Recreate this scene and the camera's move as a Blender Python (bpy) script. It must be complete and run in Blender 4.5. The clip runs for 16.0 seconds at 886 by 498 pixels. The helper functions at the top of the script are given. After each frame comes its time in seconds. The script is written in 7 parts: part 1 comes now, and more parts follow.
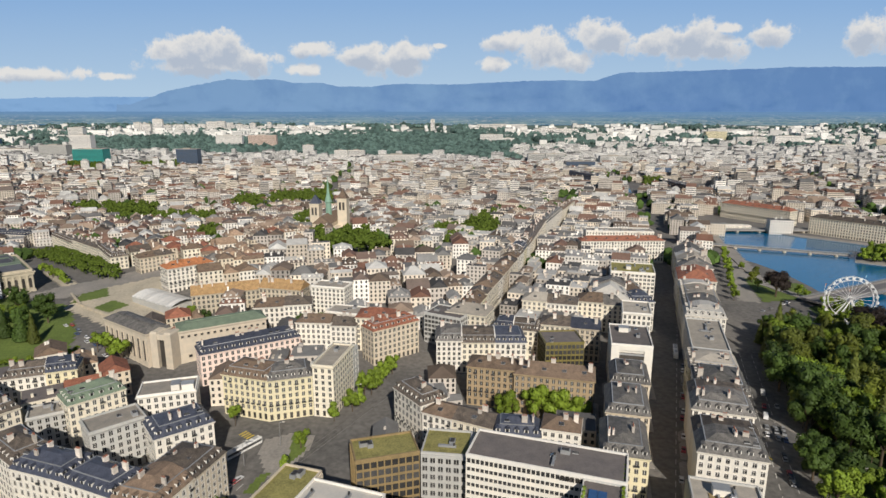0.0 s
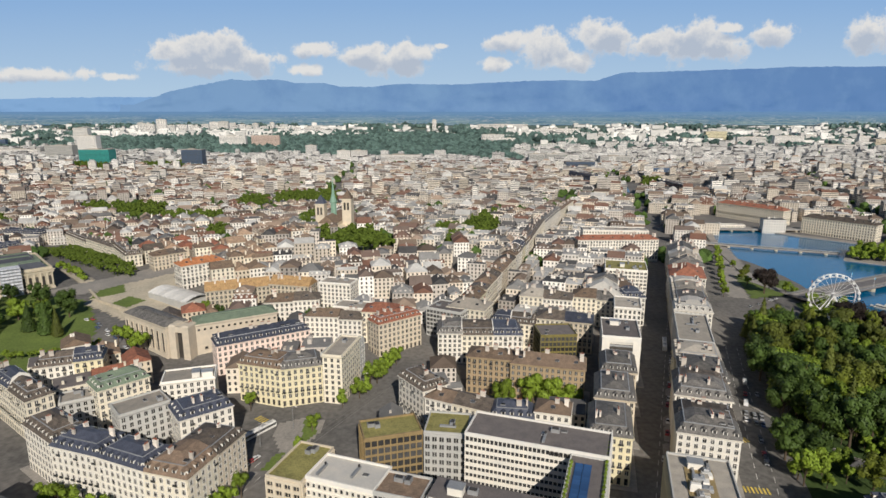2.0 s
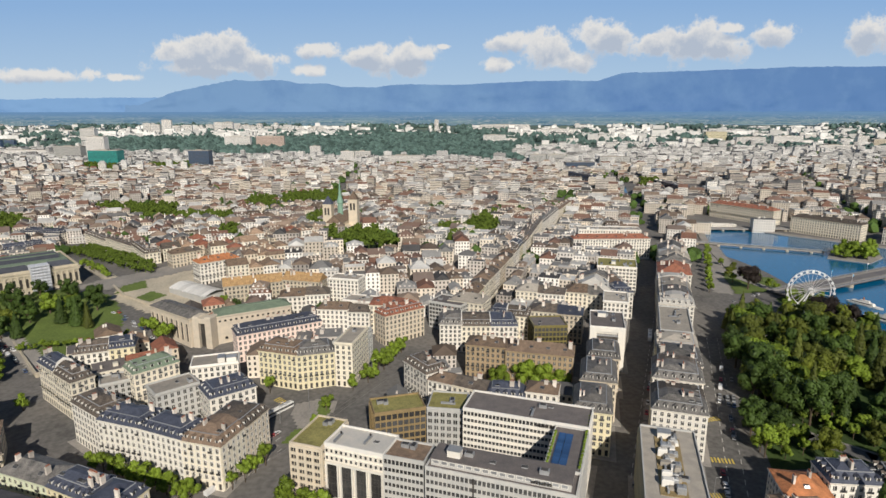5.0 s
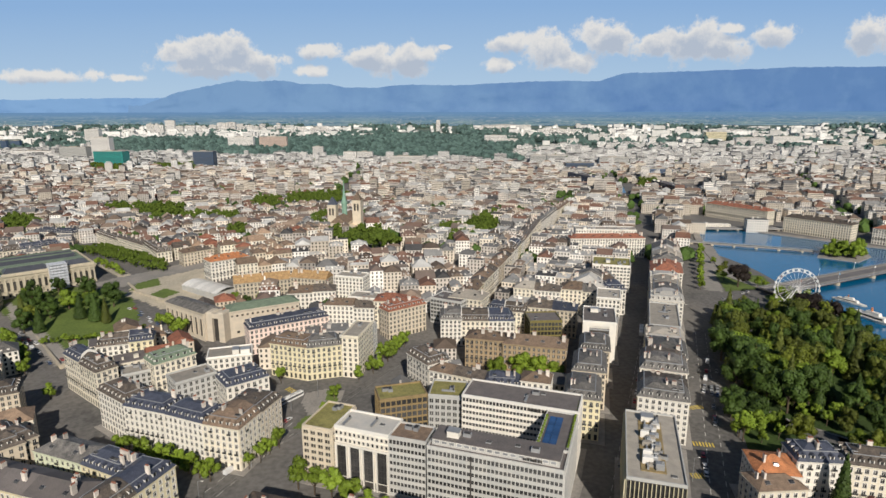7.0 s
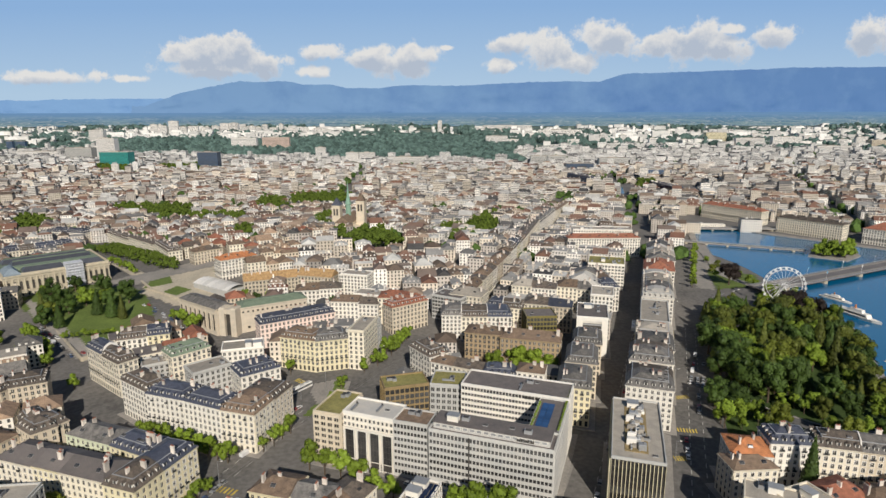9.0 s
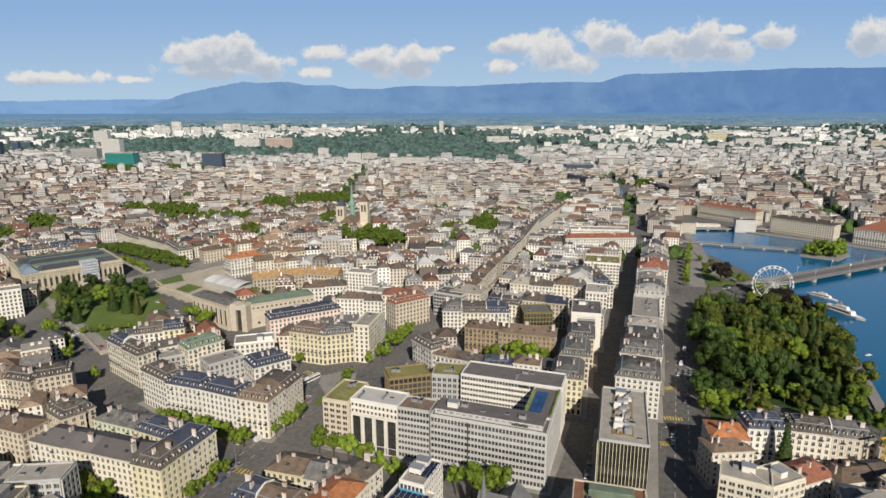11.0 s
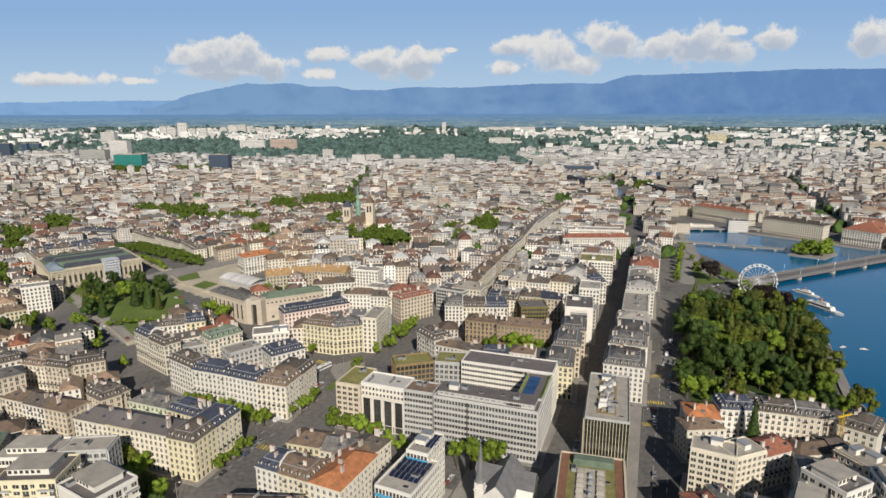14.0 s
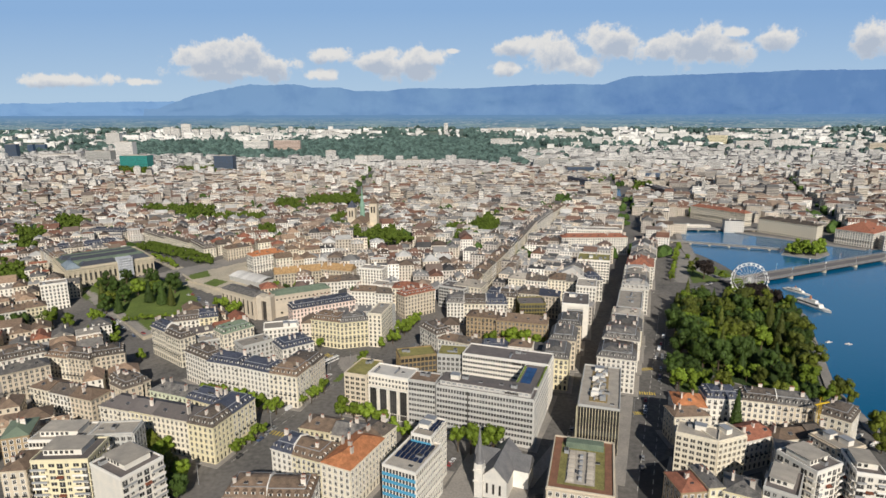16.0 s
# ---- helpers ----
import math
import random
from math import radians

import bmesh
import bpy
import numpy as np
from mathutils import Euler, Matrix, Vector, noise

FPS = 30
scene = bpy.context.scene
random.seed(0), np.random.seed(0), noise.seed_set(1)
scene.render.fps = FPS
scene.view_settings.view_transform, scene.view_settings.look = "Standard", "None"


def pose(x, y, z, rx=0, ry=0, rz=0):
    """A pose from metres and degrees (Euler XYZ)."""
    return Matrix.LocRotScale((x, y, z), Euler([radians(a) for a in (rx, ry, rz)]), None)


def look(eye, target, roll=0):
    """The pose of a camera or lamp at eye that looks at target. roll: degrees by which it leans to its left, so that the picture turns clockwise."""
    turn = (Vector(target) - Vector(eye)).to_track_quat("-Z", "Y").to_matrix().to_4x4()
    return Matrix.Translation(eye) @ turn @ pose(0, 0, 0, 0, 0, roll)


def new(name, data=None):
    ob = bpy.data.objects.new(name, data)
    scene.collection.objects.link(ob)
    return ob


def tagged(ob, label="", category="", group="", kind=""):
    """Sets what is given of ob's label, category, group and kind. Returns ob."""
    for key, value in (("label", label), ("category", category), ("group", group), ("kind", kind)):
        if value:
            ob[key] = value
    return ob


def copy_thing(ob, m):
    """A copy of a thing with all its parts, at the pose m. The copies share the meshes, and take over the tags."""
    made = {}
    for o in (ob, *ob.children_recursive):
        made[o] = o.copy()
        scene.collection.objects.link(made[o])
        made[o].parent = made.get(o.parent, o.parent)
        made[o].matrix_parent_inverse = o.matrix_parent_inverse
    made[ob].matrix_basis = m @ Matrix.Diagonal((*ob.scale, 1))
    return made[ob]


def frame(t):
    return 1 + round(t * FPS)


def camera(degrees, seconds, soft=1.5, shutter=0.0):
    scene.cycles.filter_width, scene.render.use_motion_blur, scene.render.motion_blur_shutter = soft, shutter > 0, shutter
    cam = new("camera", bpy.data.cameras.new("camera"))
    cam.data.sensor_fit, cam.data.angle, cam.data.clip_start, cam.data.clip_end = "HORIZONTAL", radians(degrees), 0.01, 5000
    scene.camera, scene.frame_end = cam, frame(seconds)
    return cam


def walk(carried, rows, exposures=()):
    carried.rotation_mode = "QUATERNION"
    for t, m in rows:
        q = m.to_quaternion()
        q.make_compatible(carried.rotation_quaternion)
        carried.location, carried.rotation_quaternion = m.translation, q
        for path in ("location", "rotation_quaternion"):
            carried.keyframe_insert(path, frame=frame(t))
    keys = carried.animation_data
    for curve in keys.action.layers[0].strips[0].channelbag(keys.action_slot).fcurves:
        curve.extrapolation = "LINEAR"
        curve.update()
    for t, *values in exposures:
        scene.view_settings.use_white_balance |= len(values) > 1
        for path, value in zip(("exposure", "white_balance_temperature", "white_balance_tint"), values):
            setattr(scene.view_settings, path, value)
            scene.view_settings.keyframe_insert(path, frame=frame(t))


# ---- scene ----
# ---------------------------------------------------------------- camera
cam = camera(73.7, 16.0, soft=1.5)
PATH = [
    (0, pose(0.00, 0.00, 139.00, 77.378, -0.022, 0.000)),
    (1, pose(0.12, -9.69, 140.69, 77.352, -0.002, 0.081)),
    (2, pose(0.29, -19.38, 142.44, 77.328, 0.016, 0.159)),
    (3, pose(0.50, -29.07, 144.24, 77.307, 0.033, 0.235)),
    (4, pose(0.75, -38.75, 146.07, 77.289, 0.049, 0.310)),
    (5.25, pose(1.11, -50.84, 148.41, 77.270, 0.067, 0.402)),
    (6.5, pose(1.50, -62.91, 150.76, 77.256, 0.083, 0.494)),
    (7.5, pose(1.82, -72.57, 152.66, 77.248, 0.094, 0.568)),
    (9, pose(2.30, -87.02, 155.48, 77.242, 0.110, 0.680)),
    (10.25, pose(2.69, -99.04, 157.79, 77.243, 0.120, 0.776)),
    (11.5, pose(3.05, -111.04, 160.05, 77.250, 0.129, 0.875)),
    (12.75, pose(3.35, -123.01, 162.24, 77.262, 0.136, 0.979)),
    (14, pose(3.60, -134.96, 164.34, 77.280, 0.142, 1.088)),
    (15, pose(3.74, -144.49, 165.94, 77.299, 0.145, 1.179)),
    (16, pose(3.82, -154.00, 167.45, 77.322, 0.147, 1.275)),
]
walk(cam, PATH)

# ---------------------------------------------------------------- light
SUN_AZ, SUN_EL = radians(169), radians(31.5)
world = bpy.data.worlds.new("sky")
scene.world = world
world.use_nodes = True
wt = world.node_tree
wt.nodes.clear()
w_out = wt.nodes.new("ShaderNodeOutputWorld")
w_bg = wt.nodes.new("ShaderNodeBackground")
w_sky = wt.nodes.new("ShaderNodeTexSky")
w_sky.sky_type = "NISHITA"
w_sky.sun_disc = False
w_sky.sun_elevation, w_sky.sun_rotation = SUN_EL, SUN_AZ
w_sky.altitude, w_sky.air_density, w_sky.dust_density, w_sky.ozone_density = 800, 1.0, 0.0, 3.0
w_bg.inputs["Strength"].default_value = 0.06
wt.links.new(w_sky.outputs[0], w_bg.inputs["Color"])
wt.links.new(w_bg.outputs[0], w_out.inputs["Surface"])
sun = new("sun", bpy.data.lights.new("sun", "SUN"))
sun.data.energy, sun.data.angle, sun.data.color = 5.0, radians(0.6), (1.0, 0.955, 0.88)
sun.matrix_world = look((100 * math.sin(SUN_AZ), 100 * math.cos(SUN_AZ), 100 * math.tan(SUN_EL)), (0, 0, 0))
scene.view_settings.exposure = -0.15


# ---------------------------------------------------------------- materials
def node_mat(name):
    m = bpy.data.materials.new(name)
    m.use_nodes = True
    nt = m.node_tree
    return m, nt, nt.nodes["Principled BSDF"]


def surface(name, rgb, rough=0.85, var=0.3, scale=0.25, fine=2.5, rand=0.25, metal=0.0, spec=0.3, bump=0.0, tint=None, stripes=0.0, island=False):
    """Base colour with broad stains, fine grain, a random shift for each piece, and a fine relief."""
    m, nt, p = node_mat(name)
    N, L = nt.nodes.new, nt.links.new
    tc = N("ShaderNodeTexCoord")
    n1, n2 = N("ShaderNodeTexNoise"), N("ShaderNodeTexNoise")
    for n, s in ((n1, scale), (n2, fine)):
        n.inputs["Scale"].default_value, n.inputs["Detail"].default_value = s, 4
        L(tc.outputs["Object"], n.inputs["Vector"])
    add = N("ShaderNodeMath")
    L(n1.outputs["Fac"], add.inputs[0])
    L(n2.outputs["Fac"], add.inputs[1])
    mr = N("ShaderNodeMapRange")
    mr.inputs["From Min"].default_value, mr.inputs["From Max"].default_value = 0.65, 1.35
    mr.inputs["To Min"].default_value, mr.inputs["To Max"].default_value = 1 - var, 1 + var
    L(add.outputs[0], mr.inputs["Value"])
    info = N("ShaderNodeNewGeometry") if island else N("ShaderNodeObjectInfo")
    rr = N("ShaderNodeMapRange")
    rr.inputs["To Min"].default_value, rr.inputs["To Max"].default_value = 1 - rand, 1 + rand
    L(info.outputs["Random Per Island" if island else "Random"], rr.inputs["Value"])
    mul = N("ShaderNodeMath")
    mul.operation = "MULTIPLY"
    L(mr.outputs[0], mul.inputs[0])
    L(rr.outputs[0], mul.inputs[1])
    last = mul
    if stripes:
        wv = N("ShaderNodeTexWave")
        wv.bands_direction = "Z"
        wv.inputs["Scale"].default_value, wv.inputs["Distortion"].default_value = stripes, 0.6
        L(tc.outputs["Object"], wv.inputs["Vector"])
        ms = N("ShaderNodeMapRange")
        ms.inputs["To Min"].default_value, ms.inputs["To Max"].default_value = 0.82, 1.1
        L(wv.outputs["Fac"], ms.inputs["Value"])
        last = N("ShaderNodeMath")
        last.operation = "MULTIPLY"
        L(mul.outputs[0], last.inputs[0])
        L(ms.outputs[0], last.inputs[1])
    base = N("ShaderNodeMix")
    base.data_type = "RGBA"
    other = tint or tuple(c * f for c, f in zip(rgb, (1.05, 0.97, 0.88)))
    base.inputs["A"].default_value, base.inputs["B"].default_value = (*rgb, 1), (*other, 1)
    if tint:
        L(info.outputs["Random Per Island" if island else "Random"], base.inputs["Factor"])
    else:
        L(n1.outputs["Fac"], base.inputs["Factor"])
    vm = N("ShaderNodeVectorMath")
    vm.operation = "SCALE"
    L(base.outputs["Result"], vm.inputs[0])
    L(last.outputs[0], vm.inputs["Scale"])
    L(vm.outputs[0], p.inputs["Base Color"])
    p.inputs["Roughness"].default_value, p.inputs["Metallic"].default_value = rough, metal
    p.inputs["Specular IOR Level"].default_value = spec
    if bump:
        b = N("ShaderNodeBump")
        b.inputs["Strength"].default_value, b.inputs["Distance"].default_value = bump, 0.3
        L(n2.outputs["Fac"], b.inputs["Height"])
        L(b.outputs[0], p.inputs["Normal"])
    return m


WALL = {
    "white": surface("white_render", (0.74, 0.71, 0.64), var=0.12, rand=0.08),
    "cream": surface("cream_render", (0.70, 0.65, 0.535), var=0.14, rand=0.1),
    "beige": surface("beige_stone", (0.58, 0.51, 0.40), var=0.16, rand=0.1),
    "grey": surface("grey_concrete", (0.46, 0.46, 0.44), var=0.14, rand=0.1),
    "stone": surface("grey_molasse_stone", (0.47, 0.42, 0.33), var=0.2, rand=0.08),
    "brown": surface("brown_sandstone", (0.38, 0.29, 0.18), var=0.2, rand=0.08),
    "yellow": surface("yellow_render", (0.68, 0.62, 0.43), var=0.12, rand=0.1),
    "green": surface("pale_green_render", (0.62, 0.66, 0.50), var=0.12, rand=0.05),
    "pink": surface("pale_pink_render", (0.76, 0.62, 0.55), var=0.12, rand=0.05),
    "gold": surface("gold_cladding", (0.27, 0.20, 0.10), rough=0.5, var=0.25, rand=0.05),
    "darkglass": surface("dark_blue_glass_cladding", (0.05, 0.07, 0.12), rough=0.25, var=0.2, rand=0.1, spec=0.6),
    "office": surface("office_grey_cladding", (0.52, 0.515, 0.49), rough=0.6, var=0.14, rand=0.08),
    "gallery": surface("pale_gallery_stone", (0.53, 0.47, 0.38), var=0.16, rand=0.04),
    "olive": surface("olive_glass_cladding", (0.20, 0.17, 0.06), rough=0.4, var=0.3, rand=0.05),
}
ROOF = {
    "slate": surface("brown_grey_slate", (0.115, 0.096, 0.08), rough=0.7, var=0.6, scale=0.45, rand=0.25, stripes=2.2),
    "grey": surface("grey_slate", (0.15, 0.143, 0.134), rough=0.65, var=0.6, scale=0.45, rand=0.25, stripes=2.2),
    "blue": surface("blue_slate", (0.06, 0.068, 0.095), rough=0.5, var=0.42, scale=0.45, rand=0.2, stripes=2.2),
    "brown": surface("brown_tiles", (0.19, 0.138, 0.1), var=0.42, scale=0.45, rand=0.2, stripes=2.6),
    "warm": surface("sun_bleached_tiles", (0.33, 0.235, 0.165), var=0.42, scale=0.45, rand=0.22, stripes=2.6),
    "tan": surface("tan_tiles", (0.42, 0.27, 0.13), var=0.42, scale=0.45, rand=0.08, stripes=2.0),
    "orange": surface("orange_tiles", (0.46, 0.19, 0.085), var=0.42, scale=0.45, rand=0.12, stripes=2.6),
    "red": surface("red_tiles", (0.30, 0.125, 0.08), var=0.42, scale=0.45, rand=0.15, stripes=2.6),
    "green": surface("patina_copper_roof", (0.17, 0.22, 0.16), var=0.25, rand=0.1, stripes=1.0),
    "olive": surface("mossy_flat_roof", (0.26, 0.20, 0.10), var=0.35, rand=0.1, tint=None),
    "light": surface("pale_metal_roof", (0.50, 0.48, 0.44), rough=0.5, var=0.12, rand=0.1, stripes=0.8),
    "gravel": surface("grey_roof_gravel", (0.36, 0.33, 0.285), var=0.28, rand=0.2, fine=5.0),
    "dark": surface("dark_roof_felt", (0.15, 0.135, 0.13), var=0.25, rand=0.15),
    "sedum": surface("planted_roof", (0.24, 0.22, 0.08), var=0.4, rand=0.1, fine=1.5),
}
GLASS = surface("dark_window_glass", (0.06, 0.06, 0.06), rough=0.12, var=0.5, rand=0.6, spec=0.6)
FRAME = surface("white_paint", (0.75, 0.73, 0.68), var=0.08, rand=0.05)
ZINC = surface("zinc_sheet", (0.36, 0.37, 0.38), rough=0.4, var=0.2, rand=0.2, metal=0.3)
BRICKCH = surface("chimney_render", (0.58, 0.53, 0.47), var=0.3, rand=0.3)
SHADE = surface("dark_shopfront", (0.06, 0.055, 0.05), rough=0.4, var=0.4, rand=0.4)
RAIL = surface("dark_iron", (0.05, 0.05, 0.05), rough=0.5, var=0.2)
SOLAR = surface("solar_panel", (0.03, 0.05, 0.12), rough=0.2, var=0.2, rand=0.2, spec=0.6)
BLUEG = surface("blue_spandrel_glass", (0.09, 0.33, 0.52), rough=0.2, var=0.2, rand=0.1, spec=0.6)
ASPHALT = surface("asphalt", (0.13, 0.127, 0.123), rough=0.9, var=0.3, scale=0.05, fine=0.6, rand=0.0)
PAVE = surface("pale_paving", (0.29, 0.272, 0.248), rough=0.9, var=0.25, scale=0.08, fine=0.9, rand=0.05)
LAWN = surface("lawn", (0.115, 0.16, 0.038), rough=0.95, var=0.35, scale=0.06, fine=0.8, rand=0.0)
BARK = surface("bark", (0.10, 0.075, 0.05), var=0.3)
LEAF = [
    surface("leaves_fresh", (0.15, 0.215, 0.024), rough=0.6, var=0.35, scale=0.6, fine=2.0, rand=0.3, spec=0.2),
    surface("leaves_deep", (0.05, 0.084, 0.017), rough=0.6, var=0.35, scale=0.6, fine=2.0, rand=0.3, spec=0.2),
    surface("leaves_olive", (0.085, 0.102, 0.018), rough=0.6, var=0.35, scale=0.6, fine=2.0, rand=0.3, spec=0.2),
    surface("leaves_dark_red", (0.024, 0.018, 0.015), rough=0.6, var=0.35, scale=0.6, fine=2.0, rand=0.2, spec=0.2),
    surface("leaves_yellow_green", (0.125, 0.15, 0.02), rough=0.6, var=0.35, scale=0.6, fine=2.0, rand=0.3, spec=0.2),
]


# ---------------------------------------------------------------- mesh building
class Shape:
    """Collects boxes, quads and solids for one mesh; each face keeps the index of its material."""

    def __init__(self):
        self.v, self.f, self.m = [], [], []

    def face(self, pts, mi=0):
        n = len(self.v)
        self.v.extend(tuple(p) for p in pts)
        self.f.append(tuple(range(n, n + len(pts))))
        self.m.append(mi)
        return self

    def box(self, x0, x1, y0, y1, z0, z1, mi=0, m=None, bottom=False):
        c = [(x0, y0, z0), (x1, y0, z0), (x1, y1, z0), (x0, y1, z0), (x0, y0, z1), (x1, y0, z1), (x1, y1, z1), (x0, y1, z1)]
        return self.solid(c, [(0, 1, 5, 4), (1, 2, 6, 5), (2, 3, 7, 6), (3, 0, 4, 7), (4, 5, 6, 7)] + ([(3, 2, 1, 0)] if bottom else []), mi, m)

    def solid(self, c, faces, mi=0, m=None):
        n = len(self.v)
        if m is not None:
            c = [m @ Vector(p) for p in c]
        self.v.extend(tuple(p) for p in c)
        for q in faces:
            self.f.append(tuple(n + i for i in q))
            self.m.append(mi)
        return self

    def loft(self, rings, mi=0, cap=True, m=None):
        """Rings of equal length, each counter-clockwise from above, joined upwards."""
        k = len(rings[0])
        c = [p for r in rings for p in r]
        fs = []
        for a in range(len(rings) - 1):
            for i in range(k):
                j = (i + 1) % k
                fs.append((a * k + i, a * k + j, (a + 1) * k + j, (a + 1) * k + i))
        if cap:
            fs.append(tuple((len(rings) - 1) * k + i for i in range(k)))
        return self.solid(c, fs, mi, m)

    def tube(self, a, b, r0, r1, k=6, mi=0):
        a, b = Vector(a), Vector(b)
        q = (b - a).to_track_quat("Z", "Y")
        rings = [[p + q @ Vector((r * math.cos(6.2832 * i / k), r * math.sin(6.2832 * i / k), 0)) for i in range(k)] for p, r in ((a, r0), (b, r1))]
        return self.loft(rings, mi)

    def mesh(self, name, mats):
        me = bpy.data.meshes.new(name)
        me.from_pydata(self.v, [], self.f)
        for mm in mats:
            me.materials.append(mm)
        if len(mats) > 1:
            me.polygons.foreach_set("material_index", self.m)
        me.update()
        return me


def part(name, shape, mats, parent, label="", m=None):
    me = shape if isinstance(shape, bpy.types.Mesh) else shape.mesh(name, mats if isinstance(mats, (list, tuple)) else [mats])
    ob = new(name, me)
    ob.parent = parent
    if m is not None:
        ob.matrix_local = m
    if label:
        tagged(ob, label)
    return ob


def thing(name, m, label, category, group="", kind=""):
    ob = new(name)
    ob.matrix_world = m
    ob.empty_display_size = 2
    return tagged(ob, label, category, group, kind)


def rect(x0, x1, y0, y1, z):
    return [(x0, y0, z), (x1, y0, z), (x1, y1, z), (x0, y1, z)]


def ground_z(x, y):
    z = 24 * math.exp(-(((x + 130) / 190) ** 2 + ((y - 500) / 170) ** 2)) + 9 * math.exp(-(((x + 400) / 110) ** 2 + ((y - 420) / 110) ** 2))
    if y > 2300:
        z += (y - 2300) / 2400 * 112
    return z


# ---------------------------------------------------------------- ground, water, parks, streets
def inside(x, y, poly):
    r = False
    for (x0, y0), (x1, y1) in zip(poly, poly[1:] + poly[:1]):
        if (y0 > y) != (y1 > y) and x < (x1 - x0) * (y - y0) / (y1 - y0) + x0:
            r = not r
    return r


def near_line(x, y, a, b, half):
    d = Vector((b[0] - a[0], b[1] - a[1]))
    k = max(0.0, min(1.0, ((x - a[0]) * d.x + (y - a[1]) * d.y) / d.length_squared))
    return math.hypot(x - a[0] - k * d.x, y - a[1] - k * d.y) < half


def drape(name, poly, up, mat, label, category, step=3.0):
    """A surface that follows the ground inside an outline."""
    s = Shape()
    x0, x1, y0, y1 = min(q[0] for q in poly), max(q[0] for q in poly), min(q[1] for q in poly), max(q[1] for q in poly)
    nx, ny = int((x1 - x0) / step) + 1, int((y1 - y0) / step) + 1
    index = {}
    for j in range(ny):
        for i in range(nx):
            if not inside(x0 + (i + 0.5) * step, y0 + (j + 0.5) * step, poly):
                continue
            q = []
            for a, b in ((i, j), (i + 1, j), (i + 1, j + 1), (i, j + 1)):
                if (a, b) not in index:
                    index[(a, b)] = len(s.v)
                    x, y = x0 + a * step, y0 + b * step
                    s.v.append((x, y, ground_z(x, y) + up))
                q.append(index[(a, b)])
            s.f.append(tuple(q))
            s.m.append(0)
    return tagged(new(name, s.mesh(name, [mat])), label, category, "", "structure")


def slab(name, poly, z0, z1, mat, label, category, kind="structure"):
    s = Shape()
    s.loft([[(x, y, z0) for x, y in poly], [(x, y, z1) for x, y in poly]])
    ob = new(name, s.mesh(name, [mat]))
    return tagged(ob, label, category, "", kind)


LAKE = [(212, 40), (228, 127), (238, 192), (299, 332), (312, 425), (284, 437), (272, 480), (296, 590), (308, 640), (334, 722), (398, 722), (431, 682), (468, 645), (522, 588), (900, 620), (1400, 500), (1500, 40)]
ISLAND = [(402, 560), (432, 538), (462, 562), (474, 592), (462, 606), (430, 598)]
PARK = [(140, 178), (226, 182), (236, 200), (296, 334), (308, 415), (280, 425), (202, 372), (178, 300)]
MUSEUM_PARK = [(-355.9, 368.0), (-280.7, 310.0), (-234.4, 264.0), (-220.1, 278.0), (-212.0, 306.0), (-224.1, 340.0), (-256.3, 390.0), (-314.6, 406.0)]
STREETS = [((-118.0, 92.0), (-78.0, 186.0), 12), ((-78.0, 186.0), (-61.5, 228.0), 13), ((-61.5, 228.0), (-27.3, 276.0), 12), ((-128.4, 240.0), (-77.2, 228.0), 15),
           ((-193.3, 198.0), (-93.8, 148.0), 8), ((-294.0, 312.0), (-173.7, 204.0), 11), ((-96.3, 242.0), (-162.5, 292.0), 8), ((-162.5, 292.0), (-229.1, 340.0), 9),
           ((-75.9, 154.0), (10.9, 122.0), 10), ((10.9, 122.0), (60.1, 120.0), 9), ((-38.4, 80.0), (-28.4, 134.0), 6), ((2.1, 118.0), (12.5, 80.0), 8), ((37.8, 80.0), (60.1, 120.0), 10),
           ((62.6, 134.0), (113.9, 126.0), 5), ((136.7, 192.0), (227.9, 186.0), 7), ((-350.4, 310.0), (-284.5, 266.0), 9), ((-260.0, 162.0), (-194.5, 138.0), 5),
           ((60, 119), (280, 758), 11), ((40, 40), (60, 119), 11), ((95, 83), (184, 330), 14), ((184, 330), (213, 383), 14), ((213, 383), (291, 440), 12),
           ((-28, 287), (16, 363), 8), ((16, 363), (129, 693), 7), ((129, 693), (233, 1085), 7), ((-78, 231), (-28, 287), 14), ((-122, 138), (-78, 231), 11),
           ((-150, 60), (-122, 138), 10), ((-246, 390), (-359, 475), 12), ((-225, 228), (-246, 390), 10), ((-225, 228), (-160, 170), 10), ((-359, 475), (-420, 620), 7),
           ((232, 436), (310, 650), 14), ((-500, 900), (600, 820), 7), ((-190, 900), (-260, 1700), 9), ((280, 758), (430, 1500), 9), ((380, 772), (600, 640), 16), ((560, 700), (900, 1500), 9)]

s = Shape()
xs = [-5200, -3600, -2400, -1600, -1200, -900] + [-700 + 25 * i for i in range(57)] + [900, 1200, 1600, 2400, 3600, 5200]
ys = [-1500, -600, -300] + [-100 + 25 * i for i in range(44)] + [1150, 1400, 1800, 2300, 2500, 2900, 3400, 3900, 4400, 4700, 5200]
n_x = len(xs)
s.v = [(x, y, ground_z(x, y)) for y in ys for x in xs]
s.f = [(j * n_x + i, j * n_x + i + 1, (j + 1) * n_x + i + 1, (j + 1) * n_x + i) for j in range(len(ys) - 1) for i in range(n_x - 1)]
s.m = [0] * len(s.f)
gmat = surface("town_ground", (0.15, 0.143, 0.134), rough=0.9, var=0.4, scale=0.02, fine=0.4, rand=0.0)
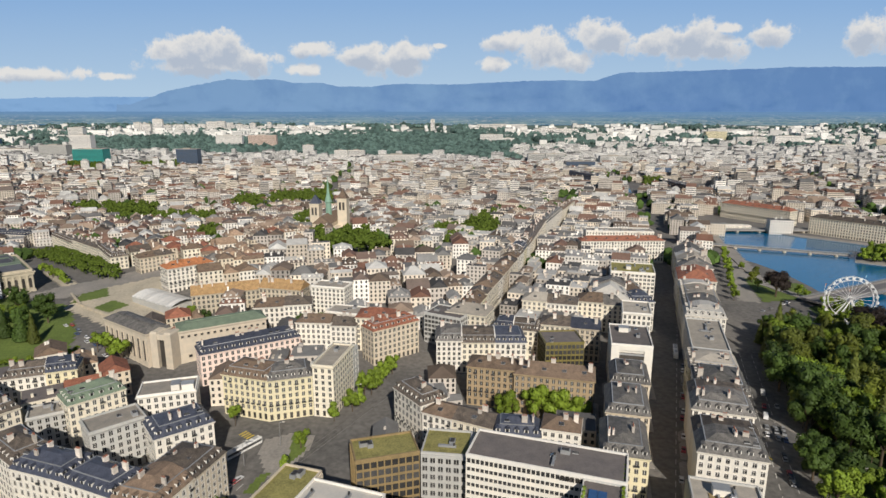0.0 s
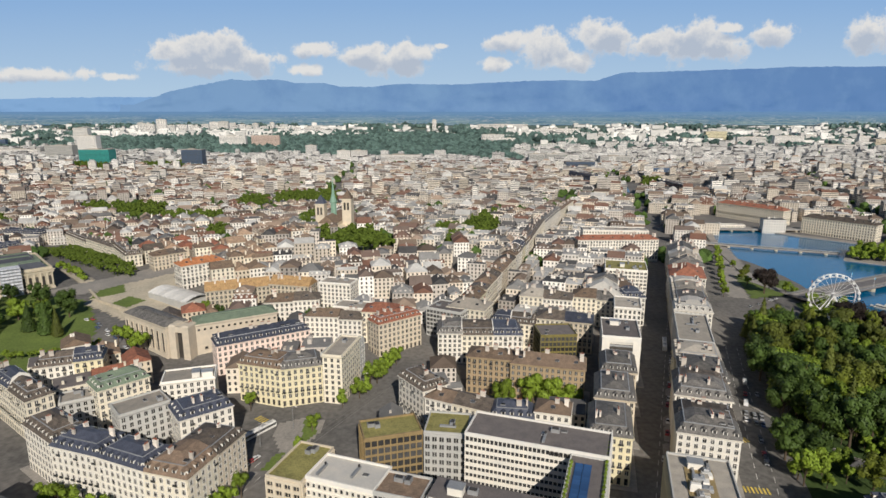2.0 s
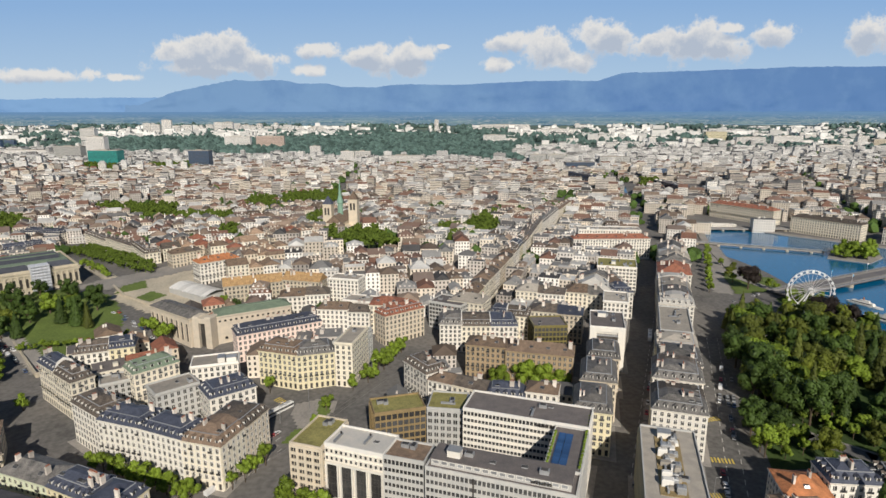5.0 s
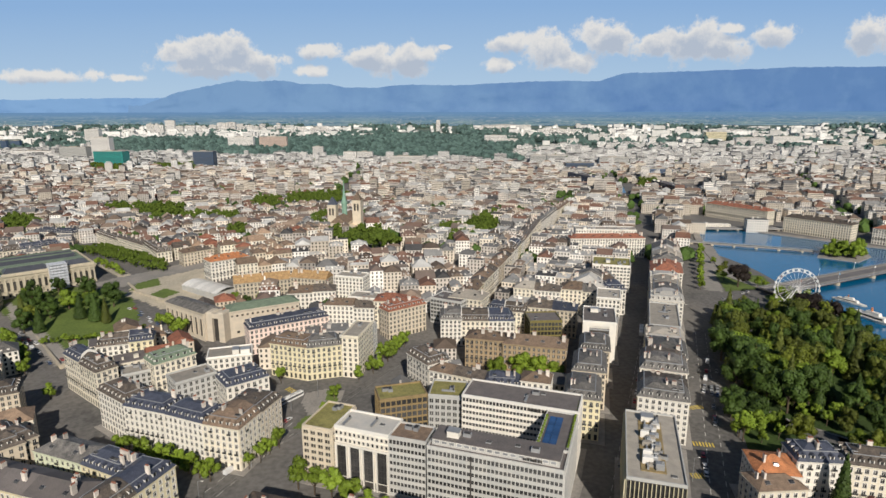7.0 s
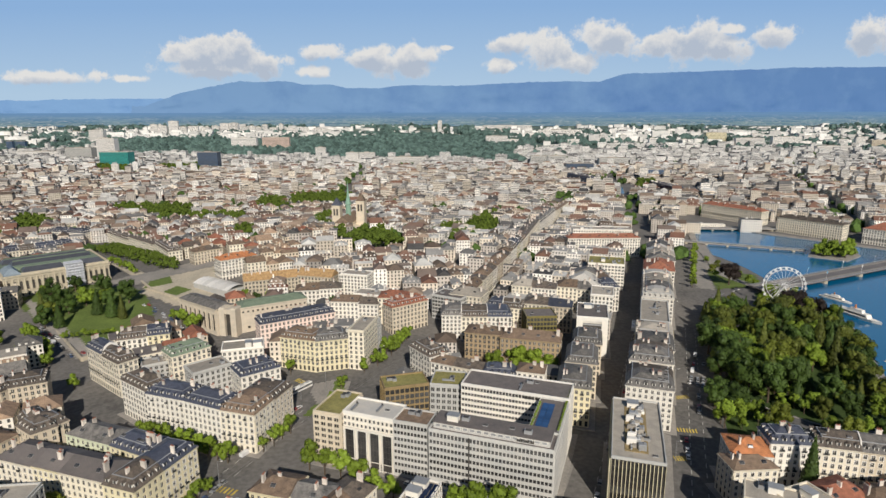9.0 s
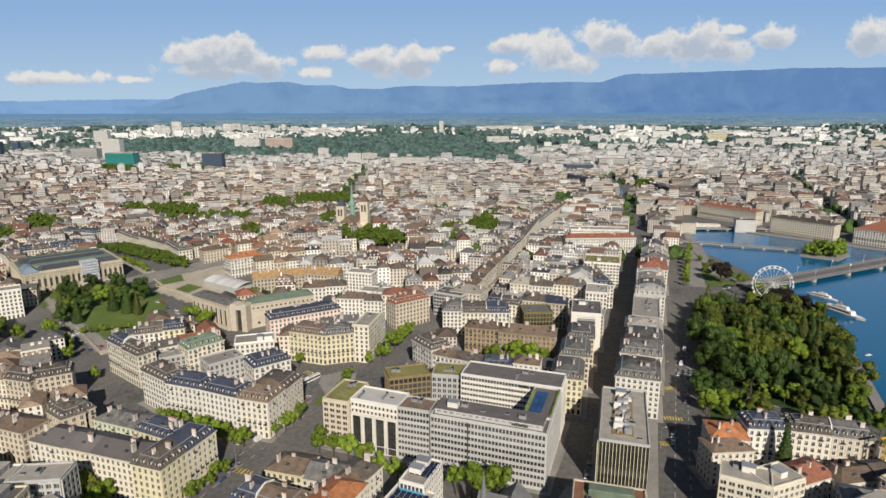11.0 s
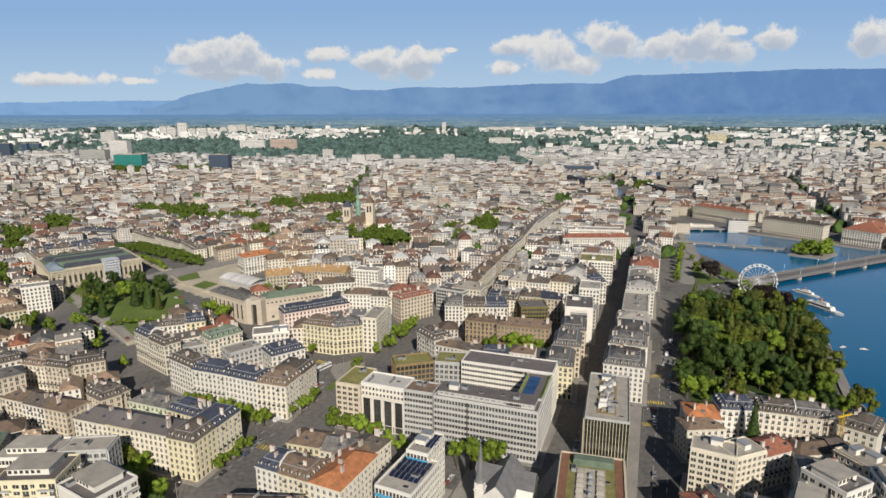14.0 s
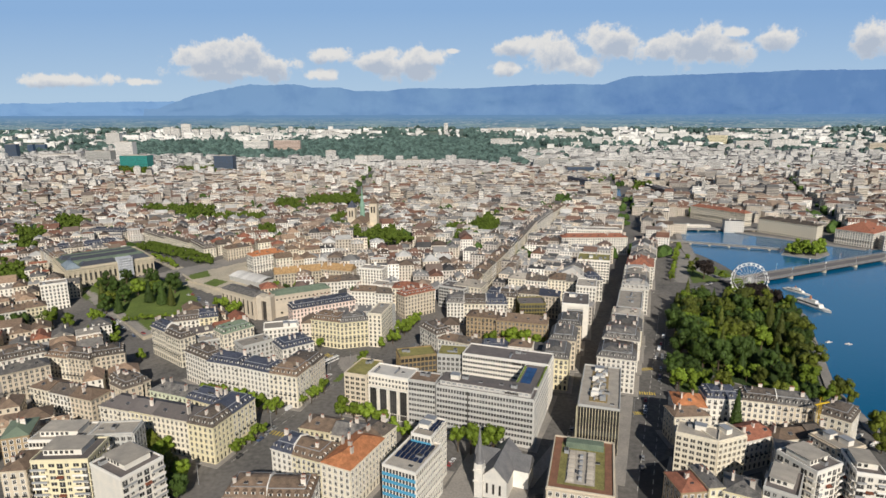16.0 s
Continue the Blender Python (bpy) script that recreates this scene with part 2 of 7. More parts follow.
# beyond the town the ground turns to woods and fields, haze blue painted in
nt = gmat.node_tree
p = nt.nodes["Principled BSDF"]
old = p.inputs["Base Color"].links[0].from_socket
geo = nt.nodes.new("ShaderNodeNewGeometry")
sep = nt.nodes.new("ShaderNodeSeparateXYZ")
nt.links.new(geo.outputs["Position"], sep.inputs[0])
far = nt.nodes.new("ShaderNodeMapRange")
far.inputs["From Min"].default_value, far.inputs["From Max"].default_value = 1900, 2500
nt.links.new(sep.outputs["Y"], far.inputs["Value"])
fn = nt.nodes.new("ShaderNodeTexNoise")
fn.inputs["Scale"].default_value, fn.inputs["Detail"].default_value = 0.006, 6
nt.links.new(geo.outputs["Position"], fn.inputs["Vector"])
fr = nt.nodes.new("ShaderNodeValToRGB")
fr.color_ramp.elements[0].position, fr.color_ramp.elements[0].color = 0.38, (0.05, 0.085, 0.075, 1)
fr.color_ramp.elements[1].position, fr.color_ramp.elements[1].color = 0.66, (0.17, 0.20, 0.13, 1)
nt.links.new(fn.outputs["Fac"], fr.inputs["Fac"])
mx = nt.nodes.new("ShaderNodeMix")
mx.data_type = "RGBA"
nt.links.new(far.outputs[0], mx.inputs["Factor"])
nt.links.new(old, mx.inputs["A"])
nt.links.new(fr.outputs["Color"], mx.inputs["B"])
nt.links.new(mx.outputs["Result"], p.inputs["Base Color"])
tagged(new("ground", s.mesh("ground", [gmat])), "asphalt streets and yards that turn to fields", "ground", "", "structure")

wm, nt, p = node_mat("lake_water")
p.inputs["Base Color"].default_value = (0.004, 0.11, 0.23, 1)
p.inputs["Roughness"].default_value = 0.1
p.inputs["Specular IOR Level"].default_value = 0.25
wn = nt.nodes.new("ShaderNodeTexNoise")
wn.inputs["Scale"].default_value, wn.inputs["Detail"].default_value = 0.35, 5
wtc = nt.nodes.new("ShaderNodeTexCoord")
nt.links.new(wtc.outputs["Object"], wn.inputs["Vector"])
wb = nt.nodes.new("ShaderNodeBump")
wb.inputs["Strength"].default_value, wb.inputs["Distance"].default_value = 0.5, 0.25
nt.links.new(wn.outputs["Fac"], wb.inputs["Height"])
nt.links.new(wb.outputs[0], p.inputs["Normal"])
slab("water", LAKE, -0.5, 0.12, wm, "deep blue lake water with fine ripples", "lake")


def offset_path(name, a, b, half, z, mat, label, category):
    d = Vector((b[0] - a[0], b[1] - a[1])).normalized()
    n = Vector((-d.y, d.x)) * half
    return slab(name, [(a[0] - n.x * -1, a[1] - n.y * -1), (a[0] - n.x, a[1] - n.y), (b[0] - n.x, b[1] - n.y), (b[0] + n.x, b[1] + n.y)], -0.5, z, mat, label, category)


for a, b in zip(LAKE[1:4], LAKE[2:5]):
    offset_path("quay", a, b, 3.0, 1.0, PAVE, "pale stone quay along the lake", "quay")
for a, b in zip(LAKE[5:9], LAKE[6:10]):
    offset_path("quay", a, b, 4.0, 1.0, PAVE, "pale stone quay along the lake", "quay")
for a, b in zip(LAKE[10:13], LAKE[11:14]):
    offset_path("quay", a, b, 5.0, 1.2, PAVE, "pale stone quay on the far bank", "quay")
# lawn green much darker than LAWN: the trees' shade is put into it
slab("park_lawn", PARK, -0.2, 0.22, surface("shade_tinted_lawn", (0.045, 0.075, 0.018), rough=0.95, var=0.35, scale=0.06, fine=0.8, rand=0.0), "shady green park lawn under old trees", "lawn")
for a, b in (((146, 262), (157, 228)), ((156, 230), (171, 203)), ((170, 205), (190, 186)), ((188, 188), (232, 176))):
    offset_path("park_road", a, b, 4.5, 0.3, ASPHALT, "curving asphalt road along the park", "road")
    offset_path("kerb", (a[0] + 5, a[1] + 2), (b[0] + 5, b[1] + 2), 0.7, 0.45, PAVE, "pale stone kerb along the park road", "kerb")
drape("park_lawn", MUSEUM_PARK, 0.3, LAWN, "bright green lawn of a walled park", "lawn")
SAND = surface("sandy_ground", (0.46, 0.41, 0.32), rough=0.95, var=0.25, scale=0.05, fine=0.7, rand=0.0)
drape("sand_yard", [(-258.0, 384.0), (-264.2, 423.7), (-244.0, 450.0), (-219.5, 451.0), (-194.5, 403.1), (-174.3, 361.1), (-212.8, 353.0)], 0.35, SAND, "dusty pale building ground", "yard")
drape("road", [(-303.6, 407.3), (-268.4, 402.6), (-246.7, 424.2), (-207.2, 452.6), (-226.0, 484.4), (-260.6, 448.9), (-289.4, 426.3)], 0.5, PAVE, "pale road over the low bridge", "road")
drape("gravel_walk", [(-332.1, 472.0), (-334.2, 486.0), (-259.1, 416.0), (-264.3, 408.0)], 0.4, SAND, "pale gravel walk beside the trees", "path")
drape("pavement", [(-347.4, 374.0), (-329.4, 362.0), (-229.8, 274.0), (-226.4, 262.0), (-237.5, 264.0), (-324.0, 346.0)], 0.34, PAVE, "broad pale pavement under the park wall", "pavement")
for a, b in (((-352.4, 384.0), (-232.1, 262.0)), ((-232.1, 262.0), (-227.4, 270.0)), ((-269.9, 412.0), (-250.0, 388.8)), ((-250.0, 388.8), (-217.0, 366.0)), ((-217.0, 366.0), (-196.0, 359.0))):
    offset_path("retaining_wall", a, b, 0.6, ground_z(*b) + 2.5, WALL["stone"], "stone retaining wall round the park", "wall")
drape("quay_garden", [(264.0, 502.0), (304.4, 484.0), (293.6, 444.0), (245.2, 432.0)], 0.25, LAWN, "small lawn garden by the lake", "lawn")
drape("promenade", [(227.8, 436.0), (309.6, 640.0), (318.8, 640.0), (284.3, 508.0), (263.0, 496.0), (242.8, 430.0)], 0.2, PAVE, "pale gravel promenade along the lake", "pavement")
slab("island", ISLAND, -0.5, 1.0, PAVE, "small walled island with pale stone edges", "island")
for strip in ([(-66, 236), (-60, 238), (-58, 224), (-63, 214)], [(-72, 208), (-68, 209), (-71, 196), (-75, 196)]):
    drape("grass_strip", strip, 0.34, LAWN, "narrow grass strip on the traffic island", "grass", 1.0)
drape("traffic_island", [(-77.2, 222.0), (-77.1, 232.0), (-66.2, 238.0), (-55.8, 236.0), (-56.8, 224.0), (-62.8, 206.0), (-69.0, 206.0)], 0.3, PAVE, "paved traffic island at the tram stop", "traffic island", 1.5)
slab("square", [(-110, 215), (-60, 222), (-20, 285), (-36, 292), (-70, 246), (-112, 238)], -0.2, 0.08, PAVE, "pale paved square by the tram stop", "square")

# ---------------------------------------------------------------- houses
EYE = Vector((2, -77))
FOOT = []      # centre, axes and half sizes of what stands
_cache = {}


def shared(key, make):
    if key not in _cache:
        _cache[key] = make()
    return _cache[key]


def relief(s, xs, zs, depth, mat):
    """Cells of different depth joined by their steps into one connected skin, facing -y."""
    index = {}

    def vert(x, y, z):
        k = (round(x, 3), round(y, 3), round(z, 3))
        if k not in index:
            index[k] = len(s.v)
            s.v.append((x, y, z))
        return index[k]

    def quad(pts, mi):
        s.f.append(tuple(vert(*p) for p in pts))
        s.m.append(mi)

    nx, nz = len(xs) - 1, len(zs) - 1
    for i in range(nx):
        for j in range(nz):
            y, mi = -depth(i, j), mat(i, j)
            x0, x1, z0, z1 = xs[i], xs[i + 1], zs[j], zs[j + 1]
            quad([(x0, y, z0), (x1, y, z0), (x1, y, z1), (x0, y, z1)], mi)
            y2 = -depth(i + 1, j) if i + 1 < nx else 0.0
            if abs(y2 - y) > 1e-4:
                quad([(x1, y, z0), (x1, y2, z0), (x1, y2, z1), (x1, y, z1)], mi if y < y2 else mat(min(i + 1, nx - 1), j))
            y2 = -depth(i, j + 1) if j + 1 < nz else 0.0
            if abs(y2 - y) > 1e-4:
                quad([(x0, y, z1), (x1, y, z1), (x1, y2, z1), (x0, y2, z1)], mi if y < y2 else mat(i, min(j + 1, nz - 1)))
            if i == 0:
                quad([(x0, 0, z0), (x0, y, z0), (x0, y, z1), (x0, 0, z1)], mi)
            if j == 0:
                quad([(x0, 0, z0), (x1, 0, z0), (x1, y, z0), (x0, y, z0)], mi)


def window_mesh(w, h, style):
    def make():
        s = Shape()
        xs_ = [-w / 2 - 0.22, -w / 2, -0.05, 0.05, w / 2, w / 2 + 0.22]
        zs_ = [-0.16, 0, h * 0.66, h * 0.66 + 0.09, h, h + 0.2]

        def depth(i, j):
            if j == 0:
                return 0.46
            if j == 4:
                return 0.4
            if i in (0, 4):
                return 0.33
            return 0.09 if i == 2 or j == 2 else 0.04

        relief(s, xs_, zs_, depth, lambda i, j: 0 if i in (1, 3) and j in (1, 3) else 1)
        return s.mesh("window", [GLASS, FRAME])
    return shared(("win", round(w, 1), round(h, 1), style), make)


def dormer_mesh(roof):
    def make():
        s = Shape()
        s.box(-0.75, 0.75, -0.1, 1.9, -0.2, 1.7, 0)
        s.face([(-0.5, -0.13, 0.2), (0.5, -0.13, 0.2), (0.5, -0.13, 1.55), (-0.5, -0.13, 1.55)], 1)
        s.solid([(-0.95, -0.35, 1.7), (0.95, -0.35, 1.7), (0.95, 2.2, 1.7), (-0.95, 2.2, 1.7), (0, -0.35, 2.25), (0, 2.2, 2.25)], [(0, 1, 4), (1, 2, 5, 4), (3, 0, 4, 5), (2, 3, 5)], 2)
        return s.mesh("dormer", [FRAME, GLASS, roof])
    return shared(("dormer", roof.name), make)


def chimney_mesh():
    def make():
        s = Shape()
        s.box(-0.9, 0.9, -0.4, 0.4, -2.0, 1.5, 0)
        s.box(-1.0, 1.0, -0.5, 0.5, 1.5, 1.7, 0)
        for k in (-0.55, 0, 0.55):
            s.box(k - 0.14, k + 0.14, -0.14, 0.14, 1.7, 2.3, 1)
        return s.mesh("chimney", [BRICKCH, ROOF["red"]])
    return shared("chimney", make)


def unit_mesh(k):
    def make():
        s = Shape()
        if k == 0:
            s.box(-1.6, 1.6, -1.0, 1.0, 0, 1.5, 0)
            s.box(-1.2, 1.2, -0.7, 0.7, 1.5, 1.7, 1)
        elif k == 1:
            s.box(-2.4, 2.4, -1.7, 1.7, 0, 2.6, 2)
            s.box(-2.6, 2.6, -1.9, 1.9, 2.6, 2.85, 0)
        elif k == 2:
            s.box(-3.2, 3.2, -0.45, 0.45, 0.3, 1.1, 0)
            s.tube((2.4, 0, 0), (2.4, 0, 1.9), 0.35, 0.35, 8, 1)
        else:
            s.solid([(-1.0, -0.8, 0.35), (1.0, -0.8, 0.35), (1.0, 0.8, 0.35), (-1.0, 0.8, 0.35), (-0.7, 0, 0.8), (0.7, 0, 0.8)], [(0, 1, 5, 4), (1, 2, 5), (2, 3, 4, 5), (3, 0, 4)], 3)
            s.box(-1.05, 1.05, -0.85, 0.85, 0, 0.35, 0)
        return s.mesh("rooftop_unit", [ZINC, SHADE, WALL["white"], GLASS])
    return shared(("unit", k), make)


def side_frame(side, w, d):
    """Matrix of a facade: x along it, -y outwards, z up, origin at its left foot; and its length."""
    if side == "f":
        return Matrix.Identity(4), w
    if side == "r":
        return pose(w, 0, 0, 0, 0, 90), d
    if side == "l":
        return pose(0, d, 0, 0, 0, -90), d
    return pose(w, d, 0, 0, 0, 180), w


def seen_sides(x, y, w, d, ang):
    m = pose(x, y, 0, 0, 0, ang)
    out = ""
    for sd in "frl":
        f, ln = side_frame(sd, w, d)
        c = m @ f @ Vector((ln / 2, 0, 0))
        n = (m @ f).to_3x3() @ Vector((0, -1, 0))
        if n.xy.dot(EYE - c.xy) > 4:
            out += sd
    return out


def mansard_inset(w, d):
    return min(2.5, d * 0.2, w * 0.2)


def roof_shape(kind, w, d, h, joined=""):
    """The roof as one closed mesh on the wall's top, and the height of its upper edge. joined: the sides shared with a neighbour."""
    s = Shape()
    o = 0.45

    def ring(i, z):
        l, r, f, b = (0.0 if q in joined else i for q in "lrfb")
        return rect(l, w - r, f, d - b, z)

    if kind == "mansard":
        i1, z1 = mansard_inset(w, d), h + 3.3
        i2 = (d if "l" in joined or "r" in joined else w if "f" in joined or "b" in joined else min(w, d)) * 0.44
        i2 = min(i2, w * 0.48, d * 0.48)
        s.loft([ring(-o, h), ring(-o, h + 0.25), ring(i1, z1), ring(i2, z1 + 1.7)])
        return s, z1 + 1.4
    if kind == "gable":
        r = d * 0.36
        s.solid([*rect(-o, w + o, -o, d + o, h), (-o, d / 2, h + r), (w + o, d / 2, h + r)], [(0, 1, 5, 4), (1, 2, 5), (2, 3, 4, 5), (3, 0, 4), (3, 2, 1, 0)])
        return s, h + r
    if kind == "hip":
        along = "l" in joined or "r" in joined or (w >= d and not joined)
        a = (d if along else w) / 2
        r = a * 0.5
        if along:
            e0, e1 = (0 if "l" in joined else min(a * 0.9, w * 0.45)), (0 if "r" in joined else min(a * 0.9, w * 0.45))
            top = [(e0, d / 2, h + r), (w - e1, d / 2, h + r)]
            fs = [(0, 1, 5, 4), (1, 2, 5), (2, 3, 4, 5), (3, 0, 4)]
        else:
            e0, e1 = (0 if "f" in joined else min(a * 0.9, d * 0.45)), (0 if "b" in joined else min(a * 0.9, d * 0.45))
            top = [(w / 2, e0, h + r), (w / 2, d - e1, h + r)]
            fs = [(0, 1, 4), (1, 2, 5, 4), (2, 3, 5), (3, 0, 4, 5)]
        s.solid([*ring(-o, h + 0.2), *top], fs + [(3, 2, 1, 0)])
        return s, h + r
    # flat: slab with a raised parapet
    s.box(0.3, w - 0.3, 0.3, d - 0.3, h - 0.2, h + 0.15)
    return s, h + 0.15


def parapet(w, d, h, t=0.35, up=0.9, out=0.12):
    s = Shape()
    s.box(-out, w + out, -out, t, h - 0.4, h + up)
    s.box(-out, w + out, d - t, d + out, h - 0.4, h + up)
    s.box(-out, t, t, d - t, h - 0.4, h + up)
    s.box(w - t, w + out, t, d - t, h - 0.4, h + up)
    return s


def facade(s, f, ln, h, n, nb, ww, wh, z1, st, relief):
    """Piers, spandrels and string courses of one facade into s; yields window places."""
    out = []
    bay = ln / nb
    for i in range(nb + 1):
        c = i * bay
        a, b = c - (bay - ww) / 2, c + (bay - ww) / 2
        s.box(max(0, a), min(ln, b), -relief, 0, 0, h, 0, f)
    for k in range(n + 1):
        zb = 0 if k == 0 else z1 + (k - 1) * st
        if k == 0:
            s.box(0, ln, -relief + 0.005, 0, 0, 0.5, 0, f)
            continue
        s.box(0, ln, -relief + 0.005, 0, zb - (st - wh) * 0.45 if k > 1 else zb - 0.7, zb + (st - wh) * 0.55, 0, f)
    s.box(0, ln, -relief - 0.12, 0, z1 - 0.25, z1 + 0.1, 0, f)
    for k in range(1, n):
        for i in range(nb):
            out.append(((i + 0.5) * bay, z1 + (k - 1) * st + (st - wh) * 0.55))
    return out


TALL = {"white": "white", "cream": "cream", "beige": "beige stone", "grey": "grey", "stone": "grey stone", "brown": "brown sandstone", "yellow": "pale yellow", "green": "pale green", "pink": "pale pink", "gold": "gold-clad", "olive": "olive glass", "office": "grey panelled", "gallery": "pale stone", "darkglass": "dark blue glass"}
ROOFWORD = {"slate": "brown slate", "grey": "grey slate", "blue": "blue slate", "brown": "brown tiled", "tan": "tan tiled", "warm": "warm brown tiled", "orange": "orange tiled", "red": "red tiled", "green": "green patina", "olive": "mossy brown", "light": "pale metal", "gravel": "grey gravel", "dark": "dark felt", "sedum": "planted"}
budget = [1500]
NEIGHBOUR_ROOF = {"slate": ("slate", "brown", "slate", "blue"), "grey": ("grey", "slate", "blue", "brown"), "blue": ("blue", "slate", "blue"), "brown": ("brown", "slate", "brown"), "gravel": ("gravel", "slate", "grey"), "light": ("light", "grey", "gravel")}
NEIGHBOUR_WALL = {"white": ("white", "cream", "white", "yellow"), "cream": ("cream", "white", "beige", "yellow"), "beige": ("beige", "cream", "beige"), "yellow": ("yellow", "cream", "white"), "grey": ("grey", "white", "beige")}


def terrace(x, y, w, d, ang, h, kind, wall, tone, sides, bay):
    """A row of joined houses of unlike width, height, wall and roof in place of one long front."""
    rng = random.Random(round(x * 3 + y * 5))
    deep = d > w
    ln = d if deep else w
    n = max(2, round(ln / 17))
    cuts = [0.0] + [ln * (i + rng.uniform(-0.18, 0.18)) / n for i in range(1, n)] + [ln]
    m = pose(x, y, 0, 0, 0, ang)
    roofs, walls = NEIGHBOUR_ROOF.get(tone, (tone,)), NEIGHBOUR_WALL[wall]
    start = rng.randrange(4)
    for i in range(n):
        a, b = cuts[i], cuts[i + 1]
        o = m @ (Vector((0, a, 0)) if deep else Vector((a, 0, 0)))
        near, far_ = ("f", "b") if deep else ("l", "r")
        joined = (near if i > 0 else "") + (far_ if i < n - 1 else "")
        own = "".join(q for q in sides if q not in joined)
        hh = h + (0 if i == 0 else rng.uniform(-0.9, 0.9))
        wl = wall if i == 0 else walls[(start + i) % len(walls)]
        house(o.x, o.y, w if deep else b - a, b - a if deep else d, ang, hh, kind, wl, tone=roofs[(start + i) % len(roofs)], sides=own or "f", bay=bay, joined=joined)


def house(x, y, w, d, ang, h, kind, wall, tone=None, sides=None, bay=2.9, units=None, joined=""):
    if not joined and kind in ("mansard", "hip") and max(w, d) > 25 and wall in NEIGHBOUR_WALL and y < 480 and tone not in ("red", "orange", "tan", "green"):
        return terrace(x, y, w, d, ang, h, kind, wall, tone or ("slate" if kind == "mansard" else "brown"), sides or seen_sides(x, y, w, d, ang), bay)
    rng = random.Random(round(x * 7 + y * 13))
    gz = ground_z(x, y)
    m = pose(x, y, gz, 0, 0, ang)
    c = m @ Vector((w / 2, d / 2, 0))
    FOOT.append((c.x, c.y, ang, w / 2, d / 2))
    sides = sides or seen_sides(x, y, w, d, ang)
    modern = kind in ("office", "office2", "offwing", "offgrid", "columns", "louvre", "louvre2", "glassbox", "bluebands", "gold", "stepped", "apart")
    rk = {"mansard": "mansard", "hip": "hip", "gable": "gable"}.get(kind, "flat")
    tone = tone or {"mansard": "slate", "hip": "brown", "gable": "brown"}.get(kind) or ("sedum" if kind in ("gold", "offgrid") else "dark" if kind == "apart" else "gravel" if kind == "stepped" else "dark" if modern else "gravel")
    word = {"mansard": "mansard roof", "hip": "hipped roof", "gable": "gabled roof", "flat": "flat roof"}[rk]
    name = "office_building" if modern else "museum" if kind == "museum" else "apartment_building"
    root = thing(name, m, f"{TALL[wall]} {'office' if modern else 'town'} building with {ROOFWORD[tone]} {word}", "building", "town buildings")
    wm, rm = WALL[wall], ROOF[tone]
    dist = (c.xy - EYE).length
    body = Shape()
    body.box(0, w, 0, d, -2, h)
    n = max(2, round(h / 3.25))
    z1 = min(4.2, h / n + 0.7)
    st = (h - 0.6 - z1) / (n - 1)
    if not modern:
        wh, ww = min(2.0, st * 0.64), 1.35
        places = []
        for sd in sides:
            f, ln = side_frame(sd, w, d)
            nb = max(2, round(ln / bay))
            for px, pz in facade(body, f, ln, h, n, nb, ww, wh, z1, st, 0.3 if dist < 300 else 0.08):
                places.append((f, sd, px, pz))
            # shop openings at street level
            shop = Shape()
            for i in range(nb):
                b = ln / nb
                shop.face([f @ Vector((i * b + 0.6, -0.04, 0.5)), f @ Vector((i * b + b - 0.6, -0.04, 0.5)), f @ Vector((i * b + b - 0.6, -0.04, z1 - 0.6)), f @ Vector((i * b + 0.6, -0.04, z1 - 0.6))])
            tagged(part("shopfront", shop, SHADE, root, "dark glazed shopfronts"), kind="stuff")
        part("wall", body, wm, root)
        use_single = dist < 300 and budget[0] > len(places)
        wmesh = window_mesh(ww, wh, 0)
        if use_single:
            budget[0] -= len(places)
            for f, sd, px, pz in places:
                part("window", wmesh, None, root, m=f @ Matrix.Translation((px, -0.0, pz)))
        else:
            rows = {}
            for f, sd, px, pz in places:
                g = rows.setdefault(sd, Shape())
                for q, mi in ((-0.05, 0),) if dist < 300 else ((-0.06, 0),):
                    g.face([f @ Vector((px - ww / 2, q, pz)), f @ Vector((px + ww / 2, q, pz)), f @ Vector((px + ww / 2, q, pz + wh)), f @ Vector((px - ww / 2, q, pz + wh))], 0)
                g.box(px - 0.05, px + 0.05, -0.1, -0.05, pz, pz + wh, 1, f)
            for g in rows.values():
                tagged(part("glazing", g, [GLASS, FRAME], root), kind="stuff")
        if rk != "flat" and h > 15 and rng.random() < 0.6:
            for k in (2, n - 1):
                bal = Shape()
                for sd in sides:
                    f, ln = side_frame(sd, w, d)
                    nb = max(2, round(ln / bay))
                    for i in range(nb):
                        if (i + k) % 3 == 0 or k == 2:
                            px, pz = (i + 0.5) * ln / nb, z1 + (k - 1) * st + (st - wh) * 0.5 - 0.15
                            bal.box(px - 0.95, px + 0.95, -0.95, -0.25, pz - 0.15, pz, 0, f, True)
                            bal.box(px - 0.95, px + 0.95, -0.95, -0.9, pz, pz + 0.9, 1, f)
                tagged(part("balcony", bal, [wm, RAIL], root, "stone balconies with dark iron rails"), kind="stuff")
        cor = Shape()
        e = 0.6
        cor.loft([rect(-0.32, w + 0.32, -0.32, d + 0.32, h - 0.7), rect(-e, w + e, -e, d + e, h - 0.3), rect(-e, w + e, -e, d + e, h - 0.02)])
        part("cornice", cor, wm, root)
    else:
        modern_front(root, kind, body, w, d, h, n, z1, st, sides, wm)
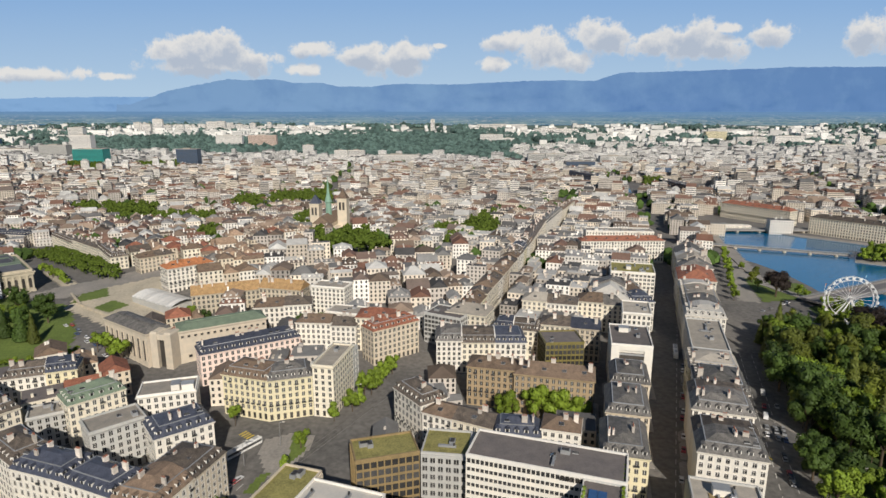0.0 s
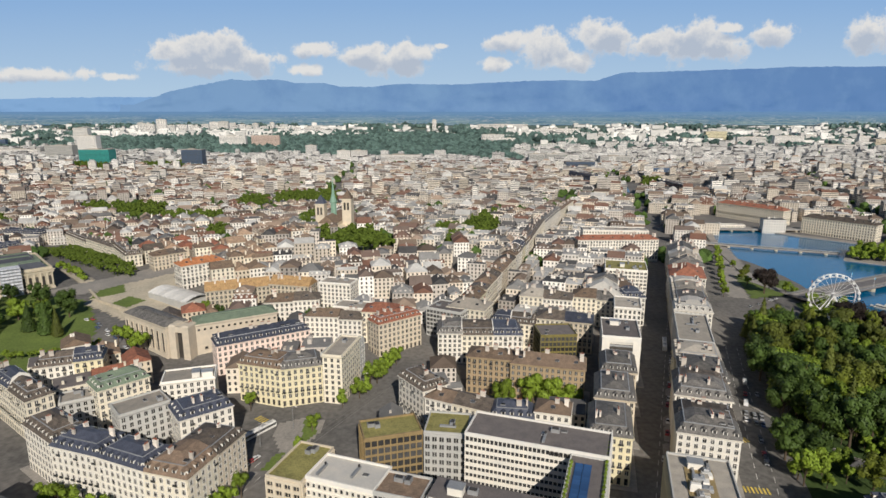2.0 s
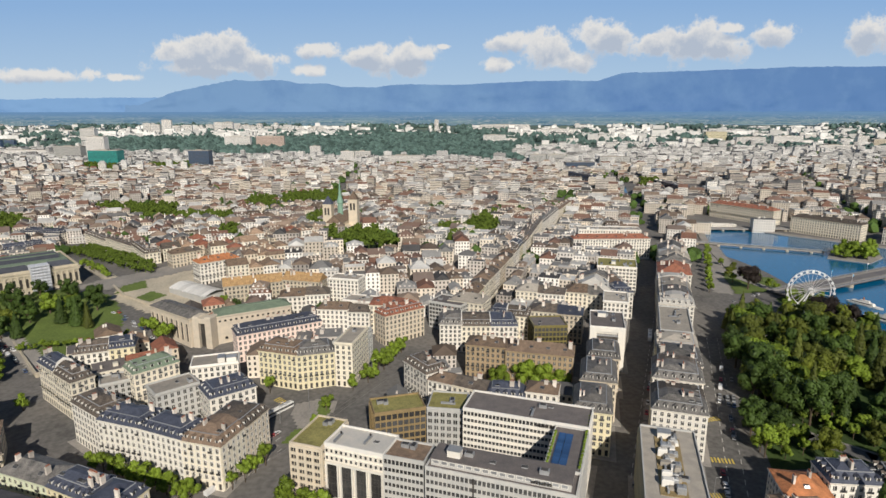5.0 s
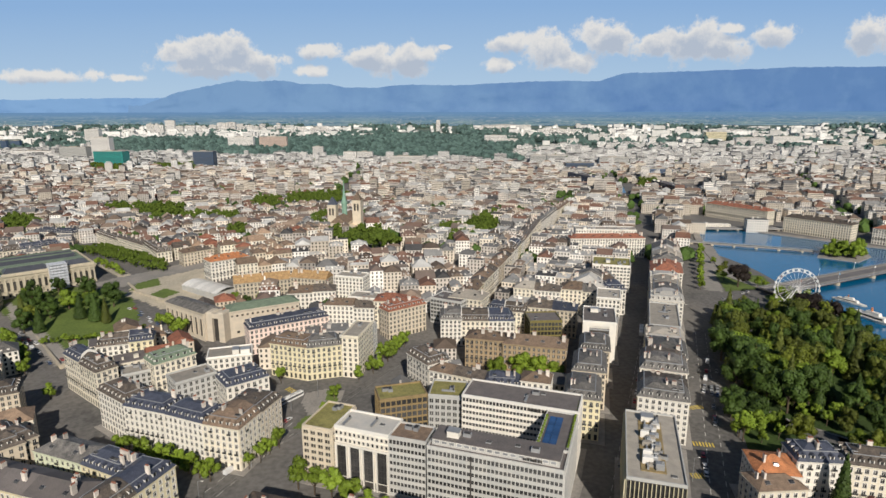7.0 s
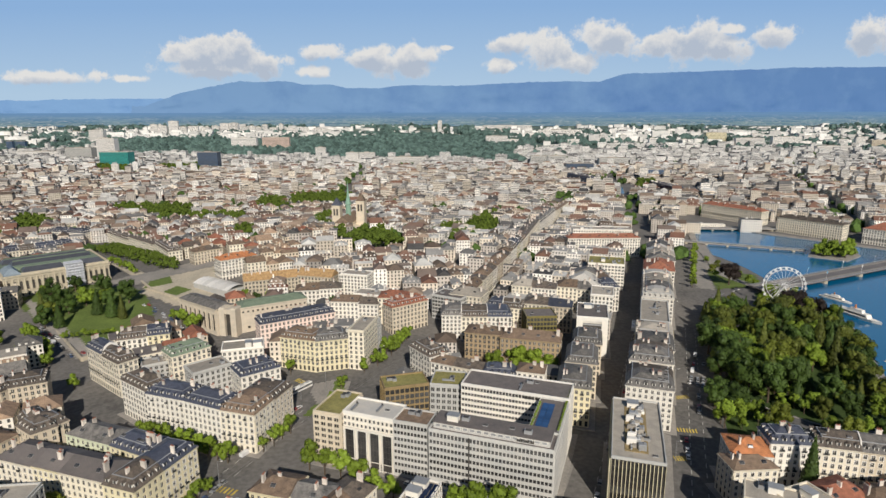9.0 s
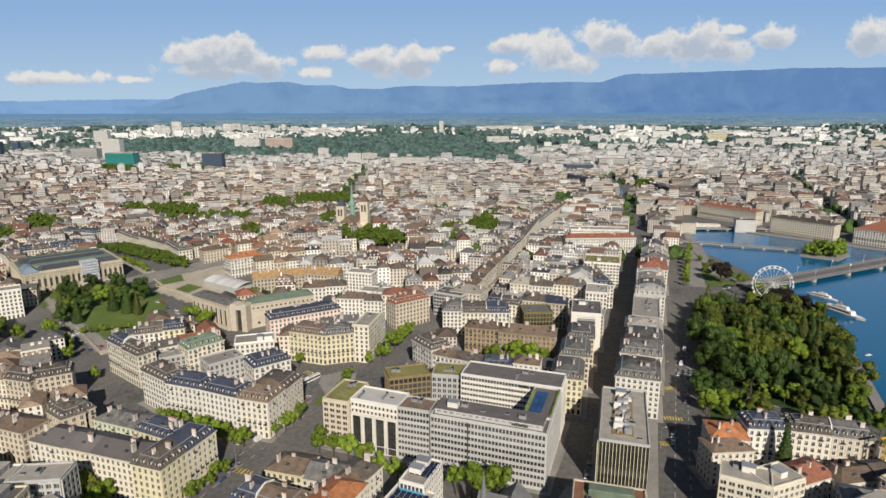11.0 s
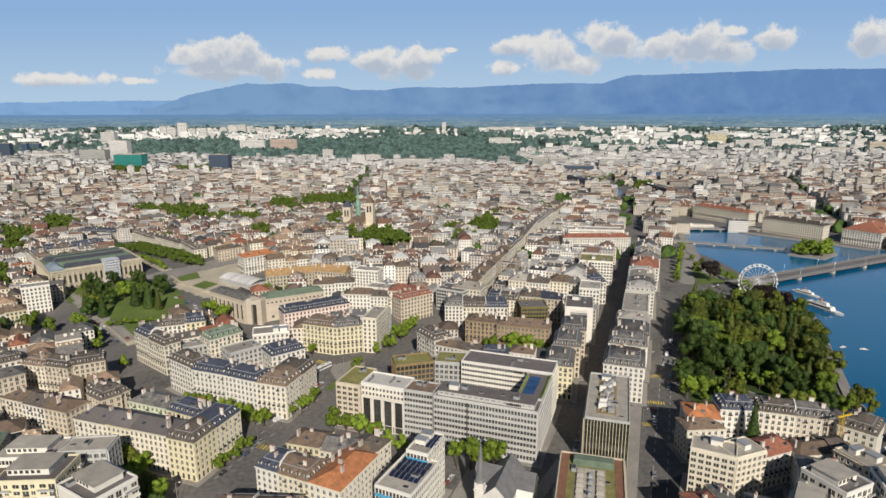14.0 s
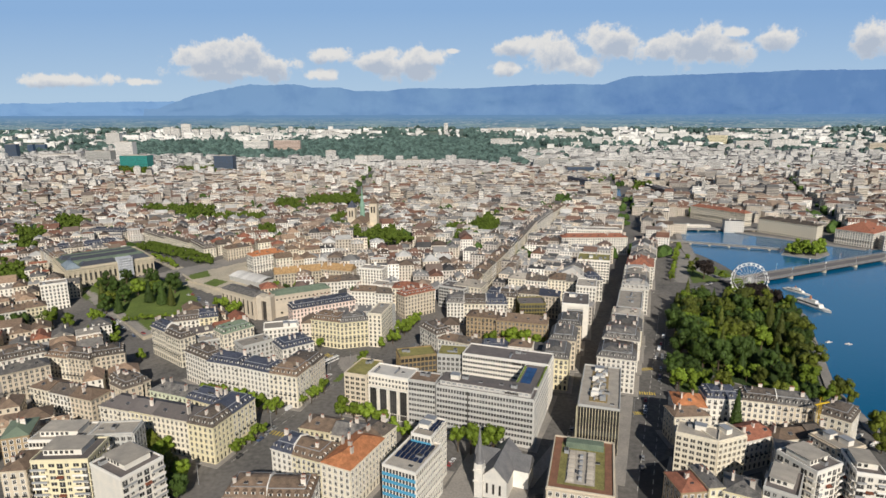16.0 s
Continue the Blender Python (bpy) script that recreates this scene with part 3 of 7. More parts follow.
    if kind in ("stepped", "apart") and w > 9:
        ph = Shape()
        ph.box(w * 0.12, w * 0.8, d * 0.25, d * 0.85, h, h + 2.9)
        ph.box(w * 0.12 - 0.5, w * 0.8 + 0.5, d * 0.25 - 0.6, d * 0.85 + 0.5, h + 2.9, h + 3.15, 2)
        for i in range(int(w * 0.6 / 2.2)):
            ph.box(w * 0.14 + i * 2.2, w * 0.14 + i * 2.2 + 1.3, d * 0.25 - 0.06, d * 0.25, h + 0.9, h + 2.3, 1)
        part("penthouse", ph, [WALL["white"], GLASS, ROOF["gravel"]], root, "set-back white penthouse storey")
    if kind == "bluebands":
        for r in range(3):
            for c_ in range(int(w / 2.4)):
                pn = Shape()
                x0, y0 = 1.6 + c_ * 2.2, d * 0.3 + r * d * 0.2
                pn.solid([(x0, y0, h + 0.5), (x0 + 1.9, y0, h + 0.5), (x0 + 1.9, y0 + d * 0.17, h + 1.0), (x0, y0 + d * 0.17, h + 1.0)], [(0, 1, 2, 3), (3, 2, 1, 0)])
                part("solar_panel", pn, SOLAR, root)
    rs, top = roof_shape(rk, w, d, h, joined)
    roof = part("roof", rs, rm, root)
    if rk == "flat":
        part("parapet", parapet(w, d, h), FRAME if wall == "white" else wm, root)
        for _ in range(units if units is not None else max(2, int(w * d / 110))):
            k = rng.choice((0, 0, 1, 2, 3, 3))
            ux, uy = rng.uniform(3, max(3.1, w - 3)), rng.uniform(2.5, max(2.6, d - 2.5))
            part("rooftop_unit", unit_mesh(k), None, roof, m=pose(ux, uy, h + 0.1, 0, 0, rng.choice((0, 90))))
    elif rk == "mansard":
        for sd in sides:
            f, ln = side_frame(sd, w, d)
            nb = max(2, round(ln / (bay * 1.25)))
            for i in range(nb):
                part("dormer", dormer_mesh(rm), None, roof, m=f @ pose((i + 0.5) * ln / nb, 0.55, h + 0.6) @ Matrix.Scale(1.1, 4))
        i1 = mansard_inset(w, d)
        l_, r_, f_, b_ = (0.0 if q in joined else i1 for q in "lrfb")
        trim = Shape()
        for a0, a1, b0, b1 in ((l_ - 0.1, w - r_ + 0.1, f_ - 0.15, f_ + 0.2), (l_ - 0.1, w - r_ + 0.1, d - b_ - 0.2, d - b_ + 0.15), (l_ - 0.15, l_ + 0.2, f_ + 0.2, d - b_ - 0.2), (w - r_ - 0.2, w - r_ + 0.15, f_ + 0.2, d - b_ - 0.2)):
            trim.box(a0, a1, b0, b1, h + 3.15, h + 3.42)
        part("zinc_trim", trim, ZINC, roof)
        if "r" in joined:
            pw = Shape()
            px = w
            pw.solid([(px - 0.22, 0.1, h), (px + 0.22, 0.1, h), (px + 0.22, d - 0.1, h), (px - 0.22, d - 0.1, h), (px - 0.22, i1, h + 4.0), (px + 0.22, i1, h + 4.0), (px + 0.22, d / 2, h + 5.7), (px - 0.22, d / 2, h + 5.7), (px + 0.22, d - i1, h + 4.0), (px - 0.22, d - i1, h + 4.0)],
                     [(0, 1, 5, 4), (4, 5, 6, 7), (7, 6, 8, 9), (9, 8, 2, 3), (1, 2, 8, 6, 5), (3, 0, 4, 7, 9)])
            part("party_wall", pw, FRAME, roof, "pale rendered party wall")
        for k in range(max(1, int(w / 6))):
            part("skylight", unit_mesh(3), None, roof, m=pose(rng.uniform(2.5, max(2.6, w - 2.5)), d * rng.choice((0.3, 0.7)), h + 3.75, rng.choice((8, -8)), 0, 0))
    else:
        for i in range(max(1, int(w / 9))):
            part("skylight", unit_mesh(3), None, roof, m=pose((i + 0.5) * w / max(1, int(w / 9)), d * 0.24, h + min(w, d) * 0.115, 27, 0, 0))
    if rk != "flat":
        for i in range(max(1, int(max(w, d) / 7))):
            part("chimney", chimney_mesh(), None, roof, m=pose(rng.uniform(1.5, w - 1.5), d * rng.choice((0.3, 0.42, 0.5, 0.65)), top - 0.2, 0, 0, rng.choice((0, 90))) @ Matrix.Scale(rng.uniform(0.75, 1.25), 4))
    return root


def modern_front(root, kind, body, w, d, h, n, z1, st, sides, wm):
    part("wall", body, {"louvre2": SHADE}.get(kind, wm), root)
    for sd in sides:
        f, ln = side_frame(sd, w, d)
        if kind == "apart":
            nb = max(2, round(ln / 3.4))
            for k in range(1, n):
                zb = z1 + (k - 1) * st
                g = Shape()
                for i in range(nb):
                    a, b = i * ln / nb + 0.5, (i + 1) * ln / nb - 0.5 - (i % 3 == 1) * 0.9
                    g.face([f @ Vector(q) for q in ((a, -0.05, zb + (0.1 if i % 3 == 0 else 0.9)), (b, -0.05, zb + (0.1 if i % 3 == 0 else 0.9)), (b, -0.05, zb + st - 0.5), (a, -0.05, zb + st - 0.5))], 0)
                    g.box((a + b) / 2 - 0.05, (a + b) / 2 + 0.05, -0.12, -0.05, zb + 0.9, zb + st - 0.5, 1, f)
                tagged(part("glazing", g, [GLASS, FRAME], root), kind="stuff")
                for i0, i1 in ((0, max(1, nb // 3)), (nb - max(1, nb // 3), nb)):
                    bal = Shape()
                    a, b = i0 * ln / nb + 0.2, i1 * ln / nb - 0.2
                    bal.box(a, b, -1.4, -0.05, zb - 0.2, zb, 0, f, True)
                    bal.box(a, b, -1.4, -1.32, zb, zb + 0.95, 1, f)
                    part("balcony", bal, [FRAME, ZINC if k % 2 else FRAME], root)
                if k % 3 == 2:
                    aw = Shape()
                    a = (nb // 2) * ln / nb
                    aw.solid([(a, -0.1, zb + st - 0.3), (a + 3, -0.1, zb + st - 0.3), (a + 3, -1.3, zb + st - 1.1), (a, -1.3, zb + st - 1.1)], [(0, 3, 2, 1), (0, 1, 2, 3)], 0, f @ pose(0, 0, 0))
                    part("awning", aw, ROOF["red"], root, "red cloth awning")
        elif kind in ("office", "office2", "offwing", "stepped", "bluebands"):
            for k in range(n):
                zb = 0.3 if k == 0 else z1 + (k - 1) * st
                g = Shape()
                g.face([f @ Vector(q) for q in ((0.2, -0.05, zb + 0.9), (ln - 0.2, -0.05, zb + 0.9), (ln - 0.2, -0.05, zb + st - 0.15), (0.2, -0.05, zb + st - 0.15))], 0)
                step = 1.55
                for i in range(int(ln / step) + 1):
                    px = 0.2 + i * (ln - 0.4) / max(1, int(ln / step))
                    g.box(px - 0.17, px + 0.17, -0.28, 0, zb + 0.9, zb + st, 1, f)
                tagged(part("window_band", g, [GLASS, wm], root), kind="stuff")
                b = Shape()
                b.box(0, ln, -0.4, 0, zb - 0.25, zb + 1.15, 0, f)
                part("spandrel", b, BLUEG if kind == "bluebands" and sd == "f" else wm, root)
        elif kind == "columns":
            top = h - 7.6
            nb = max(2, round(ln / 6.2))
            for i in range(nb):
                g = Shape()
                a, b = i * ln / nb + 0.9, (i + 1) * ln / nb - 0.9
                relief(g, [a, (2 * a + b) / 3 - 0.06, (2 * a + b) / 3 + 0.06, (a + 2 * b) / 3 - 0.06, (a + 2 * b) / 3 + 0.06, b], [4.0 + q * (top - 4) / 5 + e for q in range(5) for e in (0.0, 0.25)] + [top],
                       lambda i, j: 0.12 if i in (1, 3) or j % 2 == 0 else 0.05, lambda i, j: 1 if i in (1, 3) or j % 2 == 0 else 0)
                part("glass_bay", g, [GLASS, SHADE], root, "tall dark glass bay", m=f)
            for i in range(nb + 1):
                for q in (-0.62, 0.62):
                    c = Shape()
                    px = min(max(i * ln / nb + q, 0.35), ln - 0.35)
                    c.box(px - 0.28, px + 0.28, -0.75, -0.02, 0, top, 0, f)
                    part("column", c, wm, root)
            c = Shape()
            c.box(0, ln, -0.8, 0, top, top + 0.9, 0, f)
            part("lintel", c, wm, root)
            c = Shape()
            nw = round(ln / 2.1)
            relief(c, [-0.85, -0.55, 0.55, 0.85], [0, 0.3, 1.9, 2.2], lambda i, j: 0.05 if i == 1 and j == 1 else 0.45, lambda i, j: 0 if i == 1 and j == 1 else 1)
            me = c.mesh("square_window", [GLASS, wm])
            for k in (0, 1):
                for i in range(nw):
                    part("square_window", me, None, root, m=f @ pose((i + 0.5) * ln / nw, 0, top + 1.3 + k * 3.0))
            c = Shape()
            c.face([f @ Vector(q) for q in ((0.6, -0.04, 0.4), (ln - 0.6, -0.04, 0.4), (ln - 0.6, -0.04, 3.6), (0.6, -0.04, 3.6))])
            part("shopfront", c, SHADE, root)
        elif kind == "offgrid":
            step = 3.0
            nb = max(2, round(ln / step))
            g = Shape()
            gx = sorted({round(min(ln, max(0.0, i * ln / nb + q)), 3) for i in range(nb + 1) for q in (-0.5, 0.5)})
            gz_ = sorted({0.0, round(h, 3)} | {round(min(h, max(0.0, z1 + k * st + q)), 3) for k in range(n) for q in (-0.5, 0.6)})
            beams = [z1 + k * st for k in range(n)]

            def bars(i, j):
                xm, zm = (gx[i] + gx[i + 1]) / 2, (gz_[j] + gz_[j + 1]) / 2
                if min(abs(xm - q * ln / nb) for q in range(nb + 1)) < 0.51:
                    return 0.6
                return 0.55 if min(abs(zm - 0.05 - z) for z in beams) < 0.56 else 0.02

            relief(g, gx, gz_, bars, lambda i, j: 0)
            for q in range(len(g.v)):
                g.v[q] = tuple(f @ Vector(g.v[q]))
            part("facade_grid", g, wm, root)
            for k in range(n):
                zb = 0.3 if k == 0 else z1 + (k - 1) * st
                r = Shape()
                for i in range(nb):
                    a, b = i * ln / nb + 0.5, (i + 1) * ln / nb - 0.5
                    r.face([f @ Vector(q) for q in ((a, -0.05, zb + 0.3), (b, -0.05, zb + 0.3), (b, -0.05, zb + st - 0.1), (a, -0.05, zb + st - 0.1))], 0)
                    r.box((a + b) / 2 - 0.08, (a + b) / 2 + 0.08, -0.2, 0, zb + 0.3, zb + st, 1, f)
                part("window_band", r, [GLASS, wm], root)
        elif kind in ("gold", "glassbox"):
            nb = max(2, round(ln / 2.4))
            for k in range(n):
                zb = 0.3 if k == 0 else z1 + (k - 1) * st
                r = Shape()
                for i in range(nb):
                    a, b = i * ln / nb + 0.25, (i + 1) * ln / nb - 0.25
                    r.face([f @ Vector(q) for q in ((a, -0.05, zb + 0.8), (b, -0.05, zb + 0.8), (b, -0.05, zb + st - 0.2), (a, -0.05, zb + st - 0.2))], 0)
                    r.box(a - 0.3, a - 0.1, -0.3, 0, zb, zb + st, 1, f)
                part("window_band", r, [GLASS, wm], root)
        elif kind == "louvre":
            g = Shape()
            g.box(0, ln * 0.2, -0.8, 0, 0, h, 0, f)
            g.box(ln * 0.8, ln, -0.8, 0, 0, h, 0, f)
            g.box(ln * 0.2, ln * 0.8, -0.79, 0, h - 2.2, h, 0, f)
            part("frame_wall", g, wm, root)
            for k in range(n):
                zb = 0.3 if k == 0 else z1 + (k - 1) * st
                if zb + st > h - 1.5:
                    continue
                r = Shape()
                r.face([f @ Vector(q) for q in ((ln * 0.2, -0.06, zb), (ln * 0.8, -0.06, zb), (ln * 0.8, -0.06, zb + st), (ln * 0.2, -0.06, zb + st))], 0)
                r.box(ln * 0.2, ln * 0.8, -0.7, -0.06, zb + st * 0.62, zb + st * 0.9, 1, f)
                part("window_band", r, [SHADE, ZINC], root)
        elif kind == "louvre2":
            nb = round(ln / 1.5)
            for k in range(n):
                zb = 0.3 if k == 0 else z1 + (k - 1) * st
                r = Shape()
                r.face([f @ Vector(q) for q in ((0.2, -0.05, zb + 0.4), (ln - 0.2, -0.05, zb + 0.4), (ln - 0.2, -0.05, zb + st - 0.2), (0.2, -0.05, zb + st - 0.2))], 0)
                for i in range(nb + 1):
                    px = i * ln / nb
                    r.box(max(0, px - 0.12), min(ln, px + 0.12), -0.75, 0, zb, zb + st - 0.01, 1, f)
                part("window_band", r, [GLASS, WALL["yellow"]], root, "dark glass behind pale vertical fins")


house(-80.7, 88.7, 27.6, 14.0, -23.2, 19.0, 'mansard', 'white', tone='grey')
house(-54.9, 76.2, 15.0, 28.5, -23.9, 20.0, 'hip', 'cream', tone='orange')
house(-38.9, 87.8, 27.7, 14.0, 61.9, 18.0, 'hip', 'yellow', tone='brown')
house(-90.9, 56.9, 35.5, 15.0, -0.1, 16.0, 'mansard', 'grey', tone='brown')
house(-27.1, 68.4, 15.9, 24.7, -24.4, 24.0, 'bluebands', 'white', tone='gravel')
house(-16.2, 86.6, 9.8, 17.0, -22.0, 28.0, 'bluebands', 'white', tone='gravel')
front_office = house(-6.6, 137.8, 52.4, 13.0, -18.5, 26.6, 'office', 'office', units=0)
a = Shape()
a.box(1.2, 50.4, 2.4, 12.2, 26.7, 29.4)
attic = part("attic", a, WALL["office"], front_office, "set-back pale attic storey")
a = Shape()
a.box(0.9, 50.7, 2.1, 12.5, 29.4, 29.75)
part("attic_roof", a, ROOF["dark"], front_office, "dark purple-brown felt roof")
for i in range(16):
    a = Shape()
    relief(a, [-1.2, -1.0, 1.0, 1.2], [0, 0.15, 1.3, 1.45], lambda i, j: 0.03 if i == 1 and j == 1 else 0.1, lambda i, j: 0 if i == 1 and j == 1 else 1)
    part("attic_window", a, [ZINC, FRAME], front_office, m=pose(3.2 + i * 3.0, 2.4, 27.6))
for u, v, k in ((9, 6, 1), (14, 7.5, 0), (23, 6, 3), (34, 7, 3), (41, 5.5, 0)):
    part("rooftop_unit", unit_mesh(k), None, front_office, m=pose(u, v, 29.74))
a = Shape()
a.box(17.4, 18.0, -0.46, -0.2, 1.0, 26.2, 0, None, True)
part("joint_strip", a, SHADE, front_office, "dark vertical joint between facade sections")
house(34.9, 137.6, 12.9, 30.2, -18.5, 26.9, 'offwing', 'office', sides='rl', units=0, tone='dark')
house(7.8, 178.3, 51.6, 17.0, -18.5, 27.7, 'office2', 'white', sides='fr', units=4)
house(-22.3, 145.8, 15.8, 12.0, -17.0, 26.0, 'office', 'office', tone='brown')
house(-45.5, 154.0, 24.7, 14.0, -19.4, 26.0, 'columns', 'white', tone='light')
house(-59.3, 155.9, 13.4, 22.0, -18.0, 25.0, 'offgrid', 'beige')
house(-29.6, 179.6, 22.3, 14.0, 15.9, 24.0, 'gold', 'gold')
house(-7.6, 185.3, 16.5, 16.0, -7.9, 24.0, 'offgrid', 'grey')
house(87.3, 366.1, 28.5, 18.0, -15.0, 19.0, 'hip', 'cream', tone='grey')
house(106.2, 332.3, 16.1, 24.0, -15.0, 24.0, 'flat', 'white')
house(126.5, 430.7, 31.7, 30.0, -15.0, 22.0, 'offgrid', 'white')
house(28.4, 320.1, 26.1, 14.0, -15.0, 18.0, 'mansard', 'white', tone='blue')
house(1.9, 337.7, 24.6, 18.0, -21.8, 19.0, 'hip', 'cream', tone='gravel')
house(65.4, 120.9, 20.3, 51.3, -15.7, 25.0, 'louvre2', 'grey', units=5, tone='gravel')
house(91.3, 190.7, 22.8, 26.0, -18.0, 22.0, 'mansard', 'white', tone='grey')
house(102.4, 222.2, 23.1, 26.0, -18.0, 22.0, 'mansard', 'white', tone='grey')
house(111.5, 240.5, 21.1, 24.0, -18.0, 22.0, 'mansard', 'white', tone='grey')
house(119.0, 265.9, 22.3, 22.0, -18.0, 20.0, 'mansard', 'yellow', tone='gravel')
house(128.3, 285.8, 18.1, 48.0, -18.0, 22.0, 'flat', 'grey')
house(145.5, 337.0, 22.3, 74.0, -18.0, 22.0, 'mansard', 'white', tone='light')
house(171.8, 415.6, 25.5, 36.0, -18.0, 22.0, 'hip', 'white', tone='red')
house(186.6, 453.1, 25.0, 90.0, -18.0, 22.0, 'hip', 'white', tone='light')
house(40.8, 59.8, 26.4, 40.9, -14.0, 20.0, 'flat', 'beige', tone='sedum', units=3)
house(119.5, 135.3, 16.0, 16.0, -10.1, 18.0, 'hip', 'white', tone='orange')
house(116.5, 126.3, 18.6, 12.0, 4.7, 16.0, 'hip', 'cream', tone='brown')
house(138.1, 140.1, 17.9, 13.0, -5.2, 20.0, 'mansard', 'white', tone='blue')
house(155.9, 138.4, 34.0, 13.0, -15.0, 20.0, 'mansard', 'cream', tone='gravel')
house(187.2, 125.5, 15.1, 17.2, -44.6, 20.0, 'mansard', 'cream', sides='fr')
house(107.2, 100.2, 18.2, 12.8, -26.4, 22.0, 'offgrid', 'cream', tone='gravel', sides='fr')
house(123.4, 92.1, 16.8, 12.0, 21.4, 22.0, 'offgrid', 'cream', tone='gravel')
house(141.4, 103.0, 20.8, 14.0, 21.2, 16.0, 'hip', 'white', tone='red')
house(157.5, 104.3, 28.7, 12.0, 9.2, 16.0, 'hip', 'cream', tone='brown')
house(127.2, 58.9, 12.2, 20.0, -35.1, 22.0, 'apart', 'grey')
house(150.0, 62.5, 15.8, 18.0, 24.8, 26.0, 'apart', 'white')
house(166.0, 62.8, 10.9, 18.0, -15.0, 26.0, 'apart', 'white')
house(174.9, 85.1, 13.9, 16.0, 20.3, 22.0, 'flat', 'beige')
house(149.2, 89.5, 14.3, 12.0, -21.2, 19.0, 'hip', 'grey', tone='grey')
house(94.9, 59.0, 12.1, 14.0, 8.0, 19.0, 'hip', 'brown', tone='red')
house(106.1, 59.3, 6.1, 16.0, 8.1, 21.0, 'hip', 'yellow', tone='grey')
house(111.9, 59.3, 13.1, 14.0, -25.0, 20.0, 'hip', 'yellow', tone='grey')
house(-170.1, 197.9, 24.8, 14.0, -35.1, 20.0, 'mansard', 'white')
house(-149.2, 182.4, 23.4, 14.0, -18.4, 20.0, 'mansard', 'white', tone='blue')
house(-126.9, 175.0, 22.7, 14.0, -22.4, 20.0, 'mansard', 'white', tone='blue')
house(-106.0, 166.4, 18.4, 33.2, -16.1, 20.0, 'mansard', 'cream', sides='fr')
house(-134.3, 203.4, 20.4, 14.0, 42.4, 20.0, 'flat', 'grey')
house(-107.1, 198.6, 21.6, 16.0, 38.6, 21.0, 'mansard', 'white', tone='blue')
house(-128.4, 228.3, 22.9, 14.0, 17.1, 22.0, 'flat', 'white')
house(-155.8, 225.2, 22.5, 14.0, 46.4, 20.0, 'mansard', 'cream', tone='green')
house(-212.3, 238.0, 38.9, 11.0, -36.6, 21.0, 'mansard', 'cream', sides='fr')
house(-202.0, 250.6, 30.1, 14.0, 20.9, 19.0, 'mansard', 'white')
house(-171.9, 222.6, 14.1, 12.0, 31.2, 15.0, 'flat', 'grey')
house(-176.2, 66.2, 23.8, 18.0, 4.1, 25.0, 'apart', 'yellow')
house(-148.7, 63.5, 21.7, 18.7, -29.4, 26.0, 'apart', 'white', sides='r')
house(-191.0, 85.3, 25.3, 16.0, 3.2, 23.0, 'stepped', 'white')
house(-166.8, 90.6, 20.1, 11.8, 6.7, 23.0, 'offgrid', 'grey', tone='gravel', sides='fr')
house(-209.7, 92.0, 11.3, 18.0, 21.8, 20.0, 'hip', 'brown', tone='green')
house(-190.3, 66.7, 10.1, 16.0, 8.0, 20.0, 'hip', 'beige')
house(-183.7, 127.4, 56.8, 15.0, -17.0, 19.0, 'hip', 'cream', tone='dark')
house(-128.5, 109.0, 15.0, 32.7, -17.9, 20.0, 'mansard', 'yellow', sides='fr')
house(-167.5, 147.9, 26.4, 13.0, -19.9, 18.0, 'hip', 'green', tone='grey')
house(-142.7, 138.9, 21.4, 13.0, -23.7, 18.0, 'mansard', 'yellow', tone='blue')
house(-196.8, 159.1, 22.9, 10.0, -42.5, 20.0, 'mansard', 'beige', tone='slate')
house(-180.0, 143.7, 15.3, 14.0, 57.1, 20.0, 'mansard', 'beige', tone='slate')
house(-239.4, 152.4, 46.9, 13.3, -18.6, 17.0, 'hip', 'cream', tone='brown')
house(-264.0, 162.7, 24.7, 14.0, 40.7, 19.0, 'hip', 'beige', tone='grey')
house(-279.2, 182.6, 23.7, 13.0, 42.2, 19.0, 'mansard', 'white')
house(-258.5, 193.7, 34.7, 13.0, -14.0, 18.0, 'mansard', 'cream')
house(-225.7, 188.2, 18.9, 14.0, 28.1, 19.0, 'mansard', 'beige')
house(-345.9, 269.8, 29.9, 15.0, 37.4, 18.0, 'hip', 'white')
house(-347.6, 318.2, 19.6, 14.0, 36.0, 23.0, 'flat', 'white')
house(-21.4, 240.6, 20.9, 13.0, -54.1, 21.0, 'mansard', 'white')
house(-8.4, 221.4, 30.4, 12.0, -26.9, 20.0, 'hip', 'white', tone='brown')
house(19.2, 204.9, 17.9, 13.0, -7.7, 20.0, 'mansard', 'cream', tone='blue')
house(37.8, 205.8, 14.4, 12.0, -15.7, 22.0, 'hip', 'white', tone='brown')
house(11.6, 265.0, 22.7, 14.0, -13.9, 20.0, 'hip', 'brown', tone='brown')
house(33.4, 257.7, 36.5, 16.0, -14.0, 20.0, 'hip', 'brown', tone='brown')
house(84.8, 279.5, 19.9, 30.0, -12.8, 26.0, 'louvre', 'white')
house(56.6, 190.9, 16.7, 25.0, -14.4, 21.0, 'mansard', 'yellow', tone='grey')
house(66.6, 220.9, 17.1, 25.0, -14.1, 21.0, 'mansard', 'beige', tone='grey')
house(76.3, 248.8, 16.8, 22.0, -13.4, 21.0, 'mansard', 'beige', tone='grey')
house(54.3, 292.8, 20.5, 18.0, 3.4, 20.0, 'glassbox', 'olive')
house(-3.5, 298.5, 48.3, 20.0, -0.2, 18.0, 'mansard', 'white', tone='grey')
house(-402.6, 415.9, 15.0, 72.0, 43.6, 17.0, 'mansard', 'cream', tone='grey', sides='lf')
house(-442.0, 478.0, 62.0, 14.0, 43.6, 16.0, 'mansard', 'cream', tone='blue', sides='fr')
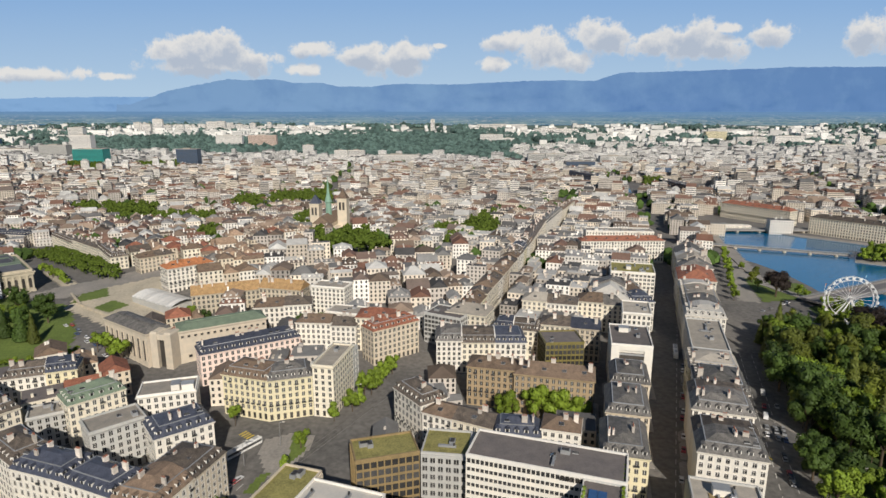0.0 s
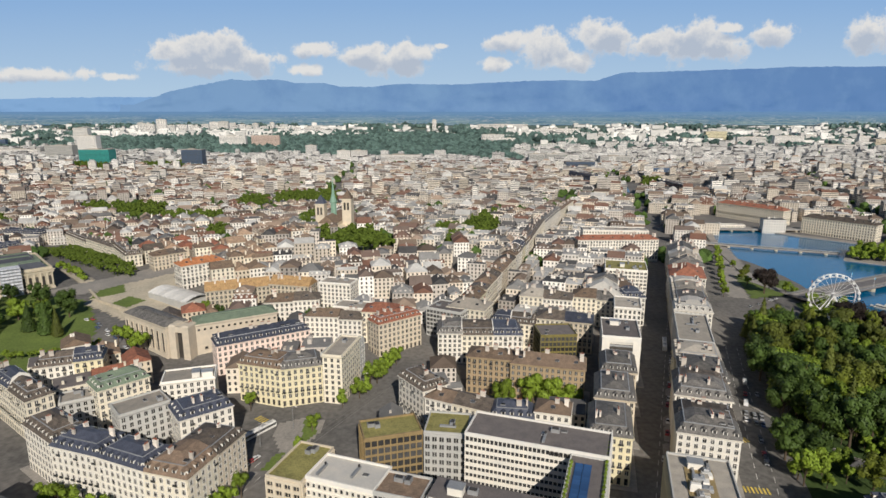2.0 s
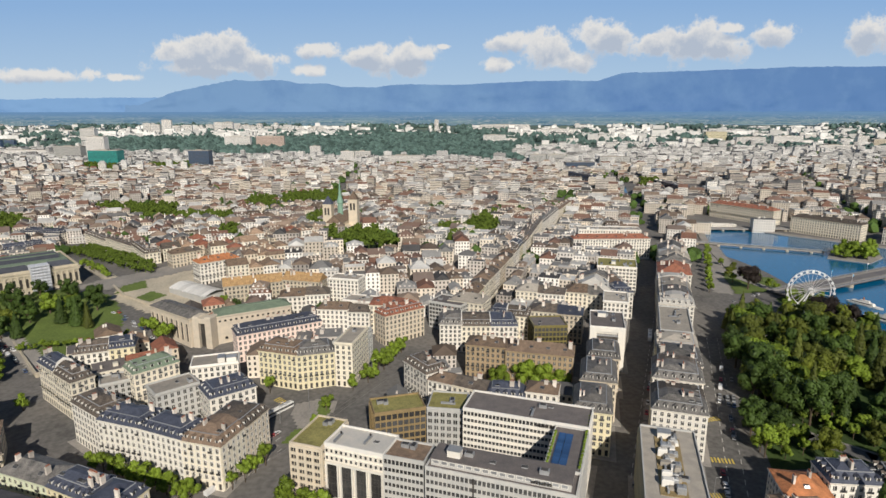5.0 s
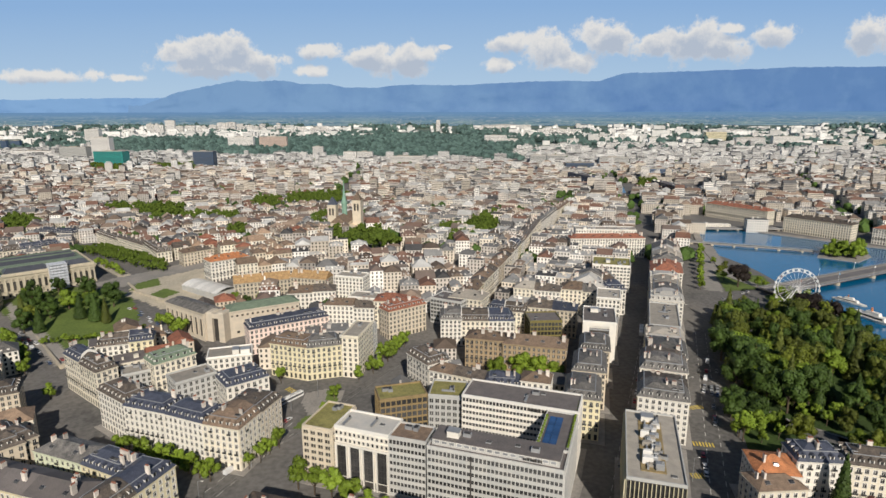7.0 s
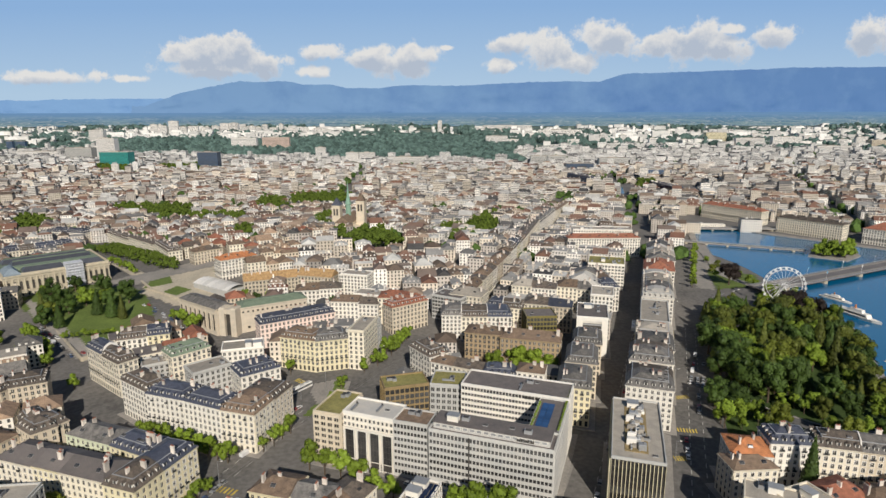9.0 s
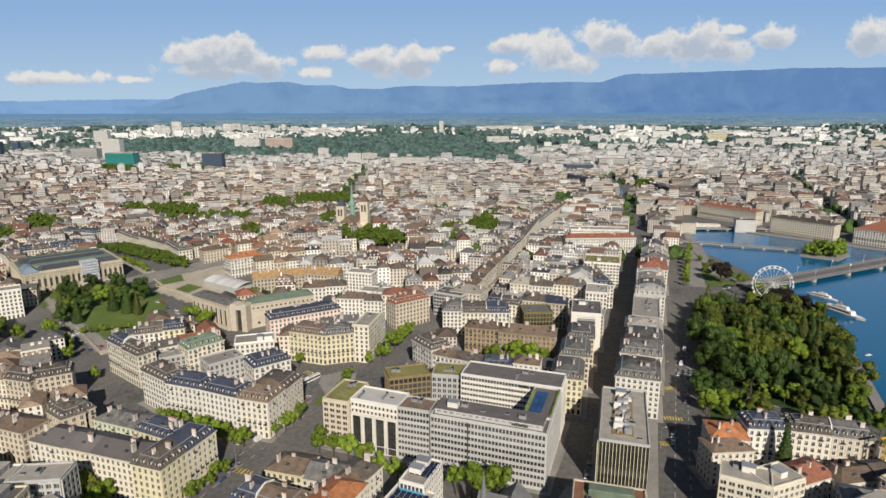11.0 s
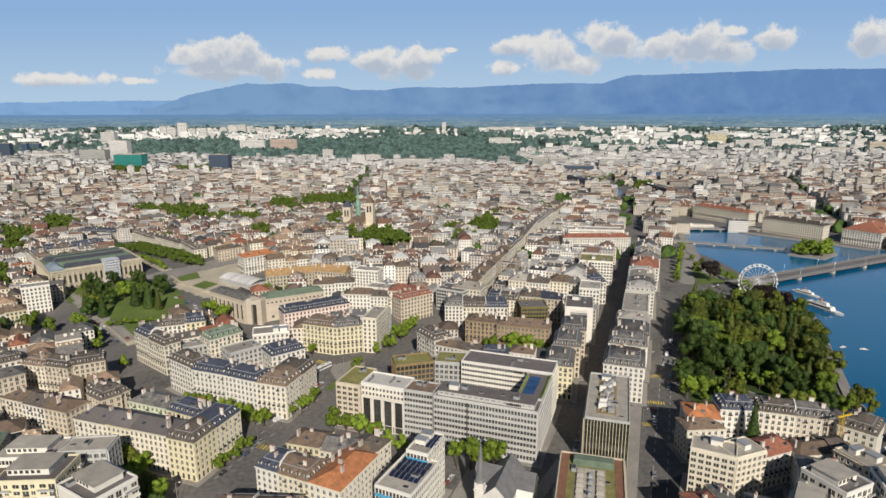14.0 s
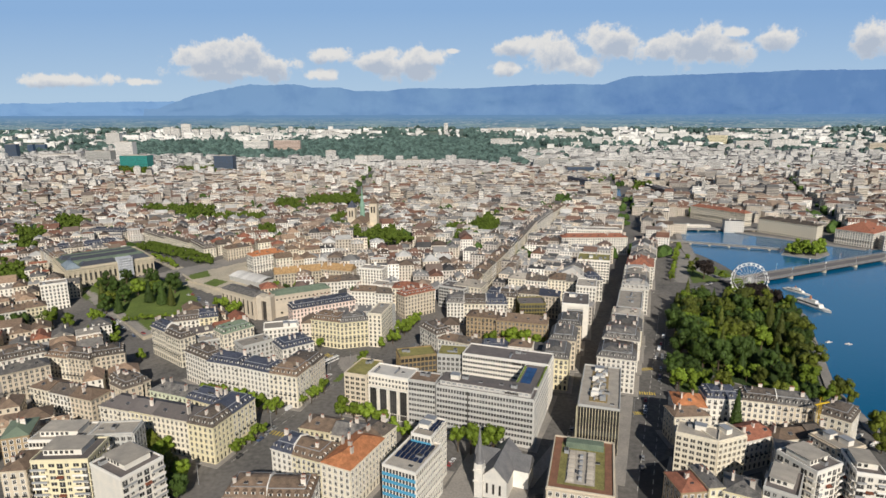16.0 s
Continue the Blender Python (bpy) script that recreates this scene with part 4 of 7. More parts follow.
house(-414.4, 613.7, 66.5, 13.0, -41.8, 15.0, 'mansard', 'cream')
house(-364.9, 569.4, 67.2, 13.0, -40.0, 15.0, 'hip', 'cream', tone='slate')
house(-303.8, 507.8, 50.9, 13.0, -50.2, 14.0, 'mansard', 'cream')
house(-501.3, 634.7, 52.6, 13.0, -12.4, 14.0, 'mansard', 'white', tone='blue')
house(-238.8, 452.0, 27.0, 14.0, 42.3, 13.0, 'hip', 'beige', tone='slate')
house(267.0, 1255.7, 96.0, 24.0, -72.0, 27.0, 'glassbox', 'darkglass')
house(406.7, 1116.8, 102.3, 18.0, -84.0, 24.0, 'glassbox', 'darkglass')
house(56.1, 323.5, 33.7, 16.0, -15.0, 19.0, 'hip', 'cream', tone='blue')
house(51.1, 363.6, 34.4, 16.0, -15.0, 19.0, 'hip', 'cream', tone='gravel')
house(-102.1, 254.0, 23.5, 16.0, -17.0, 20.0, 'mansard', 'yellow', tone='brown')
house(-79.7, 247.1, 20.4, 16.0, 17.2, 20.0, 'mansard', 'yellow', tone='grey')
house(-59.9, 252.5, 9.9, 26.7, -10.8, 25.0, 'flat', 'cream', sides='fr')
house(-51.5, 259.8, 27.0, 12.0, 74.1, 21.0, 'offgrid', 'grey')
house(-122.5, 279.2, 51.6, 14.0, 31.2, 17.0, 'mansard', 'pink', tone='blue')
house(-161.8, 364.4, 42.2, 14.0, 21.9, 14.0, 'gable', 'stone', tone='tan')
house(-122.1, 377.4, 29.5, 14.0, -13.3, 14.0, 'gable', 'stone', tone='tan')
house(-116.1, 345.6, 34.6, 16.0, 9.7, 14.0, 'hip', 'white', tone='brown')
house(-194.4, 403.4, 33.0, 16.0, 42.8, 18.0, 'hip', 'white', tone='orange')
house(395.6, 834.0, 97.0, 18.0, -58.4, 20.0, 'hip', 'cream', tone='red')
house(446.5, 710.0, 80.0, 18.0, -54.5, 20.0, 'hip', 'cream', tone='slate')
house(511.0, 634.0, 44.0, 56.0, -54.0, 19.0, 'hip', 'white', tone='red', sides='fr')
house(338.0, 727.0, 46.0, 9.0, -3.0, 6.0, 'flat', 'white')
house(132.1, 550.7, 79.8, 16.0, 1.7, 20.0, 'hip', 'white', tone='red')
house(144.6, 586.1, 66.4, 20.0, -5.7, 24.0, 'flat', 'white')
house(-50.0, 321.8, 20.8, 16.0, -5.0, 20.0, 'hip', 'cream', tone='red')
house(-37.8, 303.6, 30.1, 12.0, 37.9, 20.0, 'mansard', 'beige', tone='red')
house(-84.1, 320.0, 34.7, 14.0, -4.9, 17.0, 'hip', 'white', tone='brown')
house(-70.0, 335.4, 29.5, 14.0, -16.6, 17.0, 'flat', 'white')
house(-85.9, 371.3, 22.9, 14.0, -14.3, 18.0, 'flat', 'white')
house(-11.1, 336.3, 24.1, 18.0, -28.7, 18.0, 'glassbox', 'grey')
house(154.3, 758.3, 99.3, 13.0, 68.3, 20.0, 'hip', 'cream', tone='brown')
house(115.9, 654.4, 110.8, 13.0, 69.7, 20.0, 'mansard', 'white', tone='grey')
house(83.9, 542.0, 116.8, 13.0, 74.1, 20.0, 'hip', 'cream', tone='slate')
house(64.2, 473.8, 71.0, 13.0, 73.8, 20.0, 'mansard', 'white', tone='slate')
house(49.8, 428.9, 47.2, 13.0, 72.3, 20.0, 'hip', 'cream', tone='brown')
house(33.1, 381.3, 50.4, 13.0, 70.7, 20.0, 'hip', 'cream', tone='brown')
house(19.3, 341.0, 42.6, 13.0, 71.1, 20.0, 'hip', 'cream', tone='brown')
house(94.9, 374.2, 27.2, 40.0, -20.0, 20.0, 'hip', 'cream', tone='light')
house(120.5, 364.9, 16.2, 46.0, 0.8, 20.0, 'mansard', 'white', tone='grey')
house(-72.4, 106.9, 33.0, 14.0, -15.4, 19.0, 'hip', 'yellow', tone='grey')

# ---------------------------------------------------------------- landmarks
STEEL = surface("white_steel", (0.78, 0.78, 0.78), rough=0.4, var=0.08, rand=0.05)
DECK = surface("bridge_deck", (0.20, 0.19, 0.19), var=0.2, scale=0.1)
PATINA = surface("green_copper_spire", (0.22, 0.36, 0.28), var=0.25)


def ferris_wheel(x, y, ang):
    root = thing("ferris_wheel", pose(x, y, 0, 0, 0, ang), "white steel ferris wheel with small gondolas by the lake", "ferris wheel")
    zc, r, n = 17.2, 15.6, 24
    pts = [(r * math.cos(2 * math.pi * i / n), r * math.sin(2 * math.pi * i / n) + zc) for i in range(n)]
    for yy in (-0.9, 0.9):
        rim = Shape()
        for rr in (1.0, 0.86):
            for i in range(n):
                (x0, z0), (x1, z1) = pts[i], pts[(i + 1) % n]
                rim.tube((x0 * rr, yy, zc + (z0 - zc) * rr), (x1 * rr, yy, zc + (z1 - zc) * rr), 0.17, 0.17, 4)
        part("rim", rim, STEEL, root)
    for i in range(n):
        sp = Shape()
        sp.tube((0, 0, zc), (pts[i][0], 0, pts[i][1]), 0.12, 0.09, 4)
        part("spoke", sp, STEEL, root)
        gd = Shape()
        gd.loft([[(pts[i][0] + a * k, b * k, pts[i][1] + c) for a, b in ((-0.8, -0.8), (0.8, -0.8), (0.8, 0.8), (-0.8, 0.8))] for k, c in ((0.6, -2.2), (1, -1.6), (1, -0.6), (0.5, -0.1))])
        part("gondola", gd, STEEL, root)
    hub = Shape()
    hub.tube((0, -1.8, zc), (0, 1.8, zc), 1.1, 1.1, 12)
    part("hub", hub, STEEL, root)
    for k in (-1, 1):
        for q in (-1, 1):
            leg = Shape()
            leg.tube((0, q * 1.6, zc), (k * 9, q * 4.5, 0), 0.35, 0.5, 6)
            part("leg", leg, STEEL, root)
    base = Shape()
    base.box(-11, 11, -6, 6, 0, 1.0)
    part("platform", base, STEEL, root)
    FOOT.append((x, y, ang, 12, 7))


ferris_wheel(279.4, 387.8, -20)


def bridge(a, b, width, z, piers, label, mat=None, flags=0):
    d = Vector((b[0] - a[0], b[1] - a[1]))
    ln = d.length
    root = thing("bridge", pose(a[0], a[1], 0, 0, 0, math.degrees(math.atan2(d.y, d.x))), label, "bridge")
    s = Shape()
    s.box(0, ln, -width / 2, width / 2, z - 1.3, z, 0, None, True)
    part("deck", s, mat or DECK, root)
    for k in (-1, 1):
        r = Shape()
        r.box(0, ln, k * width / 2 - 0.15, k * width / 2 + 0.15, z, z + 0.35)
        r.box(0, ln, k * width / 2 - 0.1, k * width / 2 + 0.1, z + 0.95, z + 1.1)
        for i in range(int(ln / 4)):
            r.box(i * 4, i * 4 + 0.15, k * width / 2 - 0.08, k * width / 2 + 0.08, z + 0.35, z + 0.95)
        part("railing", r, ZINC, root)
        f = Shape()
        f.box(0, ln, k * (width / 2 - 3.4) - 1.6, k * (width / 2 - 3.4) + 1.6, z, z + 0.15)
        part("footway", f, PAVE, root)
    for i in range(piers):
        px = (i + 0.5) * ln / piers
        p = Shape()
        p.loft([[(px + u * q, v * width * 0.55, zz) for u, v in ((-1.4, -0.8), (0, -1), (1.4, -0.8), (1.4, 0.8), (0, 1), (-1.4, 0.8))] for q, zz in ((1.2, -1), (1.0, z - 1.2))])
        part("pier", p, WALL["stone"], root)
    for i in range(flags):
        p = Shape()
        px = (i + 0.5) * ln / flags
        for k in (-1, 1):
            p.tube((px, k * (width / 2 - 1), z), (px, k * (width / 2 - 1), z + 8), 0.1, 0.07, 5)
            p.box(px, px + 1.4, k * (width / 2 - 1) - 0.03, k * (width / 2 - 1) + 0.03, z + 6, z + 7.8, 1, None, True)
        part("flagpole", p, [STEEL, (ROOF["red"], BLUEG, FRAME)[i % 3]], root)


bridge((278, 424), (720, 645), 20, 4.2, 9, "long grey road bridge over the lake with flags", None, 9)
bridge((284, 637), (412, 583), 6, 3.0, 6, "narrow pale footbridge over the water", PAVE)
bridge((296, 722), (455, 716), 14, 3.4, 6, "wide low road bridge over the river", PAVE)


def boat(x, y, ang, ln, label):
    root = thing("boat", pose(x, y, 0.1, 0, 0, ang), label, "boat", "lake boats")
    s = Shape()
    hw = ln * 0.09
    prof = [(-0.5, 0.6), (-0.4, 0.95), (0.1, 1.0), (0.35, 0.7), (0.5, 0.03), (0.35, -0.7), (0.1, -1.0), (-0.4, -0.95), (-0.5, -0.6)]
    prof = prof[::-1]
    s.loft([[(u * ln * 0.96, v * hw * 0.8, -0.2) for u, v in prof], [(u * ln, v * hw, ln * 0.05) for u, v in prof]])
    part("hull", s, FRAME, root)
    c = Shape()
    c.loft([rect(-ln * 0.36, ln * 0.25, -hw * 0.75, hw * 0.75, ln * 0.05), rect(-ln * 0.35, ln * 0.22, -hw * 0.7, hw * 0.7, ln * 0.115)])
    part("cabin", c, FRAME, root)
    g = Shape()
    g.box(-ln * 0.34, ln * 0.2, -hw * 0.77, hw * 0.77, ln * 0.07, ln * 0.095)
    part("window_strip", g, GLASS, root)
    c = Shape()
    c.loft([rect(-ln * 0.15, ln * 0.12, -hw * 0.5, hw * 0.5, ln * 0.115), rect(-ln * 0.14, ln * 0.1, -hw * 0.45, hw * 0.45, ln * 0.17)])
    part("upper_cabin", c, FRAME, root)
    f = Shape()
    f.tube((-ln * 0.05, 0, ln * 0.17), (-ln * 0.06, 0, ln * 0.24), ln * 0.02, ln * 0.018, 8)
    part("funnel", f, ROOF["orange"], root)


boat(333.0, 402.0, -62, 27, "white passenger boat moored at the quay")
boat(322.0, 358.0, -72, 40, "white paddle steamer moored on the lake")
for i in range(9):
    boat(240 + i * 4 - 30, 150 - i * 7, 30, 9 + i % 3, "small white motor boat at the moorings")
boat(285.0, 272.0, 10, 6, "small white motor boat at a buoy")
boat(297.2, 268.0, -10, 6, "small white motor boat at a buoy")


def cathedral(x, y, ang):
    gz = ground_z(x, y)
    root = thing("cathedral", pose(x, y, gz, 0, 0, ang), "pale stone cathedral with two towers and a green spire", "church")
    wm = WALL["beige"]
    n = Shape()
    n.box(-9, 9, -28, 22, -3, 18)
    part("nave", n, wm, root)
    n = Shape()
    n.solid([(-9.5, -28, 18), (9.5, -28, 18), (9.5, 22, 18), (-9.5, 22, 18), (0, -28, 26), (0, 22, 26)], [(0, 1, 4), (1, 2, 5, 4), (2, 3, 5), (3, 0, 4, 5)])
    part("nave_roof", n, ROOF["brown"], root)
    for k in (-1, 1):
        a = Shape()
        a.box(k * 13 - 4, k * 13 + 4, -26, 18, -3, 11)
        a.solid([(k * 13 - 4.2, -26, 11), (k * 13 + 4.2, -26, 11), (k * 13 + 4.2, 18, 11), (k * 13 - 4.2, 18, 11), (k * 9, -26, 14), (k * 9, 18, 14)], [(0, 1, 4), (1, 2, 5, 4), (2, 3, 5), (3, 0, 4, 5)])
        part("aisle", a, wm, root)
        for i in range(6):
            w = Shape()
            w.box(k * 17.05 - 0.1, k * 17.05 + 0.1, -24 + i * 7, -21 + i * 7, 3, 8)
            part("window", w, GLASS, root)
        t = Shape()
        h = 41 if k > 0 else 35
        t.box(k * 15 - 5, k * 15 + 5, -4, 6, -3, h)
        t.box(k * 15 - 5.5, k * 15 + 5.5, -4.5, 6.5, h - 1, h)
        part("tower", t, wm, root)
        r = Shape()
        r.loft([rect(k * 15 - 5.4, k * 15 + 5.4, -4.4, 6.4, h), rect(k * 15 - 0.3, k * 15 + 0.3, 0.7, 1.3, h + 9)])
        part("tower_roof", r, ROOF["brown" if k > 0 else "blue"], root)
        for i in range(2):
            w = Shape()
            w.box(k * 15 - 3 + i * 3.6, k * 15 - 0.8 + i * 3.6, -4.2, -4.02, h - 12, h - 4)
            part("belfry_opening", w, SHADE, root)
    s = Shape()
    s.loft([[(3.2 * q * math.cos(i * 0.785), -2 + 3.2 * q * math.sin(i * 0.785), z) for i in range(8)] for q, z in ((1, 22), (1, 36), (1.25, 37), (0.5, 46), (0.03, 64))])
    part("spire", s, PATINA, root, "green copper spire")
    FOOT.append((x, y, ang, 22, 34))


cathedral(-119.2, 614.0, -8)


def chapel(x, y, ang):
    root = thing("church", pose(x, y, 0, 0, 0, ang), "pale stone church with grey slate roof and needle spire", "church")
    wm = surface("pale_church_stone", (0.68, 0.66, 0.61), var=0.18)
    slate = surface("pale_grey_church_slate", (0.19, 0.19, 0.195), rough=0.6, var=0.3, stripes=2.0)
    b = Shape()
    b.box(-6, 6, 0, 26, -1, 10)
    b.solid([(-6, -0.02, 10), (6, -0.02, 10), (6, 26, 10), (-6, 26, 10), (0, -0.02, 16), (0, 26, 16)], [(0, 1, 4), (2, 3, 5)])
    part("nave", b, wm, root)
    r = Shape()
    r.solid([(-6.6, -0.4, 9.6), (6.6, -0.4, 9.6), (6.6, 26.4, 9.6), (-6.6, 26.4, 9.6), (0, -0.4, 16.4), (0, 26.4, 16.4)], [(1, 2, 5, 4), (3, 0, 4, 5)])
    part("nave_roof", r, slate, root)
    t = Shape()
    t.box(-13, 13, 12, 22, -1, 9)
    part("transept", t, wm, root)
    r = Shape()
    r.solid([(-13.5, 11.5, 9), (13.5, 11.5, 9), (13.5, 22.5, 9), (-13.5, 22.5, 9), (-13.5, 17, 15), (13.5, 17, 15)], [(0, 1, 5, 4), (1, 2, 5), (2, 3, 4, 5), (3, 0, 4)])
    part("transept_roof", r, slate, root)
    t = Shape()
    t.box(-8.5, -4.8, -1.5, 2.2, -1, 17)
    for k in range(2):
        t.box(-9, -4.3, -2, 2.7, 8 + k * 5.5, 8.5 + k * 5.5)
    part("bell_tower", t, wm, root)
    sp = Shape()
    sp.loft([[(-6.65 + 1.9 * q * math.cos(i * 0.785), 0.35 + 1.9 * q * math.sin(i * 0.785), z) for i in range(8)] for q, z in ((1.25, 17), (1.0, 18), (0.04, 35))])
    part("spire", sp, slate, root)
    for i in range(3):
        w = Shape()
        w.loft([[(-1.6 + i * 3 - 1.4 + q * dx, -0.1, z) for q, dx in ((1, -0.5), (1, 0.5), (1, 0.5), (1, -0.5))] for z in (2.5, 7.5)])
        part("lancet_window", w, SHADE, root)
    FOOT.append((x, y + 13, ang, 15, 16))


chapel(20.6, 80.0, -20)


def museum(x, y, ang, w, d, h):
    gz = ground_z(x, y)
    root = thing("museum", pose(x, y, gz, 0, 0, ang), "stone museum with columns, green copper and glass roofs", "museum")
    wm = surface("ochre_museum_stone", (0.48, 0.43, 0.33), var=0.22, rand=0.04)
    b = Shape()
    b.box(0, w, 0, d, -8, h)
    b.box(-0.7, w + 0.7, -0.7, d, -8, 5.0)
    part("wall", b, wm, root)
    col = Shape()
    col.tube((0, 0, 5.4), (0, 0, h - 3.6), 0.55, 0.45, 8)
    col.box(-0.75, 0.75, -0.75, 0.5, 5.0, 5.6)
    col.box(-0.75, 0.75, -0.75, 0.5, h - 3.7, h - 3.0)
    cm = col.mesh("column", [wm])
    win = Shape()
    n = 6
    win.face([(-0.9, -0.08, 6.4), (0.9, -0.08, 6.4)] + [(0.9 * math.cos(math.pi * i / n), -0.08, h - 6.2 + 0.9 * math.sin(math.pi * i / n)) for i in range(n + 1)])
    win.box(-1.3, 1.3, -0.5, 0, 5.8, 6.3, 1)
    win.box(-1.3, 1.3, -0.45, 0, h - 5.1, h - 4.6, 1)
    gm = win.mesh("window", [SHADE, wm])
    low = Shape()
    low.box(-0.7, 0.7, -0.78, -0.72, 1.4, 3.6)
    lm = low.mesh("basement_window", [SHADE])
    for sd in "fl":
        f, ln = side_frame(sd, w, d)
        nb = round(ln / 4.2)
        for i in range(nb):
            px = (i + 0.5) * ln / nb
            part("column", cm, None, root, m=f @ pose(px - ln / nb / 2 + 0.6, -0.5, 0))
            part("window", gm, None, root, m=f @ pose(px, 0, 0))
            part("basement_window", lm, None, root, m=f @ pose(px, 0, 0))
    c = Shape()
    c.loft([rect(-0.8, w + 0.8, -0.8, d + 0.8, h - 3.0), rect(-0.9, w + 0.9, -0.9, d + 0.9, h - 1.6), rect(-1.7, w + 1.7, -1.7, d + 1.7, h - 1.0), rect(-1.7, w + 1.7, -1.7, d + 1.7, h - 0.5)])
    part("cornice", c, wm, root)
    part("balustrade", parapet(w, d, h, 0.5, 1.4, 0.2), wm, root)
    roof = Shape()
    roof.box(1, w - 1, 1, d - 1, h - 0.4, h + 0.2)
    roof = part("roof", roof, ROOF["green"], root, "green patina copper roof")
    dark = surface("dark_glass_roof", (0.07, 0.075, 0.09), rough=0.3, var=0.25, spec=0.5, stripes=0.0)
    for x0, x1, y0, y1, z in ((13, w * 0.58, 4, 17, 4.5), (w * 0.72, w - 3, 4, 17, 4.5), (8, w - 6, 27, 44, 5.0), (4, w - 4, 48, d - 3, 4.0)):
        g = Shape()
        g.loft([rect(x0, x1, y0, y1, h + 0.2), rect(x0, x1, y0, y1, h + 1.2), rect(x0 + 3, x1 - 3, (y0 + y1) / 2 - 1.6, (y0 + y1) / 2 + 1.6, h + z)])
        part("glass_roof", g, dark, roof, "dark glazed ridge roof")
        g = Shape()
        g.box(x0 + 2.6, x1 - 2.6, (y0 + y1) / 2 - 1.9, (y0 + y1) / 2 + 1.9, h + z - 0.15, h + z + 0.3)
        part("ridge_cap", g, ROOF["green"], roof)
    g = Shape()
    g.box(9, w - 4, 18.5, 25.5, h + 0.2, h + 3.2)
    part("lantern_roof", g, ROOF["green"], roof)
    blue = surface("grey_blue_metal_roof", (0.27, 0.33, 0.38), rough=0.5, var=0.2, stripes=0.6)
    g = Shape()
    g.loft([rect(-0.4, 11, -0.4, 24, h + 0.2), rect(-0.4, 11, -0.4, 24, h + 1.6), rect(4, 7, 4, 20, h + 5.2)])
    part("corner_roof", g, blue, roof, "grey-blue metal corner roof")
    # scaffold and netting before the entrance pavilion
    s = Shape()
    x0, x1 = w * 0.56, w * 0.73
    s.box(x0, x1, -4, 6, -2, h + 4.5)
    part("entrance_pavilion", s, surface("scaffold_netting", (0.44, 0.46, 0.50), var=0.3, scale=0.6), root, "entrance wrapped in pale scaffold netting")
    k = Shape()
    for i in range(6):
        u = x0 + (x1 - x0) * i / 5
        k.tube((u, -5.2, -2), (u, -5.2, h + 5.5), 0.1, 0.1, 4)
    for j in range(11):
        k.box(x0, x1, -5.3, -4.02, -1 + j * 2.4, -0.9 + j * 2.4, 0, None, True)
    part("scaffold", k, ZINC, root)
    FOOT.append((*(root.matrix_world @ Vector((w / 2, d / 2, 0))).xy, ang, w / 2, d / 2))


museum(-357.6, 369.1, 43.6, 76, 64, 19)


def gallery(x, y, w, d, ang, h, tone, style):
    """A long stone hall with few openings: tall niches along its foot, or a row of small windows under the eaves."""
    gz = ground_z(x, y)
    root = thing("gallery_building", pose(x, y, gz, 0, 0, ang), f"long pale stone gallery with a low {ROOFWORD[tone]} roof", "building", "stone galleries")
    st = WALL["gallery"]
    b = Shape()
    b.box(0, w, 0, d, -8, h)
    b.box(-0.25, w + 0.25, -0.25, d + 0.25, -8, 1.2)
    part("wall", b, st, root)
    c = Shape()
    c.loft([rect(-0.15, w + 0.15, -0.15, d + 0.15, h - 1.2), rect(-0.5, w + 0.5, -0.5, d + 0.5, h - 0.6), rect(-0.5, w + 0.5, -0.5, d + 0.5, h + 0.1)])
    part("cornice", c, st, root)
    r = Shape()
    r.loft([rect(-0.3, w + 0.3, -0.3, d + 0.3, h + 0.1), rect(-0.3, w + 0.3, -0.3, d + 0.3, h + 0.5), rect(d * 0.25, w - d * 0.25, d * 0.34, d * 0.66, h + 2.6)])
    roof = part("roof", r, ROOF[tone], root)
    k = Shape()
    k.box(d * 0.3, w - d * 0.3, d * 0.4, d * 0.6, h + 2.55, h + 3.1)
    part("ridge_cap", k, ROOF[tone], roof)
    if style == "niches":
        n = int(w / 5.2)
        s = Shape()
        relief(s, [-1.5, -1.05, 1.05, 1.5], [0, 0.5, h - 5.2, h - 4.6], lambda i, j: 0.06 if i == 1 and j == 1 else 0.4, lambda i, j: 0 if i == 1 and j == 1 else 1)
        me = s.mesh("niche", [SHADE, st])
        for i in range(n):
            part("niche", me, None, root, m=pose((i + 0.5) * w / n, 0, 1.2))
    else:
        n = int(w / 3.2)
        s = Shape()
        relief(s, [-1.0, -0.7, 0.7, 1.0], [0, 0.2, 1.5, 1.75], lambda i, j: 0.06 if i == 1 and j == 1 else 0.3, lambda i, j: 0 if i == 1 and j == 1 else 1)
        me = s.mesh("window", [GLASS, st])
        for i in range(n):
            part("window", me, None, root, m=pose((i + 0.5) * w / n, 0, h - 4.2))
            if i % 3 == 1:
                part("window", me, None, root, m=pose((i + 0.5) * w / n, 0, 2.6) @ Matrix.Scale(1.3, 4))
    FOOT.append((*(root.matrix_world @ Vector((w / 2, d / 2, 0))).xy, ang, w / 2, d / 2))


gallery(-196.1, 325.0, 45.0, 14.0, -35.1, 17.5, "grey", "niches")
gallery(-143.7, 303.5, 47.0, 15.0, 30.0, 18.5, "green", "windows")


